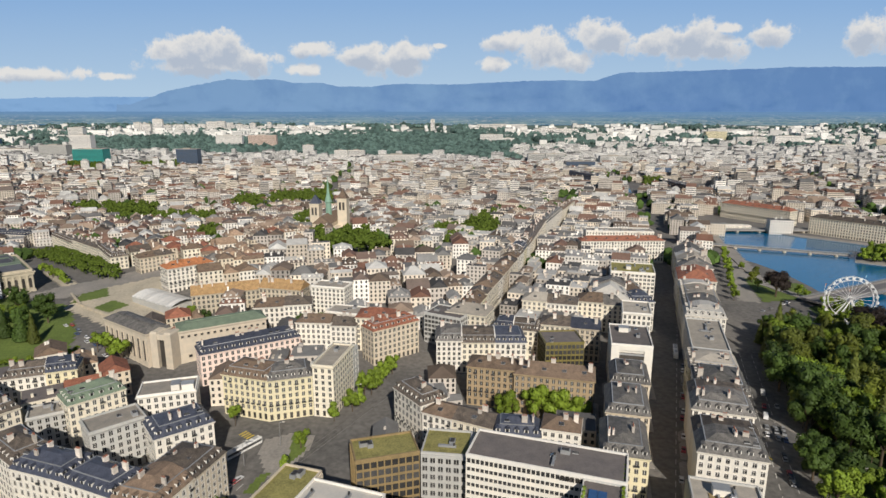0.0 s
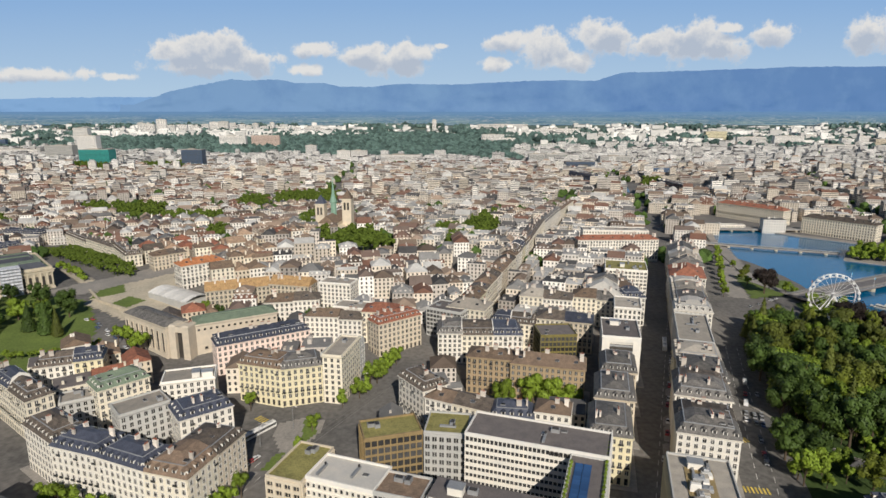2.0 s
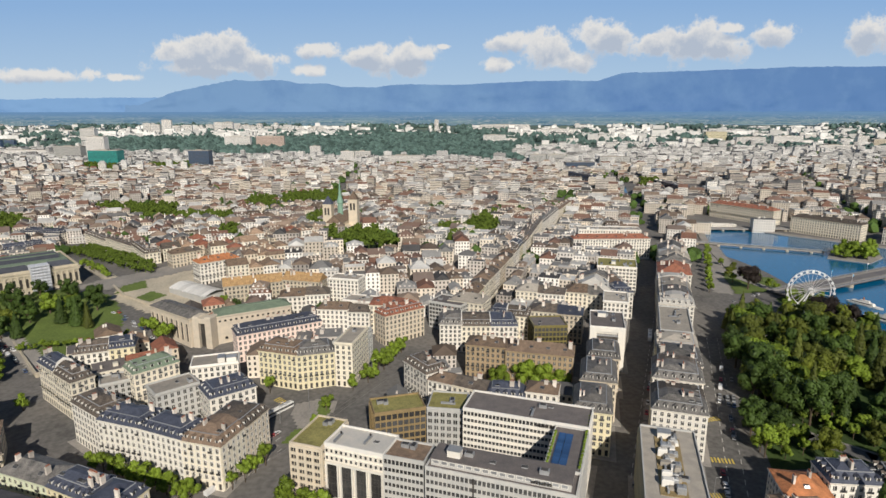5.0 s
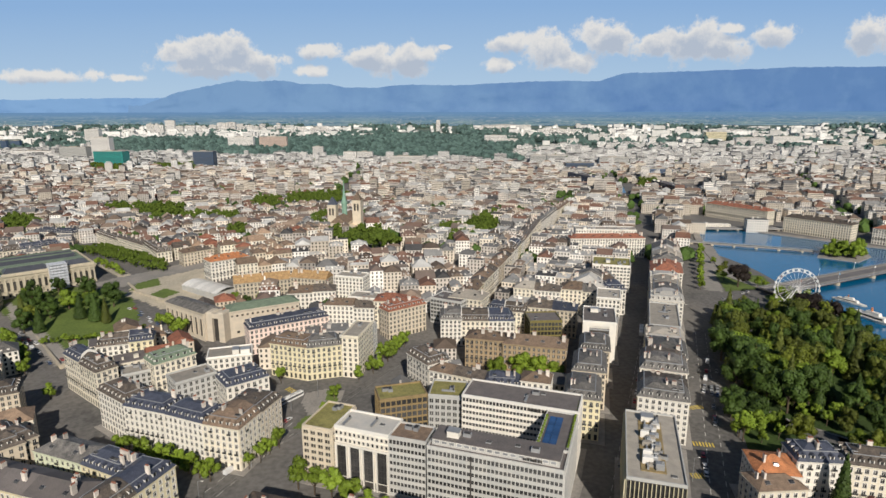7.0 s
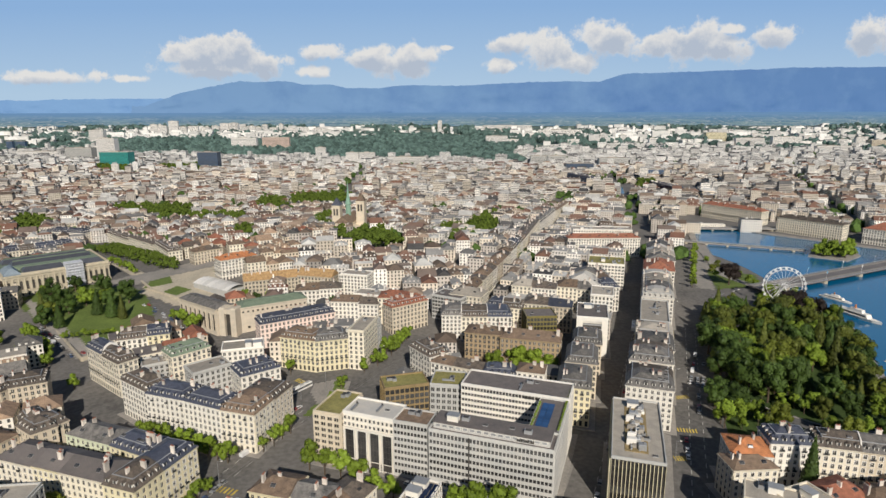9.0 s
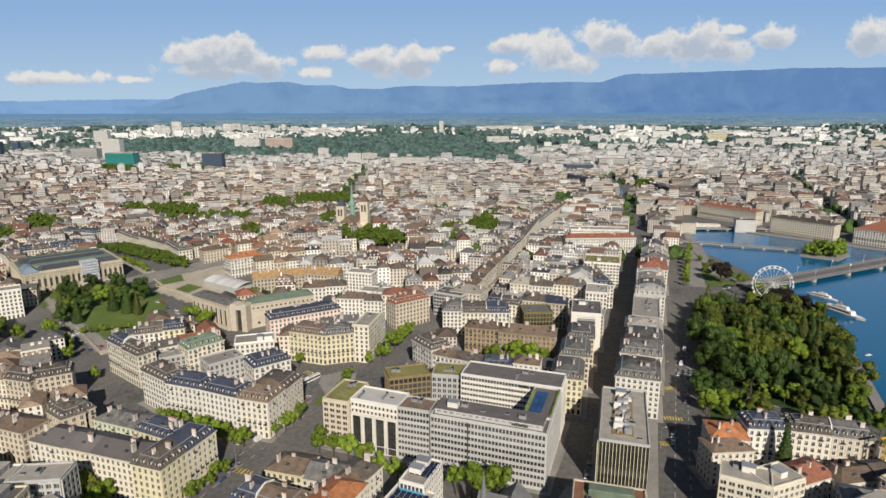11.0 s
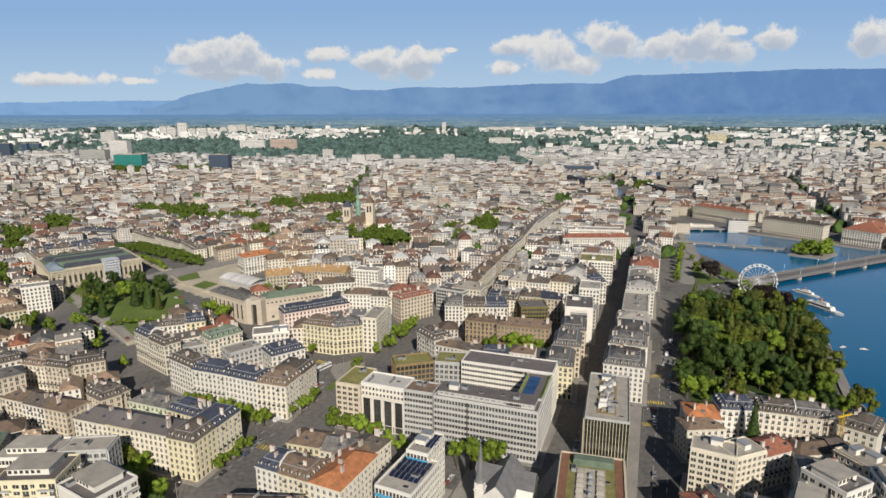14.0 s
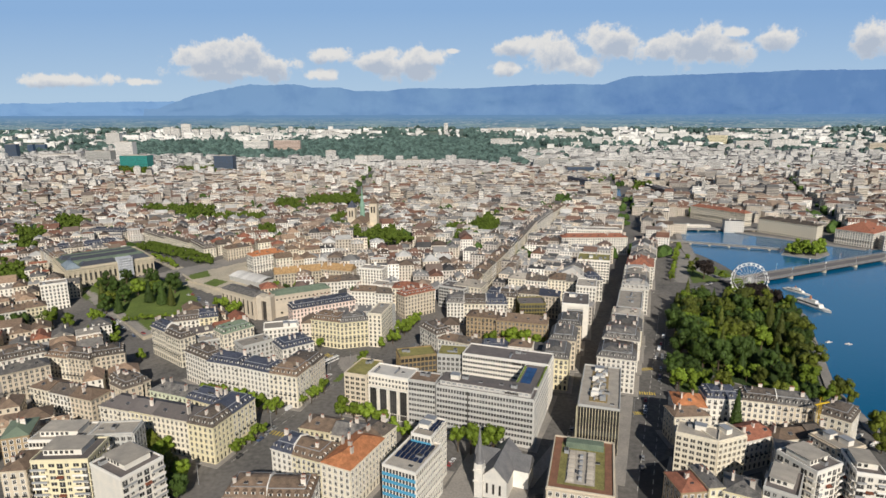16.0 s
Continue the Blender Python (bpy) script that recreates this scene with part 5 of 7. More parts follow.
def portal(x, y, ang, h):
    """Two stone pylons with a tall dark gate between them."""
    root = thing("stone_portal", pose(x, y, ground_z(x, y), 0, 0, ang), "tall pale stone portal with a dark gateway", "portal")
    for u in (0, 8.6):
        p_ = Shape()
        p_.loft([rect(u, u + 4.2, -0.5, 8, -6), rect(u, u + 4.2, -0.5, 8, h), rect(u + 0.5, u + 3.7, 0.2, 7.4, h + 0.9)])
        part("pylon", p_, WALL["gallery"], root)
    g = Shape()
    g.box(4.2, 8.6, 1.6, 7.6, -6, h - 1.5)
    part("gate_wall", g, SHADE, root, "dark recessed gateway")
    a_ = Shape()
    a_.box(4.21, 8.59, -0.3, 7.8, h - 3.4, h - 0.2, 0, None, True)
    part("lintel", a_, WALL["gallery"], root)
    FOOT.append((x + 6, y + 2, ang, 7, 5))


portal(-157.5, 300.0, -12.0, 19.5)


def event_tent(x, y, ang, w, d, n):
    """A long white fabric hall of n ribbed bays."""
    root = thing("event_tent", pose(x, y, ground_z(x, y), 0, 0, ang), "long white fabric tent hall with ribbed bays", "tent")
    cloth = surface("white_tent_fabric", (0.66, 0.65, 0.62), rough=0.6, var=0.12, scale=0.6)
    b = Shape()
    b.box(0, w, 0, d, -4, 4.6)
    part("wall", b, WALL["grey"], root, "grey panelled tent wall")
    for i in range(n):
        x0, x1 = i * w / n, (i + 1) * w / n
        q = Shape()
        prof = [(-0.4, 4.5), (d * 0.25, 6.6), (d * 0.5, 7.4), (d * 0.75, 6.6), (d + 0.4, 4.5)]
        for (y0, z0), (y1, z1) in zip(prof, prof[1:]):
            xm = (x0 + x1) / 2
            q.solid([(x0, y0, z0), (xm, y0, z0 - 0.3), (x1, y0, z0), (x0, y1, z1), (xm, y1, z1 - 0.3), (x1, y1, z1)], [(0, 1, 4, 3), (1, 2, 5, 4)])
        part("roof_panel", q, cloth, root)
    FOOT.append((*(root.matrix_world @ Vector((w / 2, d / 2, 0))).xy, ang, w / 2, d / 2))


for patch in ([(-259, 392), (-262, 414), (-250, 424), (-238, 404)], [(-238, 382), (-231, 396), (-214, 386), (-222, 374)], [(-212, 428), (-206, 440), (-198, 424)]):
    drape("grass_patch", patch, 0.42, LAWN, "rough grass patch on dusty ground", "grass", 1.5)
event_tent(-214.5, 391.0, -34.0, 46.0, 20.0, 8)


def roof_letters(x, y, ang, z, n, hh, seed):
    """A roof sign of plain upright bars."""
    rng = random.Random(seed)
    root = thing("roof_sign", pose(x, y, z, 0, 0, ang), "dark sign of upright bars on a pale parapet", "sign")
    u = 0.0
    for i in range(n):
        b = Shape()
        k = rng.uniform(0.35, 0.75)
        b.box(u, u + k, -0.12, 0, 0, hh * rng.uniform(0.85, 1.0), 0, None, True)
        part("bar", b, SHADE, root)
        u += k + rng.uniform(0.25, 0.5)


roof_letters(37.2, 167.9, -18.5, 25.9, 8, 1.5, 3)
roof_letters(29.2, 127.6, -18.5, 27.9, 8, 1.2, 4)


def roof_garden_rim(x, y, ang, z, w, d):
    """Rust-brown rim, mossy beds and rows of roof lights."""
    root = thing("roof_lights", pose(x, y, z, 0, 0, ang), "rows of pale roof lights on a mossy flat roof", "roof lights")
    rust = surface("rust_brown_felt", (0.24, 0.12, 0.075), var=0.3)
    s = Shape()
    for a in ((0, w, 0, 3.2), (0, w, d - 3.2, d), (0, 3.2, 3.2, d - 3.2), (w - 3.2, w, 3.2, d - 3.2)):
        s.box(*a, 0, 0.12)
    part("roof_border", s, rust, root, "rust-brown felt border")
    u = Shape()
    u.loft([rect(-1.5, 1.5, -1.3, 1.3, 0), rect(-1.5, 1.5, -1.3, 1.3, 0.6), rect(-1.2, 1.2, -0.1, 0.1, 1.5)])
    me = u.mesh("roof_light", [ROOF["gravel"]])
    for r in range(7):
        for c in (0.33, 0.64):
            part("roof_light", me, None, root, m=pose(w * c, 7 + r * (d - 16) / 7, 0.05))
    g = Shape()
    g.box(w * 0.25, w * 0.72, 5, d - 9.5, 0, 0.1)
    part("gravel_bed", g, ROOF["gravel"], root, "grey gravel bed between planted strips")
    for i in range(5):
        v = Shape()
        v.loft([rect(-0.7, 0.7, -0.9, 0.9, 0), rect(-0.7, 0.7, -0.9, 0.9, 1.2), rect(-0.5, 0.5, -0.7, 0.7, 1.4)])
        part("vent", v, ZINC, root, m=pose(w * 0.485, 8 + i * 4.2, 0.08))
    p_ = Shape()
    p_.loft([rect(w * 0.2, w * 0.85, d - 8.2, d - 3.4, 0), rect(w * 0.2, w * 0.85, d - 8.2, d - 3.4, 2.6), rect(w * 0.22, w * 0.83, d - 7.8, d - 3.8, 2.9)])
    part("plant_room", p_, ROOF["green"], root, "green metal-clad plant room")


roof_garden_rim(41.4, 60.2, -14.0, 20.16, 25.4, 39.9)


def roof_plant(x, y, ang, z, w, d, seed):
    """Ventilation machines crowded along the middle of a flat roof."""
    rng = random.Random(seed)
    root = thing("roof_plant", pose(x, y, z, 0, 0, ang), "crowded pale ventilation machines on a gravel roof", "machinery")
    s = Shape()
    s.box(0, w, 0, d, 0, 0.3)
    part("plinth", s, ROOF["olive"], root, "stained brown roof strip")
    for i in range(22):
        a, b, h = rng.uniform(0.8, 2.0), rng.uniform(0.7, 1.6), rng.uniform(0.8, 2.6)
        u = Shape()
        u.loft([rect(-a, a, -b, b, 0), rect(-a, a, -b, b, h), rect(-a * 0.8, a * 0.8, -b * 0.8, b * 0.8, h + 0.25)])
        if i % 3 == 0:
            u.tube((a * 0.4, 0, h), (a * 0.4, 0, h + 0.9), 0.35, 0.35, 8)
        part("machine", u, (ZINC, ROOF["gravel"], FRAME)[i % 3], root, m=pose(rng.uniform(2, w - 2), 2 + (i + 0.5) * (d - 4) / 22, 0.3))
    for k in (0.25, 0.6):
        u = Shape()
        u.box(w * k, w * k + 0.7, 1, d - 1, 0.6, 1.2, 0, None, True)
        u.box(w * k, w * k + 0.6, 1, 1.6, 0.3, 0.6)
        u.box(w * k, w * k + 0.6, d - 1.6, d - 1, 0.3, 0.6)
        part("duct", u, ZINC, root)


roof_plant(71.8, 125.3, -15.7, 25.17, 9, 38, 5)


def bus(x, y, ang, label):
    root = thing("bus", pose(x, y, ground_z(x, y) + 0.02, 0, 0, ang), label, "bus", "street traffic")
    paint = surface("bus_paint", (0.72, 0.72, 0.70), rough=0.35, var=0.08, rand=0.05)
    s = Shape()
    s.loft([rect(-8.6, 8.6, -1.25, 1.25, 0.35), rect(-8.8, 8.8, -1.28, 1.28, 1.2), rect(-8.7, 8.7, -1.22, 1.22, 3.0), rect(-8.3, 8.3, -1.0, 1.0, 3.2)])
    part("body", s, paint, root)
    g = Shape()
    g.box(-8.5, 8.5, -1.31, 1.31, 1.4, 2.5, 0, None, True)
    part("window_strip", g, GLASS, root)
    g = Shape()
    for k in (-5, 1, 5):
        g.box(k, k + 2.2, -0.8, 0.8, 3.2, 3.5)
    part("roof_unit", g, ZINC, root)
    w = Shape()
    w.tube((0, -0.15, 0), (0, 0.15, 0), 0.5, 0.5, 10)
    me = w.mesh("wheel", [SHADE])
    for px in (-6, 0.5, 6):
        for py in (-1.2, 1.2):
            part("wheel", me, None, root, m=pose(px, py, 0.5))


bus(138.4, 330.0, 71, "white articulated bus on the shaded street")
bus(-83.8, 224.0, 55, "white articulated bus at the tram stop")


def tower_block(x, y, w, h, wall, d=16, glass=False):
    gz = ground_z(x, y)
    root = thing("tower_block", pose(x, y, gz), f"distant {'glass' if glass else 'concrete'} tower block with rows of windows", "building", "distant tower blocks")
    b = Shape()
    b.box(0, w, 0, d, -8, h)
    part("wall", b, wall, root)
    n = max(3, int(h / 3.4))
    g = Shape()
    for k in range(n):
        z = 1.0 + k * (h - 1.5) / n
        g.box(0.6, w - 0.6, -0.15, 0, z, z + (h - 1.5) / n * 0.36, 0)
    tagged(part("glazing", g, GLASS, root), kind="stuff")
    r = Shape()
    r.box(w * 0.3, w * 0.6, d * 0.3, d * 0.7, h, h + 3)
    r.box(-0.3, w + 0.3, -0.3, d + 0.3, h - 0.4, h + 0.5)
    part("roof", r, ROOF["gravel"], root)
    FOOT.append((x + w / 2, y + d / 2, 0, w / 2 + 4, d / 2 + 4))


TEAL = surface("teal_glass_facade", (0.03, 0.24, 0.22), rough=0.3, var=0.2)
NAVY = surface("blue_glass_facade", (0.06, 0.10, 0.17), rough=0.3, var=0.2)
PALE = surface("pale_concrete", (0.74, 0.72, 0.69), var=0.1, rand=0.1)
ROSE = surface("rose_concrete", (0.55, 0.43, 0.37), var=0.1, rand=0.05)
tower_block(-1072, 1728, 88, 47, TEAL, 40, True)
tower_block(-1243, 2007, 64, 78, PALE, 30)
tower_block(-1704, 2736, 67, 70, PALE, 30)
tower_block(-737, 1650, 58, 51, NAVY, 30, True)
tower_block(-795, 2450, 115, 58, ROSE, 20)
tower_block(-475, 2026, 36, 45, PALE, 16)
tower_block(-1766, 2154, 45, 64, NAVY, 20, True)
tower_block(-1851, 2394, 25, 48, NAVY, 16, True)
tower_block(-1877, 2484, 41, 40, NAVY, 16, True)
tower_block(-936, 2474, 108, 54, PALE, 24)
tower_block(-341, 1875, 41, 36, PALE, 20)
tower_block(-296, 1874, 50, 36, PALE, 20)
tower_block(-192, 1764, 119, 29, PALE, 30)
tower_block(-1731, 3376, 41, 56, PALE, 18)
tower_block(-1687, 3375, 52, 49, PALE, 18)
tower_block(-1622, 3374, 54, 75, PALE, 18)
tower_block(-1560, 3372, 41, 43, PALE, 18)
tower_block(-1527, 3413, 59, 43, PALE, 18)
tower_block(-1438, 3370, 54, 39, PALE, 18)
tower_block(-1402, 3452, 41, 43, PALE, 18)
tower_block(-1217, 3406, 44, 40, PALE, 18)
tower_block(-1180, 3447, 35, 43, PALE, 18)
tower_block(-1141, 3446, 31, 37, PALE, 18)
tower_block(-1059, 3444, 45, 33, PALE, 18)
tower_block(-944, 3359, 77, 32, PALE, 18)
tower_block(-847, 3317, 47, 35, PALE, 18)
tower_block(-757, 3238, 45, 41, PALE, 18)
tower_block(-697, 3199, 45, 40, PALE, 18)
tower_block(1504, 2922, 43, 34, PALE, 18)
tower_block(1690, 2799, 53, 32, PALE, 18)
tower_block(722, 2873, 56, 28, PALE, 18)
tower_block(834, 2872, 34, 33, PALE, 18)
tower_block(889, 2597, 30, 41, PALE, 18)
tower_block(1753, 2636, 41, 31, PALE, 18)
tower_block(1863, 2687, 51, 36, PALE, 18)
tower_block(1066, 2698, 45, 26, PALE, 18)
tower_block(268, 2709, 54, 26, PALE, 18)
tower_block(549, 2705, 53, 26, PALE, 18)
tower_block(-1370, 3495, 50, 54, PALE, 24)
tower_block(-1317, 3493, 56, 57, PALE, 24)
tower_block(-1117, 3489, 32, 47, PALE, 20)
tower_block(-1015, 3486, 24, 51, PALE, 20)
tower_block(168, 2710, 102, 42, PALE, 24)
tower_block(201, 3542, 290, 37, PALE, 20)
tower_block(487, 3211, 231, 34, PALE, 30)
tower_block(-73, 3552, 24, 65, PALE, 14)
tower_block(251, 1760, 49, 32, WALL["grey"], 20)
tower_block(310, 1802, 59, 29, WALL["grey"], 20)
tower_block(443, 1680, 86, 31, WALL["grey"], 24)
tower_block(319, 1540, 75, 26, NAVY, 30, True)
tower_block(493, 1392, 58, 23, NAVY, 30, True)
tower_block(1251, 2865, 100, 44, WALL["yellow"], 30)
tower_block(1270, 2591, 126, 40, PALE, 24)
tower_block(1431, 2589, 128, 45, PALE, 24)
tower_block(1492, 2361, 138, 28, PALE, 24)
tower_block(-2093, 3189, 72, 31, PALE, 30)
tower_block(-1614, 2122, 180, 26, PALE, 40)
tower_block(-1357, 2008, 93, 45, WALL["grey"], 40, True)
tower_block(1799, 2490, 78, 39, WALL["beige"], 40)


def roof_panels(x, y, ang, z, rows, cols, w, d, gap):
    root = thing("solar_array", pose(x, y, z, 0, 0, ang), "rows of blue solar panels on a flat roof", "solar panels")
    s = Shape()
    s.solid([(0, 0, 0.25), (w, 0, 0.25), (w, d, 0.75), (0, d, 0.75), (0, d, 0), (w, d, 0), (0, 0, 0), (w, 0, 0)], [(0, 1, 2, 3), (3, 2, 5, 4), (6, 7, 1, 0), (7, 5, 2, 1), (4, 6, 0, 3)])
    me = s.mesh("panel", [surface("blue_solar_glass", (0.03, 0.075, 0.18), rough=0.25, var=0.2, rand=0.2, spec=0.6)])
    for r in range(rows):
        for c in range(cols):
            part("panel", me, None, root, m=pose(c * (w + 0.15), r * (d + gap), 0))


roof_panels(37.8, 139.6, -18.5, 27.1, 9, 2, 2.6, 2.0, 0.5)


def roof_planter(x, y, ang, z, ln, n, seed):
    """A long trough of low shrubs on a roof's edge."""
    rng = random.Random(seed)
    root = thing("roof_planter", pose(x, y, z, 0, 0, ang), "long roof planter with low green shrubs", "planter", "roof planters")
    b = Shape()
    b.box(-0.6, 0.6, 0, ln, 0, 0.5)
    part("trough", b, ZINC, root)
    for i in range(n):
        c = Shape()
        for _ in range(60):
            d = Vector((rng.gauss(0, 1), rng.gauss(0, 1), abs(rng.gauss(0, 1)))).normalized()
            leaf_quad(c, rng, Vector((d.x * 0.6, d.y * 0.9, 0.5 + d.z * 0.8)), d, 0.3)
        part("shrub", c, LEAF[0], root, m=pose(0, (i + 0.5) * ln / n, 0))


ROOF_PLANTERS = ((47.2, 136.0, 40.0, 16, 3), (36.2, 139.5, 24.0, 10, 4))
# ---------------------------------------------------------------- trees
def leaf_quad(s, rng, q, n, leaf):
    t = n.cross(Vector((rng.gauss(0, 1), rng.gauss(0, 1), rng.gauss(0, 1)))).normalized()
    n2 = (n * 0.8 + t * rng.uniform(-0.5, 0.5)).normalized()
    t = (t - n2 * t.dot(n2)).normalized()
    b = n2.cross(t)
    k = leaf * rng.uniform(0.6, 1.3)
    s.face([q - t * k, q - b * k * 0.7, q + t * k, q + b * k * 0.8], 0)


def crown_shape(seed, rx, rz, lobes, leaf, count, core=0.78, sag=0.0):
    """A crown of many overlapping lobes: an uneven inner mass and small leaf clumps over it."""
    rng = random.Random(seed)
    s = Shape()
    blobs = [(Vector((0, 0, 0)), rx * 0.62)]
    for i in range(lobes):
        a, e = i * 2.4 + rng.uniform(-0.5, 0.5), rng.uniform(-0.9 - sag, 1.25)
        r = rx * rng.uniform(0.26, 0.48)
        o = rng.uniform(0.85, 1.12)
        blobs.append((Vector((math.cos(a) * math.cos(e) * (rx - r * 0.6) * o, math.sin(a) * math.cos(e) * (rx - r * 0.6) * o, math.sin(e) * (rz - r * 0.5) * o)), r))
    bm = bmesh.new()
    for c, r in blobs:
        g = bmesh.ops.create_icosphere(bm, subdivisions=1, radius=r * core, matrix=Matrix.Translation(c))
        for v in g["verts"]:
            v.co += (v.co - c) * rng.uniform(-0.22, 0.22)
    bm.verts.index_update()
    s.v = [tuple(v.co) for v in bm.verts]
    s.f = [tuple(v.index for v in f.verts) for f in bm.faces]
    s.m = [0] * len(s.f)
    bm.free()
    for _ in range(count):
        c, r = rng.choice(blobs)
        n = Vector((rng.gauss(0, 1), rng.gauss(0, 1), rng.gauss(0.35, 1))).normalized()
        leaf_quad(s, rng, c + n * r * rng.uniform(0.82, 1.1), n, leaf)
    return s


def cone_shape(seed, rx, rz, leaf, count):
    """A conifer's crown: drooping tiers round a tapering inner mass."""
    rng = random.Random(seed)
    s = Shape()
    tiers = 7
    for i in range(tiers):
        z0, z1 = -rz + 2 * rz * i / tiers, -rz + 2 * rz * (i + 1.35) / tiers
        r0 = rx * (1 - i / tiers) ** 0.85
        s.loft([[(r0 * k * rng.uniform(0.75, 1.1) * math.cos(j * 0.628), r0 * k * rng.uniform(0.75, 1.1) * math.sin(j * 0.628), z) for j in range(10)] for k, z in ((0.85, z0), (0.12, z1))])
    for _ in range(count):
        f = 1 - math.sqrt(rng.random())
        a = rng.uniform(0, 6.283)
        r = rx * (1 - f) ** 0.85 * rng.uniform(0.75, 1.08)
        n = Vector((math.cos(a), math.sin(a), rng.uniform(0.1, 0.9))).normalized()
        leaf_quad(s, rng, Vector((r * math.cos(a), r * math.sin(a), -rz + 2.05 * rz * f)), n, leaf)
    return s


def tree_proto(kind, seed, rx, rz, h, mat, label):
    root = thing("tree", pose(0, 0, -500), label, "tree", "town trees")
    tr = Shape()
    tr.tube((0, 0, -0.3), (0.1, 0.05, h * 0.55), rx * 0.075, rx * 0.05, 7)
    for k in range(4):
        a = k * 1.57 + seed
        tr.tube((0.1, 0.05, h * 0.32), (math.cos(a) * rx * 0.5, math.sin(a) * rx * 0.5, h * 0.62), rx * 0.04, rx * 0.015, 5)
    part("trunk", tr, BARK, root)
    if kind in ("cone", "poplar"):
        crown = cone_shape(seed, rx, rz, 0.5, 1300)
    elif rx > 3:
        crown = crown_shape(seed, rx, rz, 13, 0.5, 1500, 0.8, 0.2)
    else:
        crown = crown_shape(seed, rx, rz, 8, 0.4, 560, 0.78)
    part("crown", crown, mat, root, m=pose(0, 0, h - rz * 0.95))
    return root


BROAD = ((0, 6.0, 6.2, 15), (1, 6.6, 6.6, 16), (2, 5.6, 7.0, 17), (1, 7.2, 6.4, 16), (2, 6.4, 5.8, 14), (4, 5.4, 7.4, 18), (4, 7.0, 6.6, 16), (0, 5.2, 6.4, 15))
BROAD_WORD = {0: "tall fresh green broadleaf tree", 1: "tall deep green broadleaf tree", 2: "tall olive green broadleaf tree", 4: "tall yellow-green broadleaf tree"}
PROTO = {
    "broad": [tree_proto("broad", 11 + i, rx, rz, h, LEAF[k], BROAD_WORD[k]) for i, (k, rx, rz, h) in enumerate(BROAD)],
    "street": [tree_proto("street", 31 + i, 2.9, 3.2, 8 + 0.5 * i, LEAF[0], "small fresh green street tree") for i in range(3)],
    "poplar": [tree_proto("poplar", 41, 2.5, 8.6, 20, LEAF[1], "slender dark green columnar tree")],
    "red": [tree_proto("broad", 51, 7.0, 6.0, 15, LEAF[3], "dark copper beech with a broad crown")],
    "fresh": [tree_proto("broad", 71, 6.0, 5.5, 13, LEAF[0], "large bright green courtyard tree")],
    "dark": [tree_proto("broad", 81 + i, 6.4, 6.8, 16 + i, LEAF[1], "tall deep green broadleaf tree") for i in range(2)],
    "conifer": [tree_proto("cone", 61, 4.6, 9.0, 19, LEAF[1], "tall dark green conifer"), tree_proto("cone", 62, 4.2, 10.0, 21, LEAF[2], "tall olive green conifer")],
}


def plant(kind, x, y, k=1.0, rng=random):
    src = rng.choice(PROTO[kind])
    ob = copy_thing(src, pose(x, y, ground_z(x, y), 0, 0, rng.uniform(0, 360)))
    ob.scale = (k, k, k * rng.uniform(0.9, 1.12))
    return ob


CLEARING = (218.0, 246.0, 13.0)


def grove(poly, kinds, gap, seed, k0=0.8, k1=1.2):
    rng = random.Random(seed)
    x0, x1 = min(p[0] for p in poly), max(p[0] for p in poly)
    y0, y1 = min(p[1] for p in poly), max(p[1] for p in poly)
    put = []
    for _ in range(4000):
        x, y = rng.uniform(x0, x1), rng.uniform(y0, y1)
        if inside(x, y, poly) and math.hypot(x - CLEARING[0], y - CLEARING[1]) > CLEARING[2] and all(math.hypot(x - a, y - b) > gap for a, b in put):
            put.append((x, y))
            plant(rng.choice(kinds), x, y, rng.uniform(k0, k1), rng)
    return put


def tree_row(a, b, n, kind="street", k=1.0, seed=0):
    rng = random.Random(seed + n)
    for i in range(n):
        f = (i + 0.5) / n
        plant(kind, a[0] + (b[0] - a[0]) * f + rng.uniform(-0.6, 0.6), a[1] + (b[1] - a[1]) * f + rng.uniform(-0.6, 0.6), k * rng.uniform(0.85, 1.15), rng)


for x, y, ln, n, seed in ROOF_PLANTERS:
    roof_planter(x, y, -18.5, 27.05, ln, n, seed)
PARK_IN = [(161, 250), (166, 232), (180, 210), (196, 194), (226, 188), (235, 206), (290, 334), (291, 345), (196, 345), (180, 300)]
grove(PARK_IN, ["broad", "broad", "broad", "dark", "conifer"], 10.4, 3, 0.75, 1.45)
tree_row((170, 238), (203, 340), 9, "broad", 1.3, 9)
grove([(163, 246), (168, 230), (182, 206), (196, 196), (204, 204), (176, 250)], ["street"], 6.0, 17, 0.7, 1.3)
grove([(196, 347), (290, 347), (297, 372), (262, 374), (206, 366)], ["broad", "conifer", "broad"], 10.0, 4, 0.65, 0.95)
grove([(139, 184), (168, 184), (160, 206), (150, 224), (143, 212)], ["street", "broad"], 8.0, 6, 0.8, 1.1)
grove([(178, 172), (226, 168), (232, 176), (186, 180)], ["broad"], 9.0, 8, 0.7, 0.9)
plant("red", 268, 352, 1.5)
plant("red", 280, 345, 1.2)
grove([(250, 376), (296, 376), (306, 412), (285, 420)], ["street", "street"], 7, 33, 0.9, 1.3)
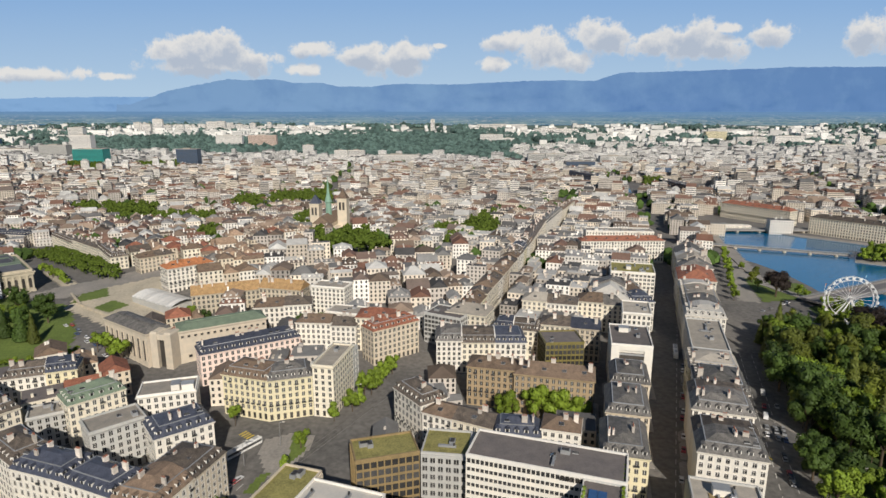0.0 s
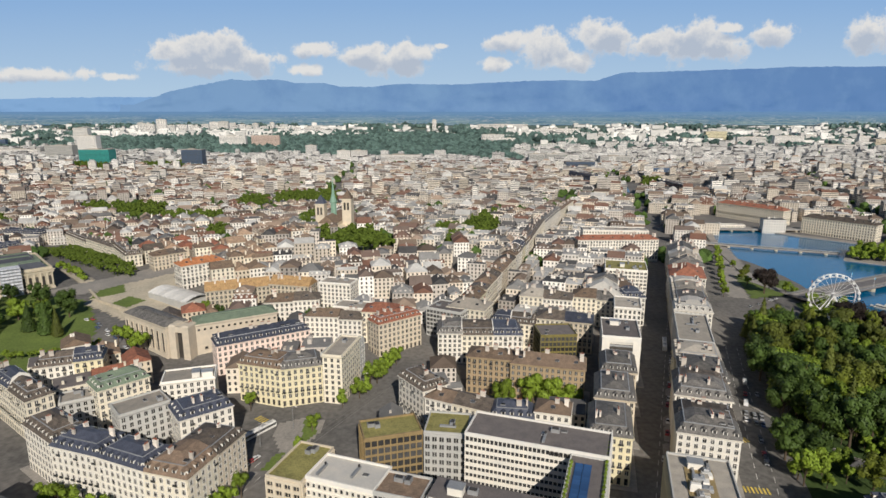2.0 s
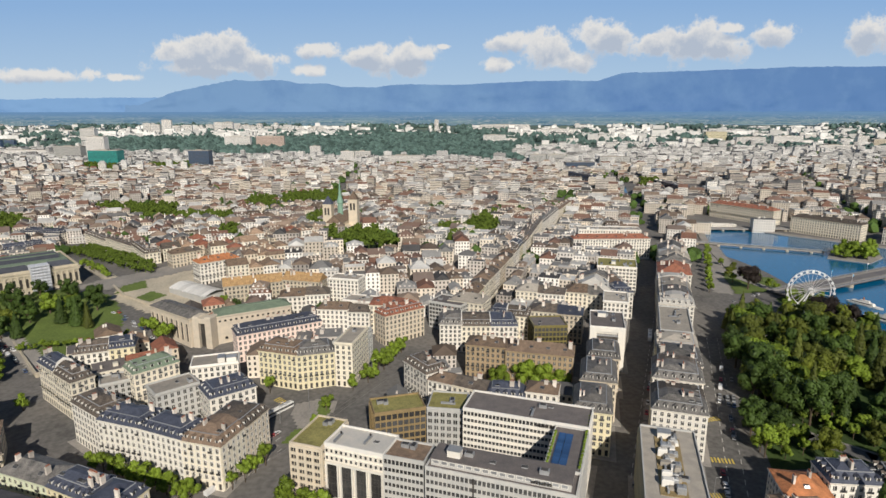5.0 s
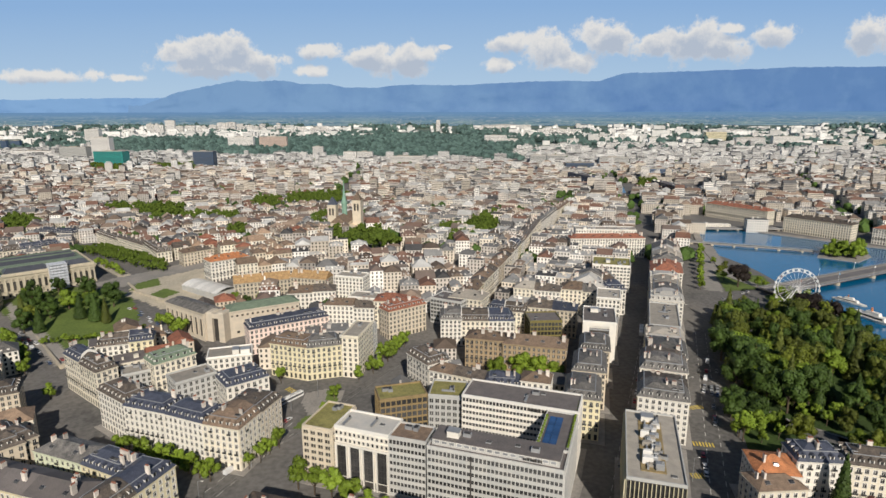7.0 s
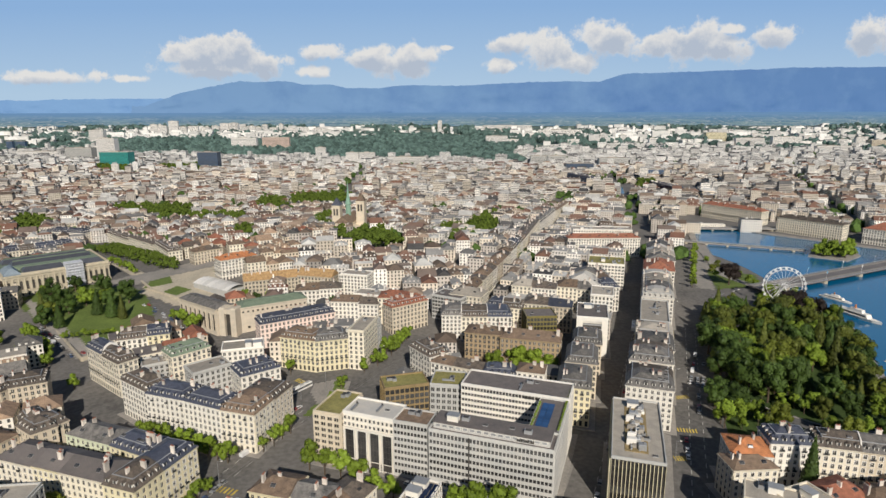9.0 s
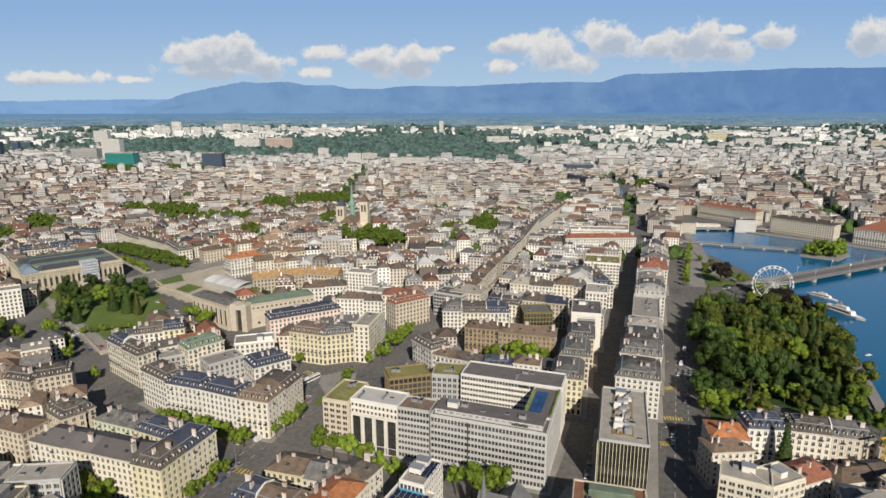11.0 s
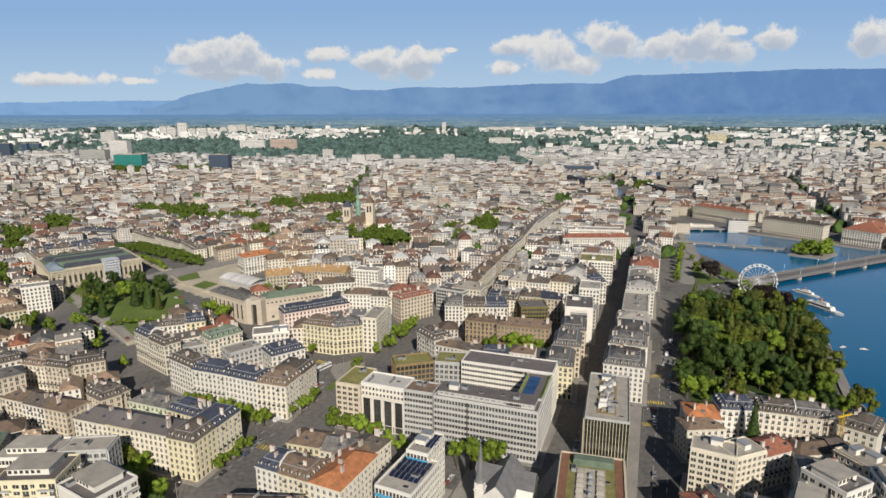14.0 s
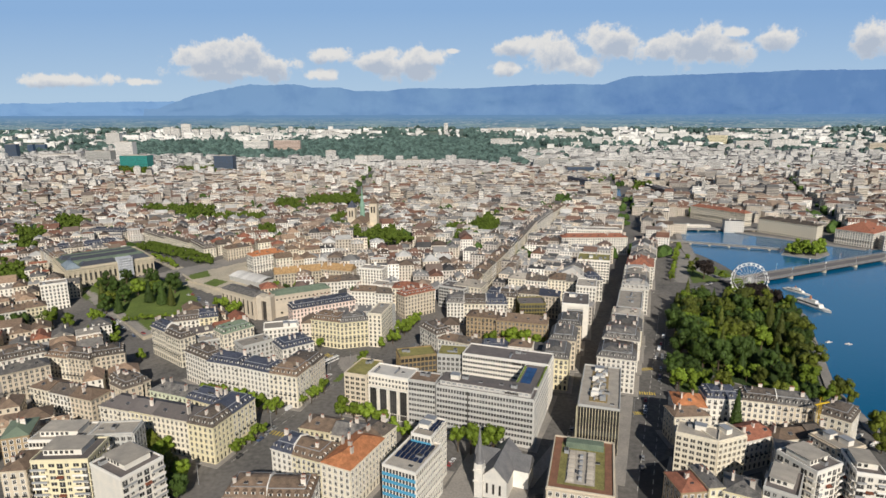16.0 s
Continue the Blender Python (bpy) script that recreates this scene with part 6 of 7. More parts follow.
for x, y, kind, kk in ((-292, 316, "dark", 0.8), (-318, 363, "dark", 0.9), (-281, 316, "conifer", 0.75), (-290, 341, "dark", 0.8), (-286, 357, "fresh", 0.95), (-267, 340, "conifer", 0.85), (-253, 335, "conifer", 0.9), (-243, 331, "conifer", 0.7),
                       (-254, 361, "dark", 0.9), (-282, 374, "broad", 0.9), (-313, 387, "broad", 0.75), (-303, 350, "dark", 0.85), (-306, 335, "conifer", 0.8), (-270, 358, "broad", 0.8), (-297, 330, "broad", 0.7), (-262, 349, "dark", 0.75), (-329, 372, "fresh", 0.7)):
    plant(kind, x, y, kk * 1.25, random.Random(round(x * 3)))
tree_row((-268, 296), (-233, 303), 11, "street", 0.6, 41)
tree_row((-233, 303), (-207, 316), 9, "street", 0.55, 42)
grove([(410, 566), (434, 548), (460, 566), (468, 592), (432, 594)], ["fresh", "fresh", "street"], 9, 7, 0.9, 1.3)
for a, b, n, kk in (((-87.0, 160.0), (-75.1, 182.0), 4, 1.0), ((-152.0, 177.5), (-97.0, 153.0), 10, 1.2), ((-108.9, 112.0), (-98.6, 134.0), 5, 1.0),
                    ((-64.5, 151.0), (-17.0, 127.0), 6, 1.45), ((-43.7, 254.0), (-26.4, 298.0), 8, 1.3), ((2.0, 119.0), (26.0, 111.0), 4, 1.7), ((-296.0, 302.0), (-253.0, 263.0), 8, 1.25), ((-337.0, 480.0), (-284.0, 432.0), 9, 1.0),
                    ((221.1, 428.0), (292.3, 602.0), 11, 1.2), ((-202.0, 321.5), (-171.0, 299.0), 4, 1.45), ((-280.9, 272.0), (-248.4, 254.0), 6, 1.0), ((-479.3, 458.0), (-367.3, 362.0), 8, 1.0)):
    tree_row(a, b, n, "street", kk, 5)
for x, y, kind, kk in ((30.0, 252.0, "fresh", 1.0), (44.4, 252.0, "fresh", 1.2), (54.4, 250.0, "fresh", 1.25), (62.4, 248.0, "fresh", 0.9), (-60.1, 226.0, "street", 1.2), (-50.0, 248.0, "street", 1.1), (-63.0, 210.0, "street", 0.8), (-94.0, 244.0, "street", 1.0),
                       (-141.0, 110.0, "broad", 0.7), (-151.6, 112.0, "broad", 0.8), (-141.4, 102.0, "broad", 0.8), (-131.0, 92.0, "broad", 0.8), (-128.9, 82.0, "broad", 0.8), (-120.3, 76.0, "broad", 0.7), (-147.7, 112.0, "broad", 0.55), (-124.2, 90.0, "street", 1.3), (-125.2, 80.0, "broad", 0.6), (-330.0, 290.0, "broad", 1.1), (-316.7, 284.0, "broad", 1.1), (-303.2, 284.0, "broad", 0.8),
                       (-345.9, 274.0, "broad", 1.0), (-334.2, 274.0, "broad", 1.0), (-285.0, 290.0, "broad", 0.6), (-271.3, 276.0, "broad", 0.6), (-258.5, 264.0, "broad", 0.6), (-248.2, 254.0, "street", 1.2), (-214.8, 226.0, "street", 1.2), (-122.4, 86.0, "street", 1.4), (149.8, 130.3, "poplar", 1.5), (232.4, 178.0, "broad", 0.9), (235.3, 172.0, "broad", 0.8), (227.2, 136.0, "broad", 0.8), (219.1, 120.0, "broad", 0.8),
                       (261.8, 446.0, "red", 1.35), (264.6, 488.0, "broad", 0.6), (279.5, 510.0, "broad", 0.55), (281.2, 468.0, "street", 1.2), (276.9, 532.0, "street", 1.1), (258.0, 466.0, "street", 1.1), (284.4, 444.0, "street", 1.0), (279.4, 446.0, "street", 1.2), (141.8, 188.0, "street", 1.6), (153.7, 196.0, "street", 1.5), (163.3, 198.0, "broad", 0.7), (-148.6, 350.0, "broad", 0.7), (-141.5, 362.0, "broad", 0.6),
                       (-88.6, 352.0, "broad", 0.6), (-75.4, 352.0, "street", 1.2), (-157.4, 354.0, "street", 1.4), (-146.1, 552.0, "broad", 1.0), (-162.8, 692.0, "broad", 0.9), (-233.8, 564.0, "broad", 0.8), (-220.7, 556.0, "broad", 0.7)):
    plant(kind, x, y, kk, random.Random(round(x)))
# ---------------------------------------------------------------- the town beyond
def taken(x, y, r):
    for cx, cy, ang, hw, hd in FOOT:
        if abs(x - cx) + abs(y - cy) > 160:
            continue
        a = radians(-ang)
        u, v = (x - cx) * math.cos(a) - (y - cy) * math.sin(a), (x - cx) * math.sin(a) + (y - cy) * math.cos(a)
        if abs(u) < hw + r and abs(v) < hd + r:
            return True
    return False


RIVER = [(313.2, 1202.0), (353.7, 1104.0), (382.9, 1222.0), (374.2, 1314.0), (349.5, 1340.0)]
GREEN = [PARK, MUSEUM_PARK, [(-140, 495), (-60, 470), (-45, 530), (-110, 540)], [(15, 655), (62, 675), (75, 745), (25, 735)],
         RIVER, [(300, 1130), (520, 1090), (560, 1250), (330, 1300)]]
MIDGREEN = [([(-558.2, 642.0), (-502.7, 630.0), (-595.0, 772.0), (-654.7, 792.0)], 8.5),
            ([(-534.3, 832.0), (-374.0, 760.0), (-432.5, 894.0), (-565.9, 912.0)], 8.5),
            ([(-540.6, 538.0), (-511.0, 536.0), (-595.0, 684.0), (-663.5, 714.0)], 8.5),
            ([(-319.0, 876.0), (-268.6, 876.0), (-310.0, 1016.0), (-345.3, 1000.0)], 8.5),
            ([(-273.0, 914.0), (-175.5, 956.0), (-192.7, 1066.0), (-301.3, 1050.0)], 8.5),
            ([(-156.1, 582.0), (-135.8, 578.0), (-181.6, 814.0), (-204.2, 832.0)], 8.5),
            ([(-92.5, 492.0), (-50.9, 504.0), (-59.3, 590.0), (-104.1, 598.0)], 8.5),
            ([(22.4, 748.0), (22.6, 608.0), (59.4, 624.0), (72.7, 818.0)], 8.5),
            ([(-249.9, 568.0), (-215.0, 548.0), (-251.6, 668.0), (-282.8, 676.0)], 8.5),
            ([(315.8, 1314.0), (326.1, 1180.0), (365.5, 1290.0), (346.5, 1392.0)], 8.5),
            ([(-374.5, 750.0), (-292.9, 746.0), (-319.2, 814.0), (-400.3, 826.0)], 8.5),
            ([(-1001.3, 1546.0), (-811.8, 1394.0), (-948.7, 1688.0), (-1121.6, 1770.0)], 8.5),
            ([(-825.5, 1578.0), (-677.5, 1544.0), (-765.5, 1768.0), (-905.2, 1768.0)], 8.5),
            ([(-143.7, 654.0), (-87.7, 480.0), (-106.5, 520.0), (-119.5, 538.0)], 8.5),
            ([(-491.2, 456.0), (-436.4, 416.0), (-402.0, 384.0), (-408.0, 362.0), (-432.4, 380.0)], 8.5),
            ([(388.0, 1132.0), (424.6, 1132.0), (474.8, 1290.0), (440.7, 1290.0)], 8.5),
            ([(-0.7, 530.0), (12.8, 536.0), (10.8, 718.0), (-5.8, 686.0)], 8.5)]
LEFTWOODS = [(-1720, 2960), (-1300, 2280), (-640, 2100), (-540, 2920)]
WOODS = [(-700, 2250), (-300, 1980), (-120, 1930), (60, 2050), (150, 1840), (265, 1830), (250, 2250), (420, 2900), (-200, 3300), (-900, 2800)]


GARDENS = [(10.0, 238.0), (74.0, 232.0), (75.0, 296.0), (12.0, 296.0)]
YARD = [(-326.3, 266.0), (-278.9, 264.0), (-244.0, 260.0), (-283.1, 310.0), (-330.3, 348.0), (-362.9, 328.0)]
WALKS = [(-461.1, 640.0), (-415.3, 624.0), (-242.6, 456.0), (-203.5, 468.0), (-191.5, 430.0), (-196.3, 392.0), (-250.1, 376.0), (-308.5, 428.0), (-366.2, 502.0)]
CROSSING = [(-96.0, 134.0), (-56.0, 134.0), (-64.8, 182.0), (-92.8, 168.0)]
TRAM_STOP = [(-47.9, 200.0), (-32.0, 200.0), (-39.4, 260.0), (-58.9, 260.0)]
MUSEUM_FRONT = [(-340, 372), (-296, 428), (-255, 430), (-255, 372)]
DIRT = [(-276, 428), (-262, 354), (-198, 338), (-158, 370), (-184, 422), (-214, 460)]
FAR_QUAY = [(328, 720), (398, 722), (470, 640), (522, 585), (565, 640), (450, 850), (385, 850), (328, 765)]


def free(x, y, r):
    if y < 215 and -128 < x < 245:
        return False
    if inside(x, y, FAR_QUAY) or inside(x, y, MUSEUM_FRONT) or inside(x, y, GARDENS) or inside(x, y, DIRT) or inside(x, y, YARD) or inside(x, y, WALKS) or inside(x, y, CROSSING) or inside(x, y, TRAM_STOP) or x > 205 and y < 480:
        return False
    if inside(x, y, LAKE) or inside(x, y, WOODS) or inside(x, y, LEFTWOODS) or any(inside(x, y, g) for g in GREEN) or any(inside(x, y, g) for g, _ in MIDGREEN):
        return False
    if any(near_line(x, y, a, b, hw + r * 0.8) for a, b, hw in STREETS):
        return False
    return not taken(x, y, r + 1)


# the fourth, cooler wall tone has distance haze mixed into its colour
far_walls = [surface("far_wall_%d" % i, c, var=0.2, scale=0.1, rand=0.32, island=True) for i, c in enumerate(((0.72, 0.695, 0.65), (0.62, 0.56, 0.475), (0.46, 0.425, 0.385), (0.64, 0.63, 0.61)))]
far_roofs = [surface("far_roof_%d" % i, c, var=0.25, scale=0.15, rand=0.35, island=True, tint=t) for i, (c, t) in enumerate((((0.15, 0.11, 0.083), (0.30, 0.22, 0.16)), ((0.095, 0.09, 0.088), (0.46, 0.44, 0.405)), ((0.27, 0.135, 0.09), (0.11, 0.095, 0.082))))]


def simple_house(sw, sr, sg, m, w, d, h, kind, rng, win):
    sw.box(0, w, 0, d, -6, h, 0, m)
    if kind == "flat":
        sr.box(0.3, w - 0.3, 0.3, d - 0.3, h - 0.1, h + 0.3, 0, m)
        for _ in range(rng.randint(1, 3)):
            x, y, a = rng.uniform(2, max(2.1, w - 4)), rng.uniform(2, max(2.1, d - 4)), rng.uniform(1, 2.5)
            sw.box(x, x + a, y, y + a, h + 0.3, h + rng.uniform(1.2, 3), 0, m)
    else:
        a = min(w, d) / 2
        r = a * rng.uniform(0.45, 0.75)
        i = a * (0.9 if kind == "hip" else 0.02)
        o = 0.4
        top = [(i, d / 2, h + r), (w - i, d / 2, h + r)] if w >= d else [(w / 2, i, h + r), (w / 2, d - i, h + r)]
        fs = [(0, 1, 5, 4), (1, 2, 5), (2, 3, 4, 5), (3, 0, 4)] if w >= d else [(0, 1, 4), (1, 2, 5, 4), (2, 3, 5), (3, 0, 4, 5)]
        sr.solid([*rect(-o, w + o, -o, d + o, h), *top], fs, 0, m)
        for _ in range(rng.randint(0, 2)):
            x, y = rng.uniform(1, w - 1), d * rng.uniform(0.3, 0.7)
            sw.box(x - 0.5, x + 0.5, y - 0.4, y + 0.4, h, h + r + rng.uniform(0.6, 1.4), 0, m)
        if rng.random() < 0.35:
            for q in range(int(w / 3.5)):
                x = 1.5 + q * 3.5
                sw.box(x, x + 1.3, d * 0.06, d * 0.3, h, h + 1.6, 0, m)
    if win == 2:
        n = max(2, round(h / 3.2))
        for sd in "frl":
            f, ln = side_frame(sd, w, d)
            f = m @ f
            if (f.to_3x3() @ Vector((0, -1, 0))).xy.dot(EYE - f.translation.xy) < 0:
                continue
            for k in range(n):
                z = 0.9 + k * (h - 0.4) / n
                sg.face([f @ Vector(p) for p in ((0.5, -0.1, z), (ln - 0.5, -0.1, z), (ln - 0.5, -0.1, z + 1.0), (0.5, -0.1, z + 1.0))])
    elif win:
        n = max(2, round(h / 3.2))
        for sd in "frl":
            f, ln = side_frame(sd, w, d)
            f = m @ f
            if (f.to_3x3() @ Vector((0, -1, 0))).xy.dot(EYE - f.translation.xy) < 0:
                continue
            nb = max(1, round(ln / 3.0))
            for k in range(n):
                z = 0.9 + k * (h - 0.4) / n
                for q in range(nb):
                    px = (q + 0.5) * ln / nb
                    sg.face([f @ Vector(p) for p in ((px - 0.6, -0.05, z), (px + 0.6, -0.05, z), (px + 0.6, -0.05, z + 1.75), (px - 0.6, -0.05, z + 1.75))])


rng = random.Random(77)
near_made = 0
GAP_TREES = []      # gaps in the blocks where trees stand
stuff = {}


def bin_for(key):
    return stuff.setdefault(key, Shape())


def fill(x0, x1, y0, y1, bw, bd, street, ang, plot, depth, hr, win_to, seed, flat_share):
    """Perimeter blocks on a turned lattice, with gaps for streets, squares, parks and water."""
    global near_made
    rng = random.Random(seed)
    ca, sa = math.cos(radians(ang)), math.sin(radians(ang))
    mx_, my_ = (x0 + x1) / 2, (y0 + y1) / 2
    half = math.hypot(x1 - x0, y1 - y0) / 2
    n, ny = int(half / (bw + street)) + 2, int(half / (bd + street)) + 2
    for j in range(-ny, ny + 1):
        for i in range(-n, n + 1):
            u0, v0 = i * (bw + street) + (j % 2) * bw * 0.3, j * (bd + street)
            cx, cy = mx_ + u0 * ca - v0 * sa, my_ + u0 * sa + v0 * ca
            if not (x0 <= cx <= x1 and y0 <= cy <= y1) or abs(cx) > 0.80 * (cy + 160) + 60:
                continue
            base = pose(cx + rng.uniform(-2, 2), cy + rng.uniform(-2, 2), 0, 0, 0, ang + rng.uniform(-6, 6))
            plots = []
            u = -bw / 2
            while u < bw / 2 - 6:
                p = min(rng.uniform(*plot), bw / 2 - u)
                if p > 5:
                    plots.append((u, -bd / 2, p, depth))
                    plots.append((u, bd / 2 - depth, p, depth))
                u += p
            v = -bd / 2 + depth
            while v < bd / 2 - depth - 5:
                p = min(rng.uniform(*plot), bd / 2 - depth - v)
                if p > 4:
                    plots.append((-bw / 2, v, depth, p))
                    plots.append((bw / 2 - depth, v, depth, p))
                v += p
            if bd > 44 and rng.random() < 0.7:
                plots.append((-bw / 4, -4, bw / 2.5, 9))
            hb = rng.uniform(*hr)
            for px, py, w, d in plots:
                c = base @ Vector((px + w / 2, py + d / 2, 0))
                if not free(c.x, c.y, max(w, d) * 0.42) or rng.random() < (0.05 if c.y < 500 else 0.12 if c.y < 1700 else 0.26 if c.y < 2500 else 0.55):
                    if c.y > 480 and free(c.x, c.y, 4):
                        for _ in range(rng.randint(2, 5)):
                            GAP_TREES.append((c.x + rng.uniform(-w, w) * 0.45, c.y + rng.uniform(-d, d) * 0.45))
                    continue
                h = hb + rng.uniform(-2.5, 3.5)
                if c.y > 900 and rng.random() < 0.09:
                    h += rng.uniform(6, 18)
                kind = "flat" if rng.random() < flat_share else rng.choice(("hip", "gable", "gable"))
                m = base @ pose(px, py, 0)
                m.translation.z = ground_z(c.x, c.y)
                dist = c.y + 77
                if near_made < 170 and dist < 620:
                    near_made += 1
                    sw, sr, sg = Shape(), Shape(), Shape()
                    simple_house(sw, sr, sg, Matrix.Identity(4), w, d, h, kind, rng, False)
                    fill_windows(sg, m, w, d, h)
                    tone = rng.choice(("warm", "brown", "warm", "slate", "grey", "red")) if kind != "flat" else rng.choice(("gravel", "light", "gravel", "dark"))
                    wl = rng.choice(("white", "cream", "beige", "beige"))
                    root = thing("town_house", m, f"{TALL[wl]} old town house with {ROOFWORD[tone]} roof", "house", "old town houses")
                    part("wall", sw, WALL[wl], root)
                    part("roof", sr, ROOF[tone], root)
                    if sg.f:
                        tagged(part("glazing", sg, GLASS, root), kind="stuff")
                    continue
                q = rng.randrange(3)
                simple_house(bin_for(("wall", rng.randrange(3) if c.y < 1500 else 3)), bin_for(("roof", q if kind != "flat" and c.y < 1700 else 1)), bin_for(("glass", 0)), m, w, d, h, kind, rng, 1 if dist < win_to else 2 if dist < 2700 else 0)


def fill_windows(sg, m, w, d, h):
    n = max(2, round(h / 3.2))
    for sd in "frl":
        f, ln = side_frame(sd, w, d)
        g = m @ f
        if (g.to_3x3() @ Vector((0, -1, 0))).xy.dot(EYE - g.translation.xy) < 0:
            continue
        nb = max(1, round(ln / 3.0))
        for k in range(n):
            z = 0.9 + k * (h - 0.4) / n
            for q in range(nb):
                px = (q + 0.5) * ln / nb
                sg.face([f @ Vector(p) for p in ((px - 0.6, -0.05, z), (px + 0.6, -0.05, z), (px + 0.6, -0.05, z + 1.75), (px - 0.6, -0.05, z + 1.75))])


NEAR_TOWN = (48, 36, 4)
for x0, x1, y0, y1, ang, seed, hr, fs in ((-700, -150, 90, 640, 30, 21, (9, 14), 0.12), (-150, 20, 90, 640, 8, 22, (9, 14), 0.12), (20, 210, 90, 640, -17, 23, (12, 16), 0.8)):
    fill(x0, x1, y0, y1, *NEAR_TOWN, ang, (10, 17), 15, hr, 1e9, seed, fs)
fill(-1100, -60, 640, 1080, 54, 40, 4, 24, (11, 19), 16, (9, 14), 1020, 24, 0.2)
fill(-60, 230, 540, 1080, 54, 40, 4, -17, (11, 22), 16, (10, 16), 1020, 25, 0.65)
fill(230, 1100, 540, 1080, 66, 46, 6, -17, (13, 26), 15, (12, 18), 1020, 31, 0.5)
fill(-1600, -150, 1080, 1750, 68, 46, 10, 18, (11, 20), 13, (10, 18), 0, 26, 0.45)
fill(-150, 1600, 1080, 1750, 66, 46, 10, -15, (13, 26), 13, (10, 19), 0, 27, 0.5)
fill(-2200, 2200, 1750, 2500, 90, 52, 22, -10, (15, 30), 14, (10, 21), 0, 28, 0.6)
fill(-3400, 3400, 2500, 3900, 120, 60, 110, 8, (14, 34), 13, (7, 18), 0, 29, 0.6)
fill(-1900, -560, 2960, 3700, 110, 44, 34, 6, (26, 60), 14, (14, 30), 0, 41, 0.95)
fill(300, 2600, 2500, 3500, 120, 50, 60, -9, (26, 60), 14, (12, 28), 0, 42, 0.9)
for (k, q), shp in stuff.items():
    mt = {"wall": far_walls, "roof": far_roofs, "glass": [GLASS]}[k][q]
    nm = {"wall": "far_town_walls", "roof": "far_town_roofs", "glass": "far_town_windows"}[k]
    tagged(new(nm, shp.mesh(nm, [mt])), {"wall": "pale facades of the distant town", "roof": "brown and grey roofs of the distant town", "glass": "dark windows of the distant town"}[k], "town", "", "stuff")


slab("water", RIVER, -0.5, 0.2, wm, "green river water between quays", "river")


# ---------------------------------------------------------------- far woods
def clumps(name, pts, size, mat, label, seed):
    rng = random.Random(seed)
    s = Shape()
    bm = bmesh.new()
    bmesh.ops.create_icosphere(bm, subdivisions=1, radius=1)
    vs = [v.co.copy() for v in bm.verts]
    fs = [tuple(v.index for v in f.verts) for f in bm.faces]
    bm.free()
    for x, y in pts:
        k = size * rng.uniform(0.6, 1.3)
        kz = k * rng.uniform(0.7, 1.1)
        z = ground_z(x, y) + kz * 0.8
        s.solid([(x + v.x * k * rng.uniform(0.7, 1.2), y + v.y * k * rng.uniform(0.7, 1.2), z + v.z * kz * rng.uniform(0.8, 1.25)) for v in vs], fs)
    return tagged(new(name, s.mesh(name, [mat])), label, "woods", "", "stuff")


# leaf green lightened and turned bluish: painted haze over the distant trees
FARLEAF = surface("haze_tinted_leaves", (0.078, 0.125, 0.112), rough=0.9, var=0.4, scale=0.03, fine=0.2, rand=0.45, island=True, spec=0.1)
pts = []
while len(pts) < 5200:
    x, y = rng.uniform(-900, 420), rng.uniform(1820, 3300)
    if inside(x, y, WOODS):
        pts.append((x, y))
while len(pts) < 7200:
    x, y = rng.uniform(-1800, -500), rng.uniform(2080, 2980)
    if inside(x, y, LEFTWOODS) and not taken(x, y, 4):
        pts.append((x, y))
clumps("far_woods", pts, 11, FARLEAF, "dense woods on the slope, green tinted with haze", 4)
pts = []
while len(pts) < 5200:
    y = rng.uniform(2200, 3950)
    x = rng.uniform(-0.8, 0.8) * (y + 160)
    if noise.noise(Vector((x * 0.0022, y * 0.0022, 3))) > (0.0 if x < 0 else 0.2):
        pts.append((x, y))
pts += [q for q in GAP_TREES if q[1] >= 2400][:1500]
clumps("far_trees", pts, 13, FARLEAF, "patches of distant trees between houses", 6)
pts = []
for _ in range(9000):
    y = rng.uniform(470, 2300)
    x = rng.uniform(-0.8, 0.8) * (y + 160)
    if noise.noise(Vector((x * 0.008, y * 0.008, 9))) > 0.34 and free(x, y, 1):
        pts.append((x, y))
clumps("yard_trees", pts + [q for q in GAP_TREES if q[1] < 2400], 6.3, surface("yard_leaves", (0.062, 0.105, 0.028), rough=0.9, var=0.4, scale=0.1, fine=0.6, rand=0.4, island=True, spec=0.1), "scattered green trees in courtyards", 7)

LEAFMASS = surface("mid_leaves", (0.10, 0.145, 0.024), rough=0.8, var=0.4, scale=0.15, fine=1.0, rand=0.35, spec=0.1)
mid = Shape()
crowns = [crown_shape(90 + i, 6.0, 5.0, 7, 1.0, 120) for i in range(4)]
rng = random.Random(13)
for poly, gap in MIDGREEN:
    x0, x1, y0, y1 = min(q[0] for q in poly), max(q[0] for q in poly), min(q[1] for q in poly), max(q[1] for q in poly)
    put = []
    for _ in range(700):
        x, y = rng.uniform(x0, x1), rng.uniform(y0, y1)
        if inside(x, y, poly) and all((x - a) ** 2 + (y - b) ** 2 > gap * gap for a, b in put):
            put.append((x, y))
            k = rng.uniform(0.75, 1.25)
            c = rng.choice(crowns)
            m = pose(x, y, ground_z(x, y) + 8 * k, 0, 0, rng.uniform(0, 360)) @ Matrix.Scale(k, 4)
            mid.solid(c.v, c.f, 0, m)
            mid.tube((x, y, ground_z(x, y) - 1), (x, y, ground_z(x, y) + 6 * k), 0.5, 0.4, 5)
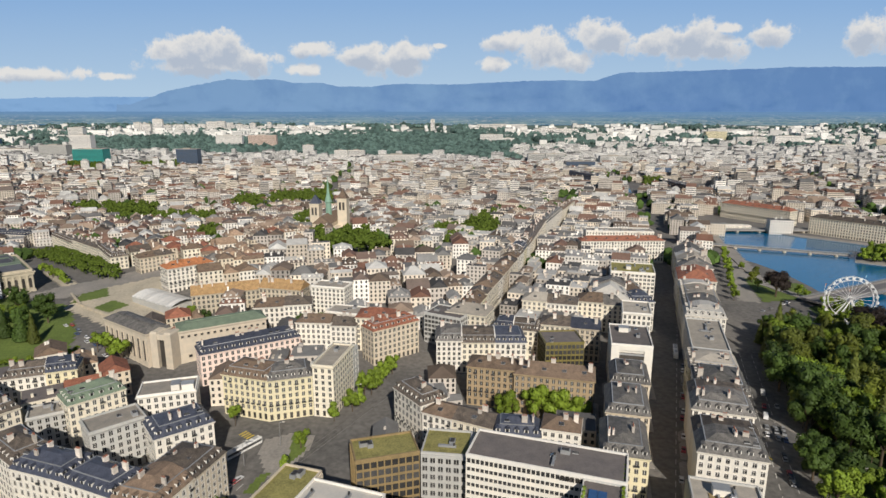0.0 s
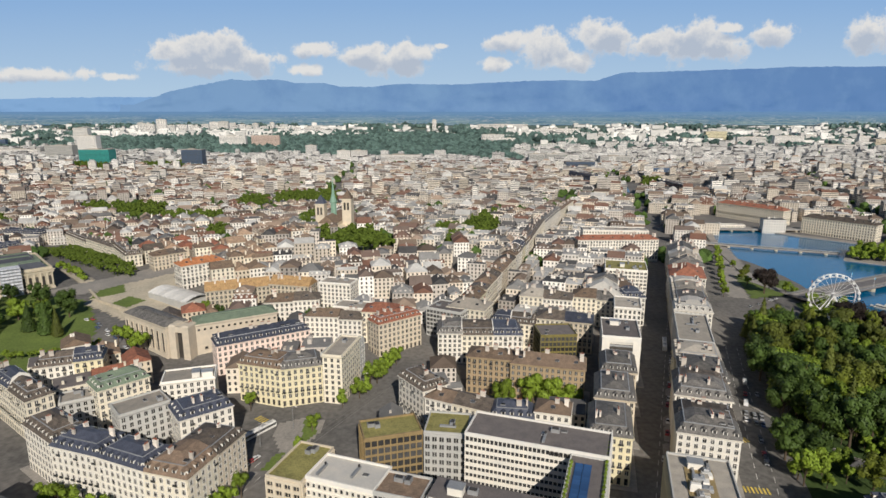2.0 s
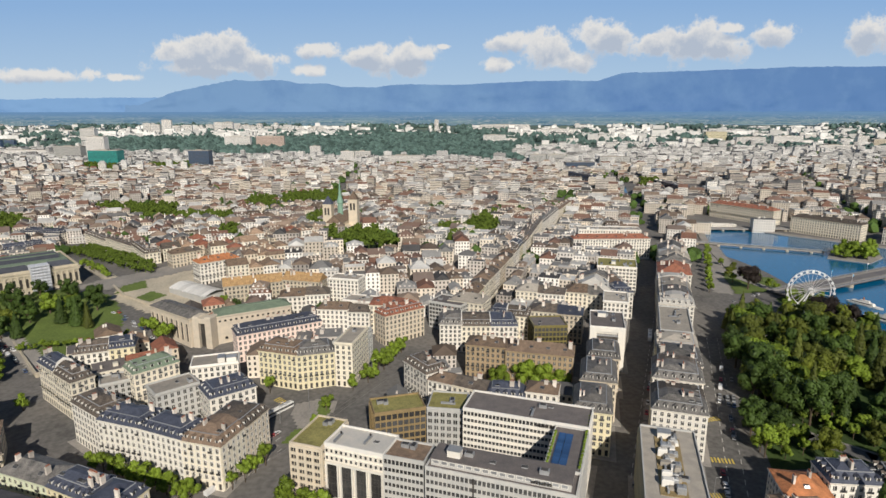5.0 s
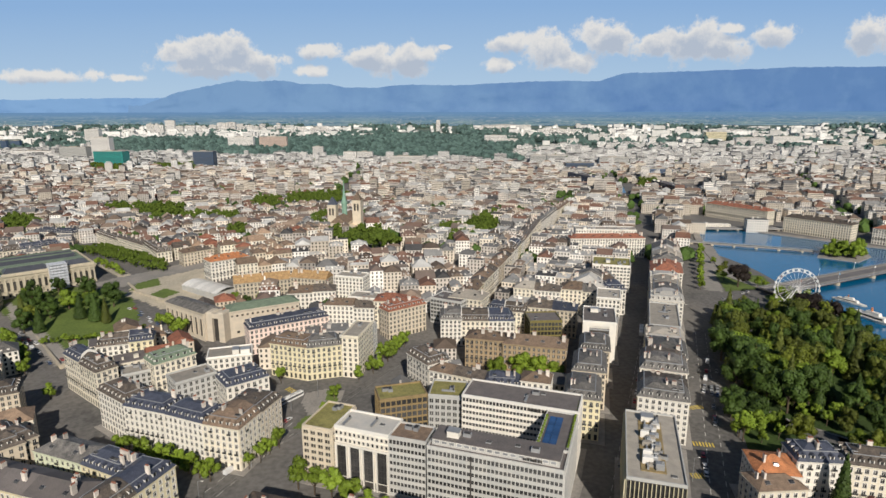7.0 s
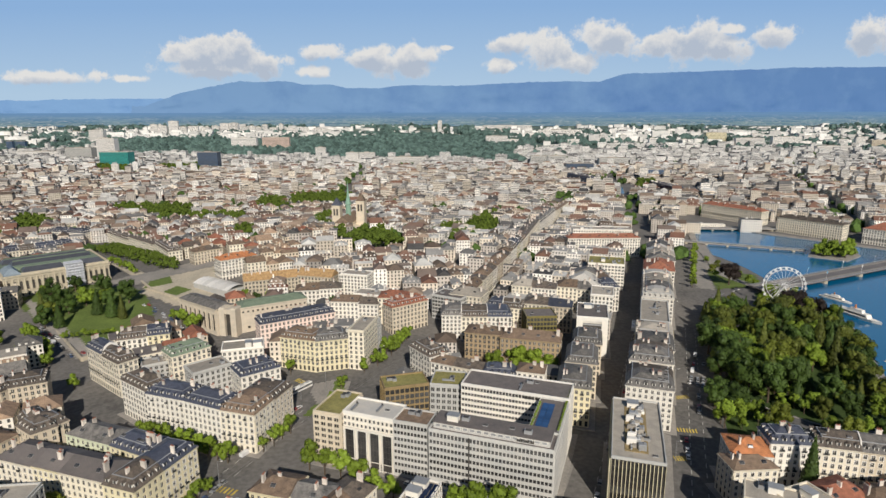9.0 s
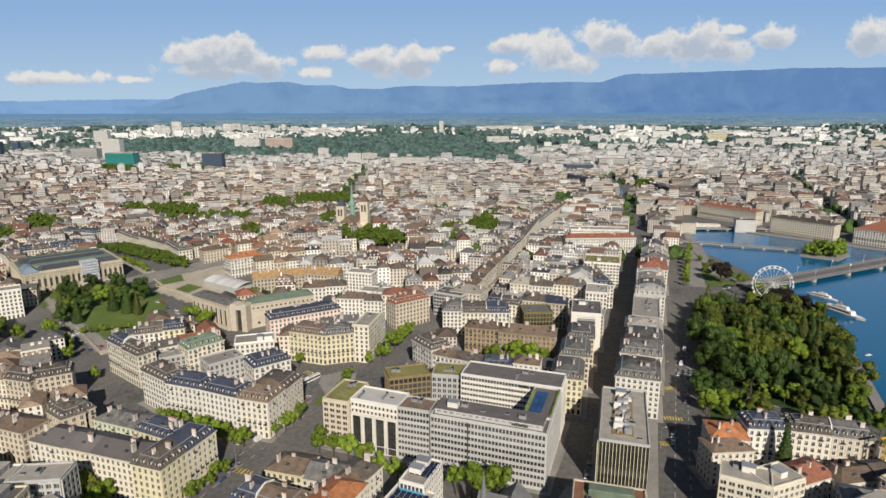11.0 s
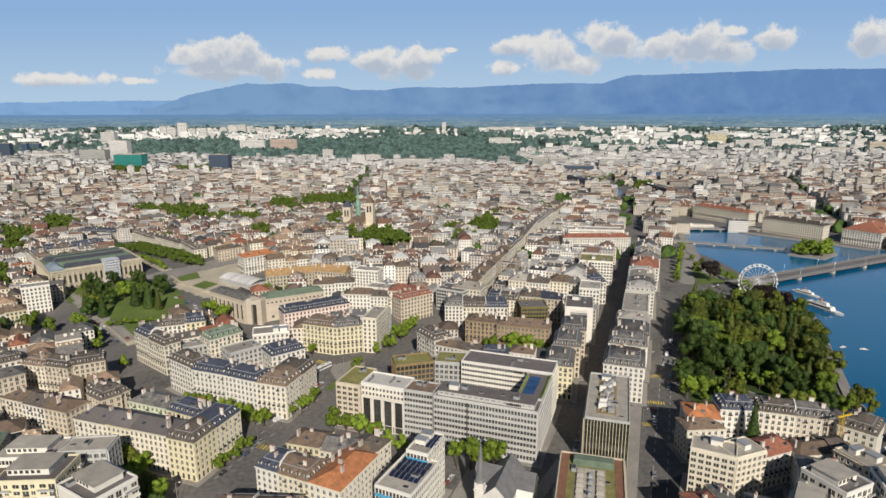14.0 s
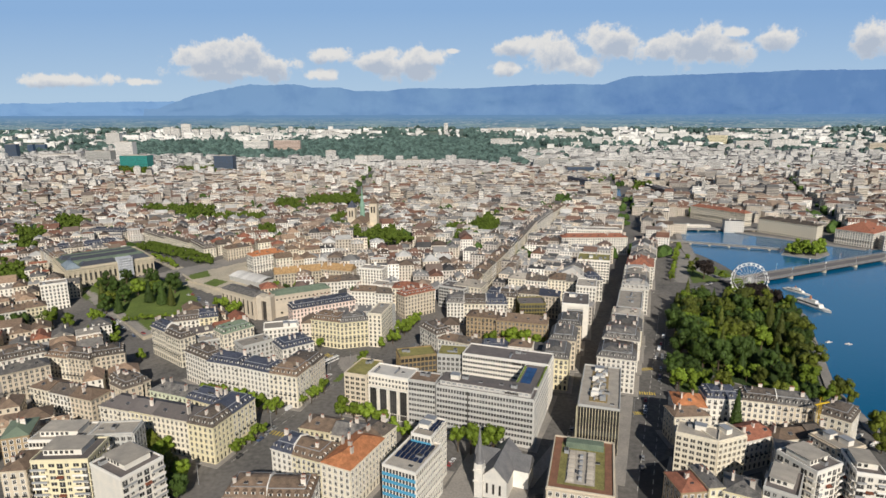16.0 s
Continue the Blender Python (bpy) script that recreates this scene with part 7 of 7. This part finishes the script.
for poly in ([(-412, 575), (-361, 523), (-262, 438), (-250, 442), (-272, 478), (-395, 592)],):
    put = []
    for _ in range(2500):
        x, y = rng.uniform(-412, -250), rng.uniform(438, 592)
        if inside(x, y, poly) and all((x - a) ** 2 + (y - b) ** 2 > 33 for a, b in put):
            put.append((x, y))
            m = pose(x, y, ground_z(x, y) + 5.0, 0, 0, rng.uniform(0, 360)) @ Matrix.Diagonal((0.62, 0.62, 0.5, 1))
            c = rng.choice(crowns)
            mid.solid(c.v, c.f, 0, m)
            mid.tube((x, y, ground_z(x, y) - 1), (x, y, ground_z(x, y) + 4), 0.3, 0.25, 5)
tagged(new("park_trees", mid.mesh("park_trees", [LEAFMASS])), "green trees of distant parks and squares", "trees", "", "stuff")

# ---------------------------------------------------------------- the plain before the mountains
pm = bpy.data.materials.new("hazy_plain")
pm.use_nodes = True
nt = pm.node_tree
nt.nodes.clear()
# the plain glows in its own colours instead of being lit
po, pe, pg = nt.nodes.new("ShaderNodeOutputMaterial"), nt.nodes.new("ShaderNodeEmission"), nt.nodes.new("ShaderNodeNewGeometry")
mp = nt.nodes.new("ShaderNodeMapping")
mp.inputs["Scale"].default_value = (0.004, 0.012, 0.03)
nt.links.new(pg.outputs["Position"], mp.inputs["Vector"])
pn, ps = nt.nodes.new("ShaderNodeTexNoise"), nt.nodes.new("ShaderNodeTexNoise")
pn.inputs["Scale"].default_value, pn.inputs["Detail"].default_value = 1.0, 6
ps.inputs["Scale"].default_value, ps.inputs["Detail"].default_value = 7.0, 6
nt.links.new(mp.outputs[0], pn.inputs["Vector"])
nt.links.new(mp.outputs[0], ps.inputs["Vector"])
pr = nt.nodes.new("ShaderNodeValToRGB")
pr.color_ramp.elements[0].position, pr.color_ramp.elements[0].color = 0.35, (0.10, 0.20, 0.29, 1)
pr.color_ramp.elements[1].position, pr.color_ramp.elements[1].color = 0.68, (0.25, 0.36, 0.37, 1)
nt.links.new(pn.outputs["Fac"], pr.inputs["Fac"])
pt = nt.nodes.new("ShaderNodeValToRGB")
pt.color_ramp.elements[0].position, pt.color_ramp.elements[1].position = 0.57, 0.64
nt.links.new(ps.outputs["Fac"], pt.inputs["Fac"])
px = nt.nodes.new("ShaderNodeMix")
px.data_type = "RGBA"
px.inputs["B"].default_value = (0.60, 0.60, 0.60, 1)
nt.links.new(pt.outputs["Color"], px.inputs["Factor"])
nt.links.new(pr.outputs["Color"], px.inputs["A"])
# painted haze: the colour fades to mountain blue with height
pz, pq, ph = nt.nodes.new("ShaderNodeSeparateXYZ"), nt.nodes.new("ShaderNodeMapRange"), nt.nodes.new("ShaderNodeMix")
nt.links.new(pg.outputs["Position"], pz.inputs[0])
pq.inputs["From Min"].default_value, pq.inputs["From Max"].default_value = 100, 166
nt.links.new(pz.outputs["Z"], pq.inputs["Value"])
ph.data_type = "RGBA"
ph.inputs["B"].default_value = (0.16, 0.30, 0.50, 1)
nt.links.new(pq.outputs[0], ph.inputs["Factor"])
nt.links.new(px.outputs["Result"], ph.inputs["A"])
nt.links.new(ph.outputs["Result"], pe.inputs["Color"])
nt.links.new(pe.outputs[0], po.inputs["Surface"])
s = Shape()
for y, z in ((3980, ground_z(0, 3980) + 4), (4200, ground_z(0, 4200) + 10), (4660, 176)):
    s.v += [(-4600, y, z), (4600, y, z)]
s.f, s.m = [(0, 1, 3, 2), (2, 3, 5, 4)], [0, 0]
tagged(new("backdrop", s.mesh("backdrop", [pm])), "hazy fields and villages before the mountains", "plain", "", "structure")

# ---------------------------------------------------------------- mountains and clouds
# haze is put into a glowing blue, paler towards the left
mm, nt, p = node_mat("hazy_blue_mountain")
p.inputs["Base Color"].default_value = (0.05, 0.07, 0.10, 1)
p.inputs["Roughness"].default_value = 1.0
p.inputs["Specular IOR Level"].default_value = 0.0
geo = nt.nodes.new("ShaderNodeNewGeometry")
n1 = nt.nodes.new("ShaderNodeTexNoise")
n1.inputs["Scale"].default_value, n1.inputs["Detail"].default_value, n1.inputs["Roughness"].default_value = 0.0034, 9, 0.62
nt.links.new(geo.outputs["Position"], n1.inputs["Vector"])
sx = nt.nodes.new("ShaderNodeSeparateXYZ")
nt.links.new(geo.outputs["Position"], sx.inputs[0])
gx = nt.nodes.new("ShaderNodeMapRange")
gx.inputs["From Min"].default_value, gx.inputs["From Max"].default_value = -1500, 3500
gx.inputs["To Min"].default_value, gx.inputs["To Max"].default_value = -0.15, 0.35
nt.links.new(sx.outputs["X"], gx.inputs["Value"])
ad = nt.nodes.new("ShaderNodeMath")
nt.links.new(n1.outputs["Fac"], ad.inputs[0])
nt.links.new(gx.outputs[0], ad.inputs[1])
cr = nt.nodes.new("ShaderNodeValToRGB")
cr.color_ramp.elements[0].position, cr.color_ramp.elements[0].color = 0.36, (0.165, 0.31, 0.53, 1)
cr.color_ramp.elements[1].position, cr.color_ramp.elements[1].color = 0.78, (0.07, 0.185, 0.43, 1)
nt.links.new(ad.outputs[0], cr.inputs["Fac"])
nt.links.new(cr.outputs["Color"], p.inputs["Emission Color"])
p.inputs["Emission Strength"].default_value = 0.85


def ridge(name, y, prof, x0, x1, base, depth, seed, mat, label):
    s = Shape()
    nx, nr = 460, 14
    for j in range(nr + 1):
        f = j / nr
        for i in range(nx + 1):
            x = x0 + (x1 - x0) * i / nx
            h = prof(x) + 9
            k = noise.fractal(Vector((x * 0.004, f * 3, seed)), 1.0, 2.0, 5)
            s.v.append((x, y - depth * (1 - f) + 60 * k * (1 - f), base + (h - base) * (f ** 1.3) + 14 * k * f * (1 - f) * 4 + (7 * k + 5 * noise.noise(Vector((x * 0.03, seed, 0))) if j == nr else 0)))
    for j in range(nr):
        for i in range(nx):
            a = j * (nx + 1) + i
            s.f.append((a, a + 1, a + nx + 2, a + nx + 1))
            s.m.append(0)
    ob = new(name, s.mesh(name, [mat]))
    for q in ob.data.polygons:
        q.use_smooth = True
    return tagged(ob, label, "mountain", "", "structure")


def lerp_profile(pairs):
    xs_, hs = zip(*pairs)
    return lambda x: float(np.interp(x, xs_, hs))


# same blue with a stronger glow: more painted haze on the farther ridge
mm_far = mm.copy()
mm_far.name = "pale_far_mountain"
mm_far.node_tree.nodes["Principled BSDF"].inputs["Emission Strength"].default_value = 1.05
ridge("mountain", 4760, lerp_profile([(-4456, 260), (-3541, 267), (-3084, 275), (-2629, 279), (-2085, 278), (-1635, 242)]), -4600, -1500, 120, 40, 2, mm_far, "far mountain ridge paled by painted haze")
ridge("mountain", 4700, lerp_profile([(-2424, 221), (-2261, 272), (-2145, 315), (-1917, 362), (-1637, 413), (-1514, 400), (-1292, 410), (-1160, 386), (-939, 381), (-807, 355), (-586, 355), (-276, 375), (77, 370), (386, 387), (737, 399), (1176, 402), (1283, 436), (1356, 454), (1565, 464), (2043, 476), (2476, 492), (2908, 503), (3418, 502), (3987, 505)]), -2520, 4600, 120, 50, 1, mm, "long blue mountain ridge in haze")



# ---------------------------------------------------------------- clouds on the sky's backdrop
def cloud_material(blobs):
    m = bpy.data.materials.new("cumulus_clouds")
    m.use_nodes = True
    nt = m.node_tree
    nt.nodes.clear()
    N, L = nt.nodes.new, nt.links.new
    tc = N("ShaderNodeTexCoord")
    nz = N("ShaderNodeTexNoise")
    nz.inputs["Scale"].default_value, nz.inputs["Detail"].default_value, nz.inputs["Roughness"].default_value = 0.006, 8, 0.62
    L(tc.outputs["Object"], nz.inputs["Vector"])

    def density(shift):
        src = N("ShaderNodeVectorMath")
        src.operation = "ADD"
        src.inputs[1].default_value = (0, 0, shift)
        L(tc.outputs["Object"], src.inputs[0])
        last = None
        for x, z, rx, rz in blobs:
            a = N("ShaderNodeVectorMath")
            a.operation = "SUBTRACT"
            a.inputs[1].default_value = (x, 0, z)
            L(src.outputs[0], a.inputs[0])
            b = N("ShaderNodeVectorMath")
            b.operation = "MULTIPLY"
            b.inputs[1].default_value = (1 / rx, 0, 1 / rz)
            L(a.outputs[0], b.inputs[0])
            c = N("ShaderNodeVectorMath")
            c.operation = "LENGTH"
            L(b.outputs[0], c.inputs[0])
            d = N("ShaderNodeMath")
            d.operation = "SUBTRACT"
            d.inputs[0].default_value = 1.0
            L(c.outputs["Value"], d.inputs[1])
            if last is None:
                last = d
            else:
                e = N("ShaderNodeMath")
                e.operation = "MAXIMUM"
                L(last.outputs[0], e.inputs[0])
                L(d.outputs[0], e.inputs[1])
                last = e
        n = N("ShaderNodeMath")
        n.operation = "MULTIPLY_ADD"
        n.inputs[1].default_value, n.inputs[2].default_value = 2.7, -1.35
        L(nz.outputs["Fac"], n.inputs[0])
        t = N("ShaderNodeMath")
        L(last.outputs[0], t.inputs[0])
        L(n.outputs[0], t.inputs[1])
        return t

    body, above = density(0), density(62)
    alpha = N("ShaderNodeMapRange")
    alpha.interpolation_type = "SMOOTHSTEP"
    alpha.inputs["From Min"].default_value, alpha.inputs["From Max"].default_value = -0.12, 0.4
    alpha.inputs["To Max"].default_value = 0.93
    L(body.outputs[0], alpha.inputs["Value"])
    # painted shading: greyer colour where more cloud lies above
    sh = N("ShaderNodeMapRange")
    sh.inputs["From Min"].default_value, sh.inputs["From Max"].default_value = 0.0, 0.8
    L(above.outputs[0], sh.inputs["Value"])
    col = N("ShaderNodeMix")
    col.data_type = "RGBA"
    col.inputs["A"].default_value, col.inputs["B"].default_value = (0.86, 0.84, 0.81, 1), (0.50, 0.56, 0.66, 1)
    L(sh.outputs[0], col.inputs["Factor"])
    sep_ = N("ShaderNodeSeparateXYZ")
    L(tc.outputs["Object"], sep_.inputs[0])
    gz_ = N("ShaderNodeMapRange")
    gz_.inputs["From Min"].default_value, gz_.inputs["From Max"].default_value = 330, 1000
    L(sep_.outputs["Z"], gz_.inputs["Value"])
    blue = N("ShaderNodeMix")
    blue.data_type = "RGBA"
    blue.inputs["A"].default_value, blue.inputs["B"].default_value = (0.47, 0.64, 0.82, 1), (0.29, 0.48, 0.77, 1)
    L(gz_.outputs[0], blue.inputs["Factor"])
    both = N("ShaderNodeMix")
    both.data_type = "RGBA"
    L(alpha.outputs[0], both.inputs["Factor"])
    L(blue.outputs["Result"], both.inputs["A"])
    L(col.outputs["Result"], both.inputs["B"])
    em, out = N("ShaderNodeEmission"), N("ShaderNodeOutputMaterial")
    L(both.outputs["Result"], em.inputs["Color"])
    L(em.outputs[0], out.inputs["Surface"])
    return m


# plain clouds
CLOUDS = [(-2062, 622, 376, 120), (-1763, 630, 286, 163), (-1516, 568, 259, 112), (-1877, 534, 556, 77), (-1054, 641, 194, 64), (-1084, 488, 140, 52), (-599, 597, 207, 78), (-372, 574, 274, 121), (-166, 617, 159, 77), (-7, 673, 77, 26), (-3282, 458, 449, 61), (-2612, 439, 171, 35), (513, 702, 187, 77), (832, 636, 241, 145), (948, 562, 244, 103), (1257, 721, 251, 136), (1665, 677, 215, 111), (1955, 706, 319, 161), (2160, 676, 255, 127), (2258, 804, 128, 50), (2599, 756, 182, 110), (3354, 770, 198, 143), (3616, 799, 236, 167), (404, 529, 135, 61)]
s = Shape()
s.face([(-4600, 4900, 240), (4600, 4900, 240), (4600, 4900, 2200), (-4600, 4900, 2200)])
tagged(new("backdrop", s.mesh("backdrop", [cloud_material([(x - 14, z + 10, rx, rz) for x, z, rx, rz in CLOUDS])])), "pale blue sky with white cumulus clouds", "sky", "", "structure")


# ---------------------------------------------------------------- cars, lamps and street marks
CARPAINT = [surface("car_paint_" + n, c, rough=0.3, var=0.05, rand=0.1, spec=0.6) for n, c in (("white", (0.7, 0.7, 0.7)), ("grey", (0.25, 0.26, 0.27)), ("black", (0.03, 0.03, 0.035)), ("red", (0.35, 0.03, 0.03)), ("blue", (0.05, 0.09, 0.2)))]
TYRE = surface("tyre_rubber", (0.03, 0.03, 0.03), var=0.2)


def car_proto(i, van=False):
    root = thing("van" if van else "car", pose(0, 0, -500), f"{('white', 'grey', 'black', 'red', 'blue')[i]} {'delivery van' if van else 'parked car'} on the asphalt", "van" if van else "car", "street traffic")
    hl, hw = (2.7, 1.0) if van else (2.1, 0.88)
    top = 2.1 if van else 0.85
    b = Shape()
    b.loft([rect(-hl, hl, -hw, hw, 0.3), rect(-hl * 1.02, hl * 1.02, -hw * 1.02, hw * 1.02, 0.6), rect(-hl * 0.98, hl * (0.7 if van else 0.97), -hw * 0.97, hw * 0.97, top)])
    part("body", b, CARPAINT[i], root)
    if not van:
        c = Shape()
        c.loft([rect(-hl * 0.85, hl * 0.4, -hw * 0.92, hw * 0.92, 0.86), rect(-hl * 0.6, hl * 0.12, -hw * 0.75, hw * 0.75, 1.4)])
        part("cabin_glass", c, GLASS, root)
        c = Shape()
        c.box(-hl * 0.6, hl * 0.12, -hw * 0.76, hw * 0.76, 1.4, 1.45)
        part("roof", c, CARPAINT[i], root)
    w = Shape()
    w.tube((0, -0.1, 0), (0, 0.1, 0), 0.33, 0.33, 10)
    me = w.mesh("wheel", [TYRE])
    for sx_ in (-1, 1):
        for sy_ in (-1, 1):
            part("wheel", me, None, root, m=pose(sx_ * hl * 0.62, sy_ * hw * 0.95, 0.33))
    return root


CARS = [car_proto(i) for i in range(5)] + [car_proto(0, True)]


def cars_along(a, b, n, side, seed):
    rng = random.Random(seed)
    d = Vector((b[0] - a[0], b[1] - a[1]))
    ang = math.degrees(math.atan2(d.y, d.x))
    q = Vector((-d.y, d.x)).normalized() * side
    for i in range(n):
        f = rng.random()
        x, y = a[0] + d.x * f + q.x, a[1] + d.y * f + q.y
        copy_thing(rng.choice(CARS + CARS[:2]), pose(x, y, ground_z(x, y) + 0.02, 0, 0, ang + (180 if side < 0 else 0)))


cars_along((58.3, 110.0), (145.3, 328.0), 7, 3, 1)
cars_along((145.3, 328.0), (250.7, 632.0), 6, -3, 2)
cars_along((131.2, 184.0), (167.2, 278.0), 8, 3, 3)
cars_along((148.0, 234.0), (166.4, 278.0), 4, -2, 4)
cars_along((-100.2, 148.0), (-70.0, 210.0), 6, 6, 5)
cars_along((-112.2, 112.0), (-100.2, 148.0), 4, -7, 6)
cars_along((-298.8, 312.0), (-236.3, 266.0), 6, 5, 7)
cars_along((2.2, 104.0), (10.9, 124.0), 3, 2, 8)
cars_along((-63.3, 156.0), (-10.1, 132.0), 5, 4, 9)
cars_along((232.5, 406.0), (287.7, 444.0), 5, 3, 10)
cars_along((142.6, 232.0), (165.2, 280.0), 7, 1, 12)
cars_along((-283.3, 306.0), (-253.7, 278.0), 5, 0, 13)
cars_along((-243.0, 360.0), (-186.8, 308.0), 5, 2, 14)

cars_along((96.0, 220.0), (139.0, 330.0), 8, -3.5, 21)
cars_along((-107.0, 122.0), (-84.0, 172.0), 5, 4, 22)
cars_along((-290.0, 312.0), (-238.0, 268.0), 8, -3, 23)
cars_along((-224.0, 262.0), (-172.0, 206.0), 6, 4, 24)
cars_along((-240.0, 360.0), (-160.0, 290.0), 5, -3, 25)
cars_along((95.0, 100.0), (128.0, 200.0), 5, 2, 26)

MARK = surface("road_marking", (0.55, 0.54, 0.5), var=0.25, fine=1.0)
RAILM = surface("tram_rail", (0.20, 0.20, 0.20), rough=0.4, var=0.2, metal=0.5)


def road_line(name, a, b, off, width, dash, mat, label):
    d = Vector((b[0] - a[0], b[1] - a[1]))
    n = Vector((-d.y, d.x)).normalized()
    s = Shape()
    ln, u = d.length, d.normalized()
    k = 0.0
    while k < ln:
        e = min(ln, k + (dash or ln))
        pts = [Vector(a) + u * k + n * (off - width / 2), Vector(a) + u * e + n * (off - width / 2), Vector(a) + u * e + n * (off + width / 2), Vector(a) + u * k + n * (off + width / 2)]
        s.face([(p_.x, p_.y, ground_z(p_.x, p_.y) + 0.03) for p_ in pts])
        k = e + (dash or 1)
    tagged(new(name, s.mesh(name, [mat])), label, "road marking", "", "structure")


# darker than ASPHALT: deep street shade is put into the road colour
DARKROAD = surface("shade_darkened_asphalt", (0.062, 0.061, 0.06), rough=0.9, var=0.35, scale=0.05, fine=0.6, rand=0.0)
for a, b, hw in (((44, 72), (60, 119), 7.5), ((60, 119), (280, 758), 7.5), ((93, 78), (184, 330), 8.5), ((184, 330), (213, 383), 8.5), ((213, 383), (290, 438), 8.0), ((-118, 92), (-78, 190), 7.0)):
    offset_path("road", a, b, hw, 0.02 + 0.001 * hw, DARKROAD, "dark asphalt carriageway with street shade in its colour and worn wheel tracks", "road")
for a, b in (((51.8, 96.0), (166.9, 392.0)), ((89.9, 86.0), (180.4, 330.0)), ((-110.6, 108.0), (-72.6, 204.0))):
    for off in (-3.2, 3.2):
        road_line("lane_marking", a, b, off, 0.3, 4.0, MARK, "worn white lane marking on asphalt")
for a, b in (((-114.0, 102.0), (-78.0, 186.0)), ((-78.0, 186.0), (-27.3, 276.0))):
    for off in (-2.6, -1.1, 1.1, 2.6):
        road_line("tram_rail", a, b, off, 0.2, 0, RAILM, "steel tram rail set into the street")
for q in range(12):
    x, y = 118 + q * 1.2, 205 + q * 3.2
    road_line("parking_marking", (x, y), (x + 4, y + 1.5), 0, 0.35, 0, MARK, "white slanted parking bay line")
YELLOW = surface("yellow_road_paint", (0.55, 0.42, 0.08), var=0.3, fine=1.0)


def zebra(a, b, half, n):
    """A crossing of n worn yellow bars between two kerb points."""
    d = Vector((b[0] - a[0], b[1] - a[1]))
    q = Vector((-d.y, d.x)).normalized() * half
    root = thing("pedestrian_crossing", pose(0, 0, 0), "worn yellow zebra crossing on the asphalt", "crossing", "street crossings", "structure")
    for i in range(n):
        s_ = Shape()
        c0, c1 = Vector(a) + d * (i / n), Vector(a) + d * ((i + 0.5) / n)
        s_.face([(u.x, u.y, ground_z(u.x, u.y) + 0.04) for u in (c0 - q, c1 - q, c1 + q, c0 + q)])
        part("bar", s_, YELLOW, root)


zebra((128.3, 220.0), (137.3, 222.0), 2.0, 6)
zebra((115.8, 186.0), (127.2, 184.0), 2.0, 8)
zebra((106.2, 160.0), (112.2, 160.0), 2.0, 5)
zebra((-98.4, 136.0), (-87.3, 132.0), 2.0, 6)
zebra((-88.9, 238.0), (-80.7, 232.0), 2.0, 6)
zebra((56.2, 84.0), (63.0, 86.0), 2.0, 5)
for a, b, w_ in (((108.5, 186.0), (164.4, 328.0), 5.0), ((77.4, 92.0), (107.4, 182.0), 5.0), ((63.0, 120.0), (90.3, 190.0), 2.5), ((36.4, 90.0), (56.4, 124.0), 3.0), ((47.8, 136.0), (69.1, 190.0), 3.5),
                 ((-88.4, 164.0), (-74.3, 194.0), 3.0), ((-66.6, 156.0), (-10.2, 134.0), 4.0), ((142.9, 328.0), (249.1, 632.0), 2.0), ((-115.2, 120.0), (-100.6, 144.0), 3.0)):
    offset_path("pavement", a, b, w_, 0.15, PAVE, "pale raised pavement along the street", "pavement")


# raised pavements round the blocks on level ground
pv = Shape()
for i, (cx, cy, ang, hw, hd) in enumerate(FOOT):
    if ground_z(cx, cy) < 1.5 and cy < 430 and hw > 3 and not inside(cx, cy, PARK):
        pv.box(-hw - 3.0, hw + 3.0, -hd - 3.0, hd + 3.0, -1.5, 0.1 + 0.0007 * (i % 120), 0, pose(cx, cy, ground_z(cx, cy), 0, 0, ang))
tagged(new("pavement", pv.mesh("pavement", [PAVE])), "pale raised pavement round the town blocks", "pavement", "", "structure")


def street_lamp(x, y, h):
    root = thing("street_lamp", pose(x, y, ground_z(x, y)), "tall grey steel street lamp", "street lamp", "street lamps")
    s_ = Shape()
    s_.tube((0, 0, 0), (0, 0, h), 0.14, 0.08, 6)
    part("pole", s_, ZINC, root)
    s_ = Shape()
    s_.tube((0, 0, h), (1.6, 0, h + 0.3), 0.07, 0.06, 5)
    part("arm", s_, ZINC, root)
    s_ = Shape()
    s_.box(1.4, 2.3, -0.18, 0.18, h + 0.18, h + 0.36, 0, None, True)
    part("lamp_head", s_, FRAME, root)


for x, y in ((-115.8, 88.0), (-104.7, 186.0), (-80.3, 214.0), (-69.3, 228.0), (-85.0, 164.0), (-97.1, 138.0), (-41.2, 262.0), (105.1, 156.0), (133.5, 234.0), (179.4, 360.0)):
    street_lamp(x, y, 11)


def crane(x, y):
    root = thing("crane", pose(x, y, 0, 0, 0, 20), "slender yellow construction crane", "crane")
    ym = surface("yellow_crane_paint", (0.6, 0.4, 0.03), rough=0.5, var=0.1)
    s_ = Shape()
    for u, v in ((-0.6, -0.6), (0.6, -0.6), (0.6, 0.6), (-0.6, 0.6)):
        s_.tube((u, v, 0), (u, v, 26), 0.12, 0.12, 4)
    for k in range(13):
        s_.tube((-0.6, -0.6, k * 2), (0.6, -0.6, k * 2 + 2), 0.08, 0.08, 4)
        s_.tube((0.6, 0.6, k * 2), (0.6, -0.6, k * 2 + 2), 0.08, 0.08, 4)
    part("mast", s_, ym, root)
    s_ = Shape()
    s_.box(-3, 6, -0.4, 0.4, 26, 26.5, 0, None, True)
    s_.tube((0, 0, 26), (0, 0, 30), 0.2, 0.1, 4)
    s_.tube((0, 0, 30), (5, 0, 26.5), 0.06, 0.06, 4)
    part("jib", s_, ym, root)


crane(186.2, 122.0)
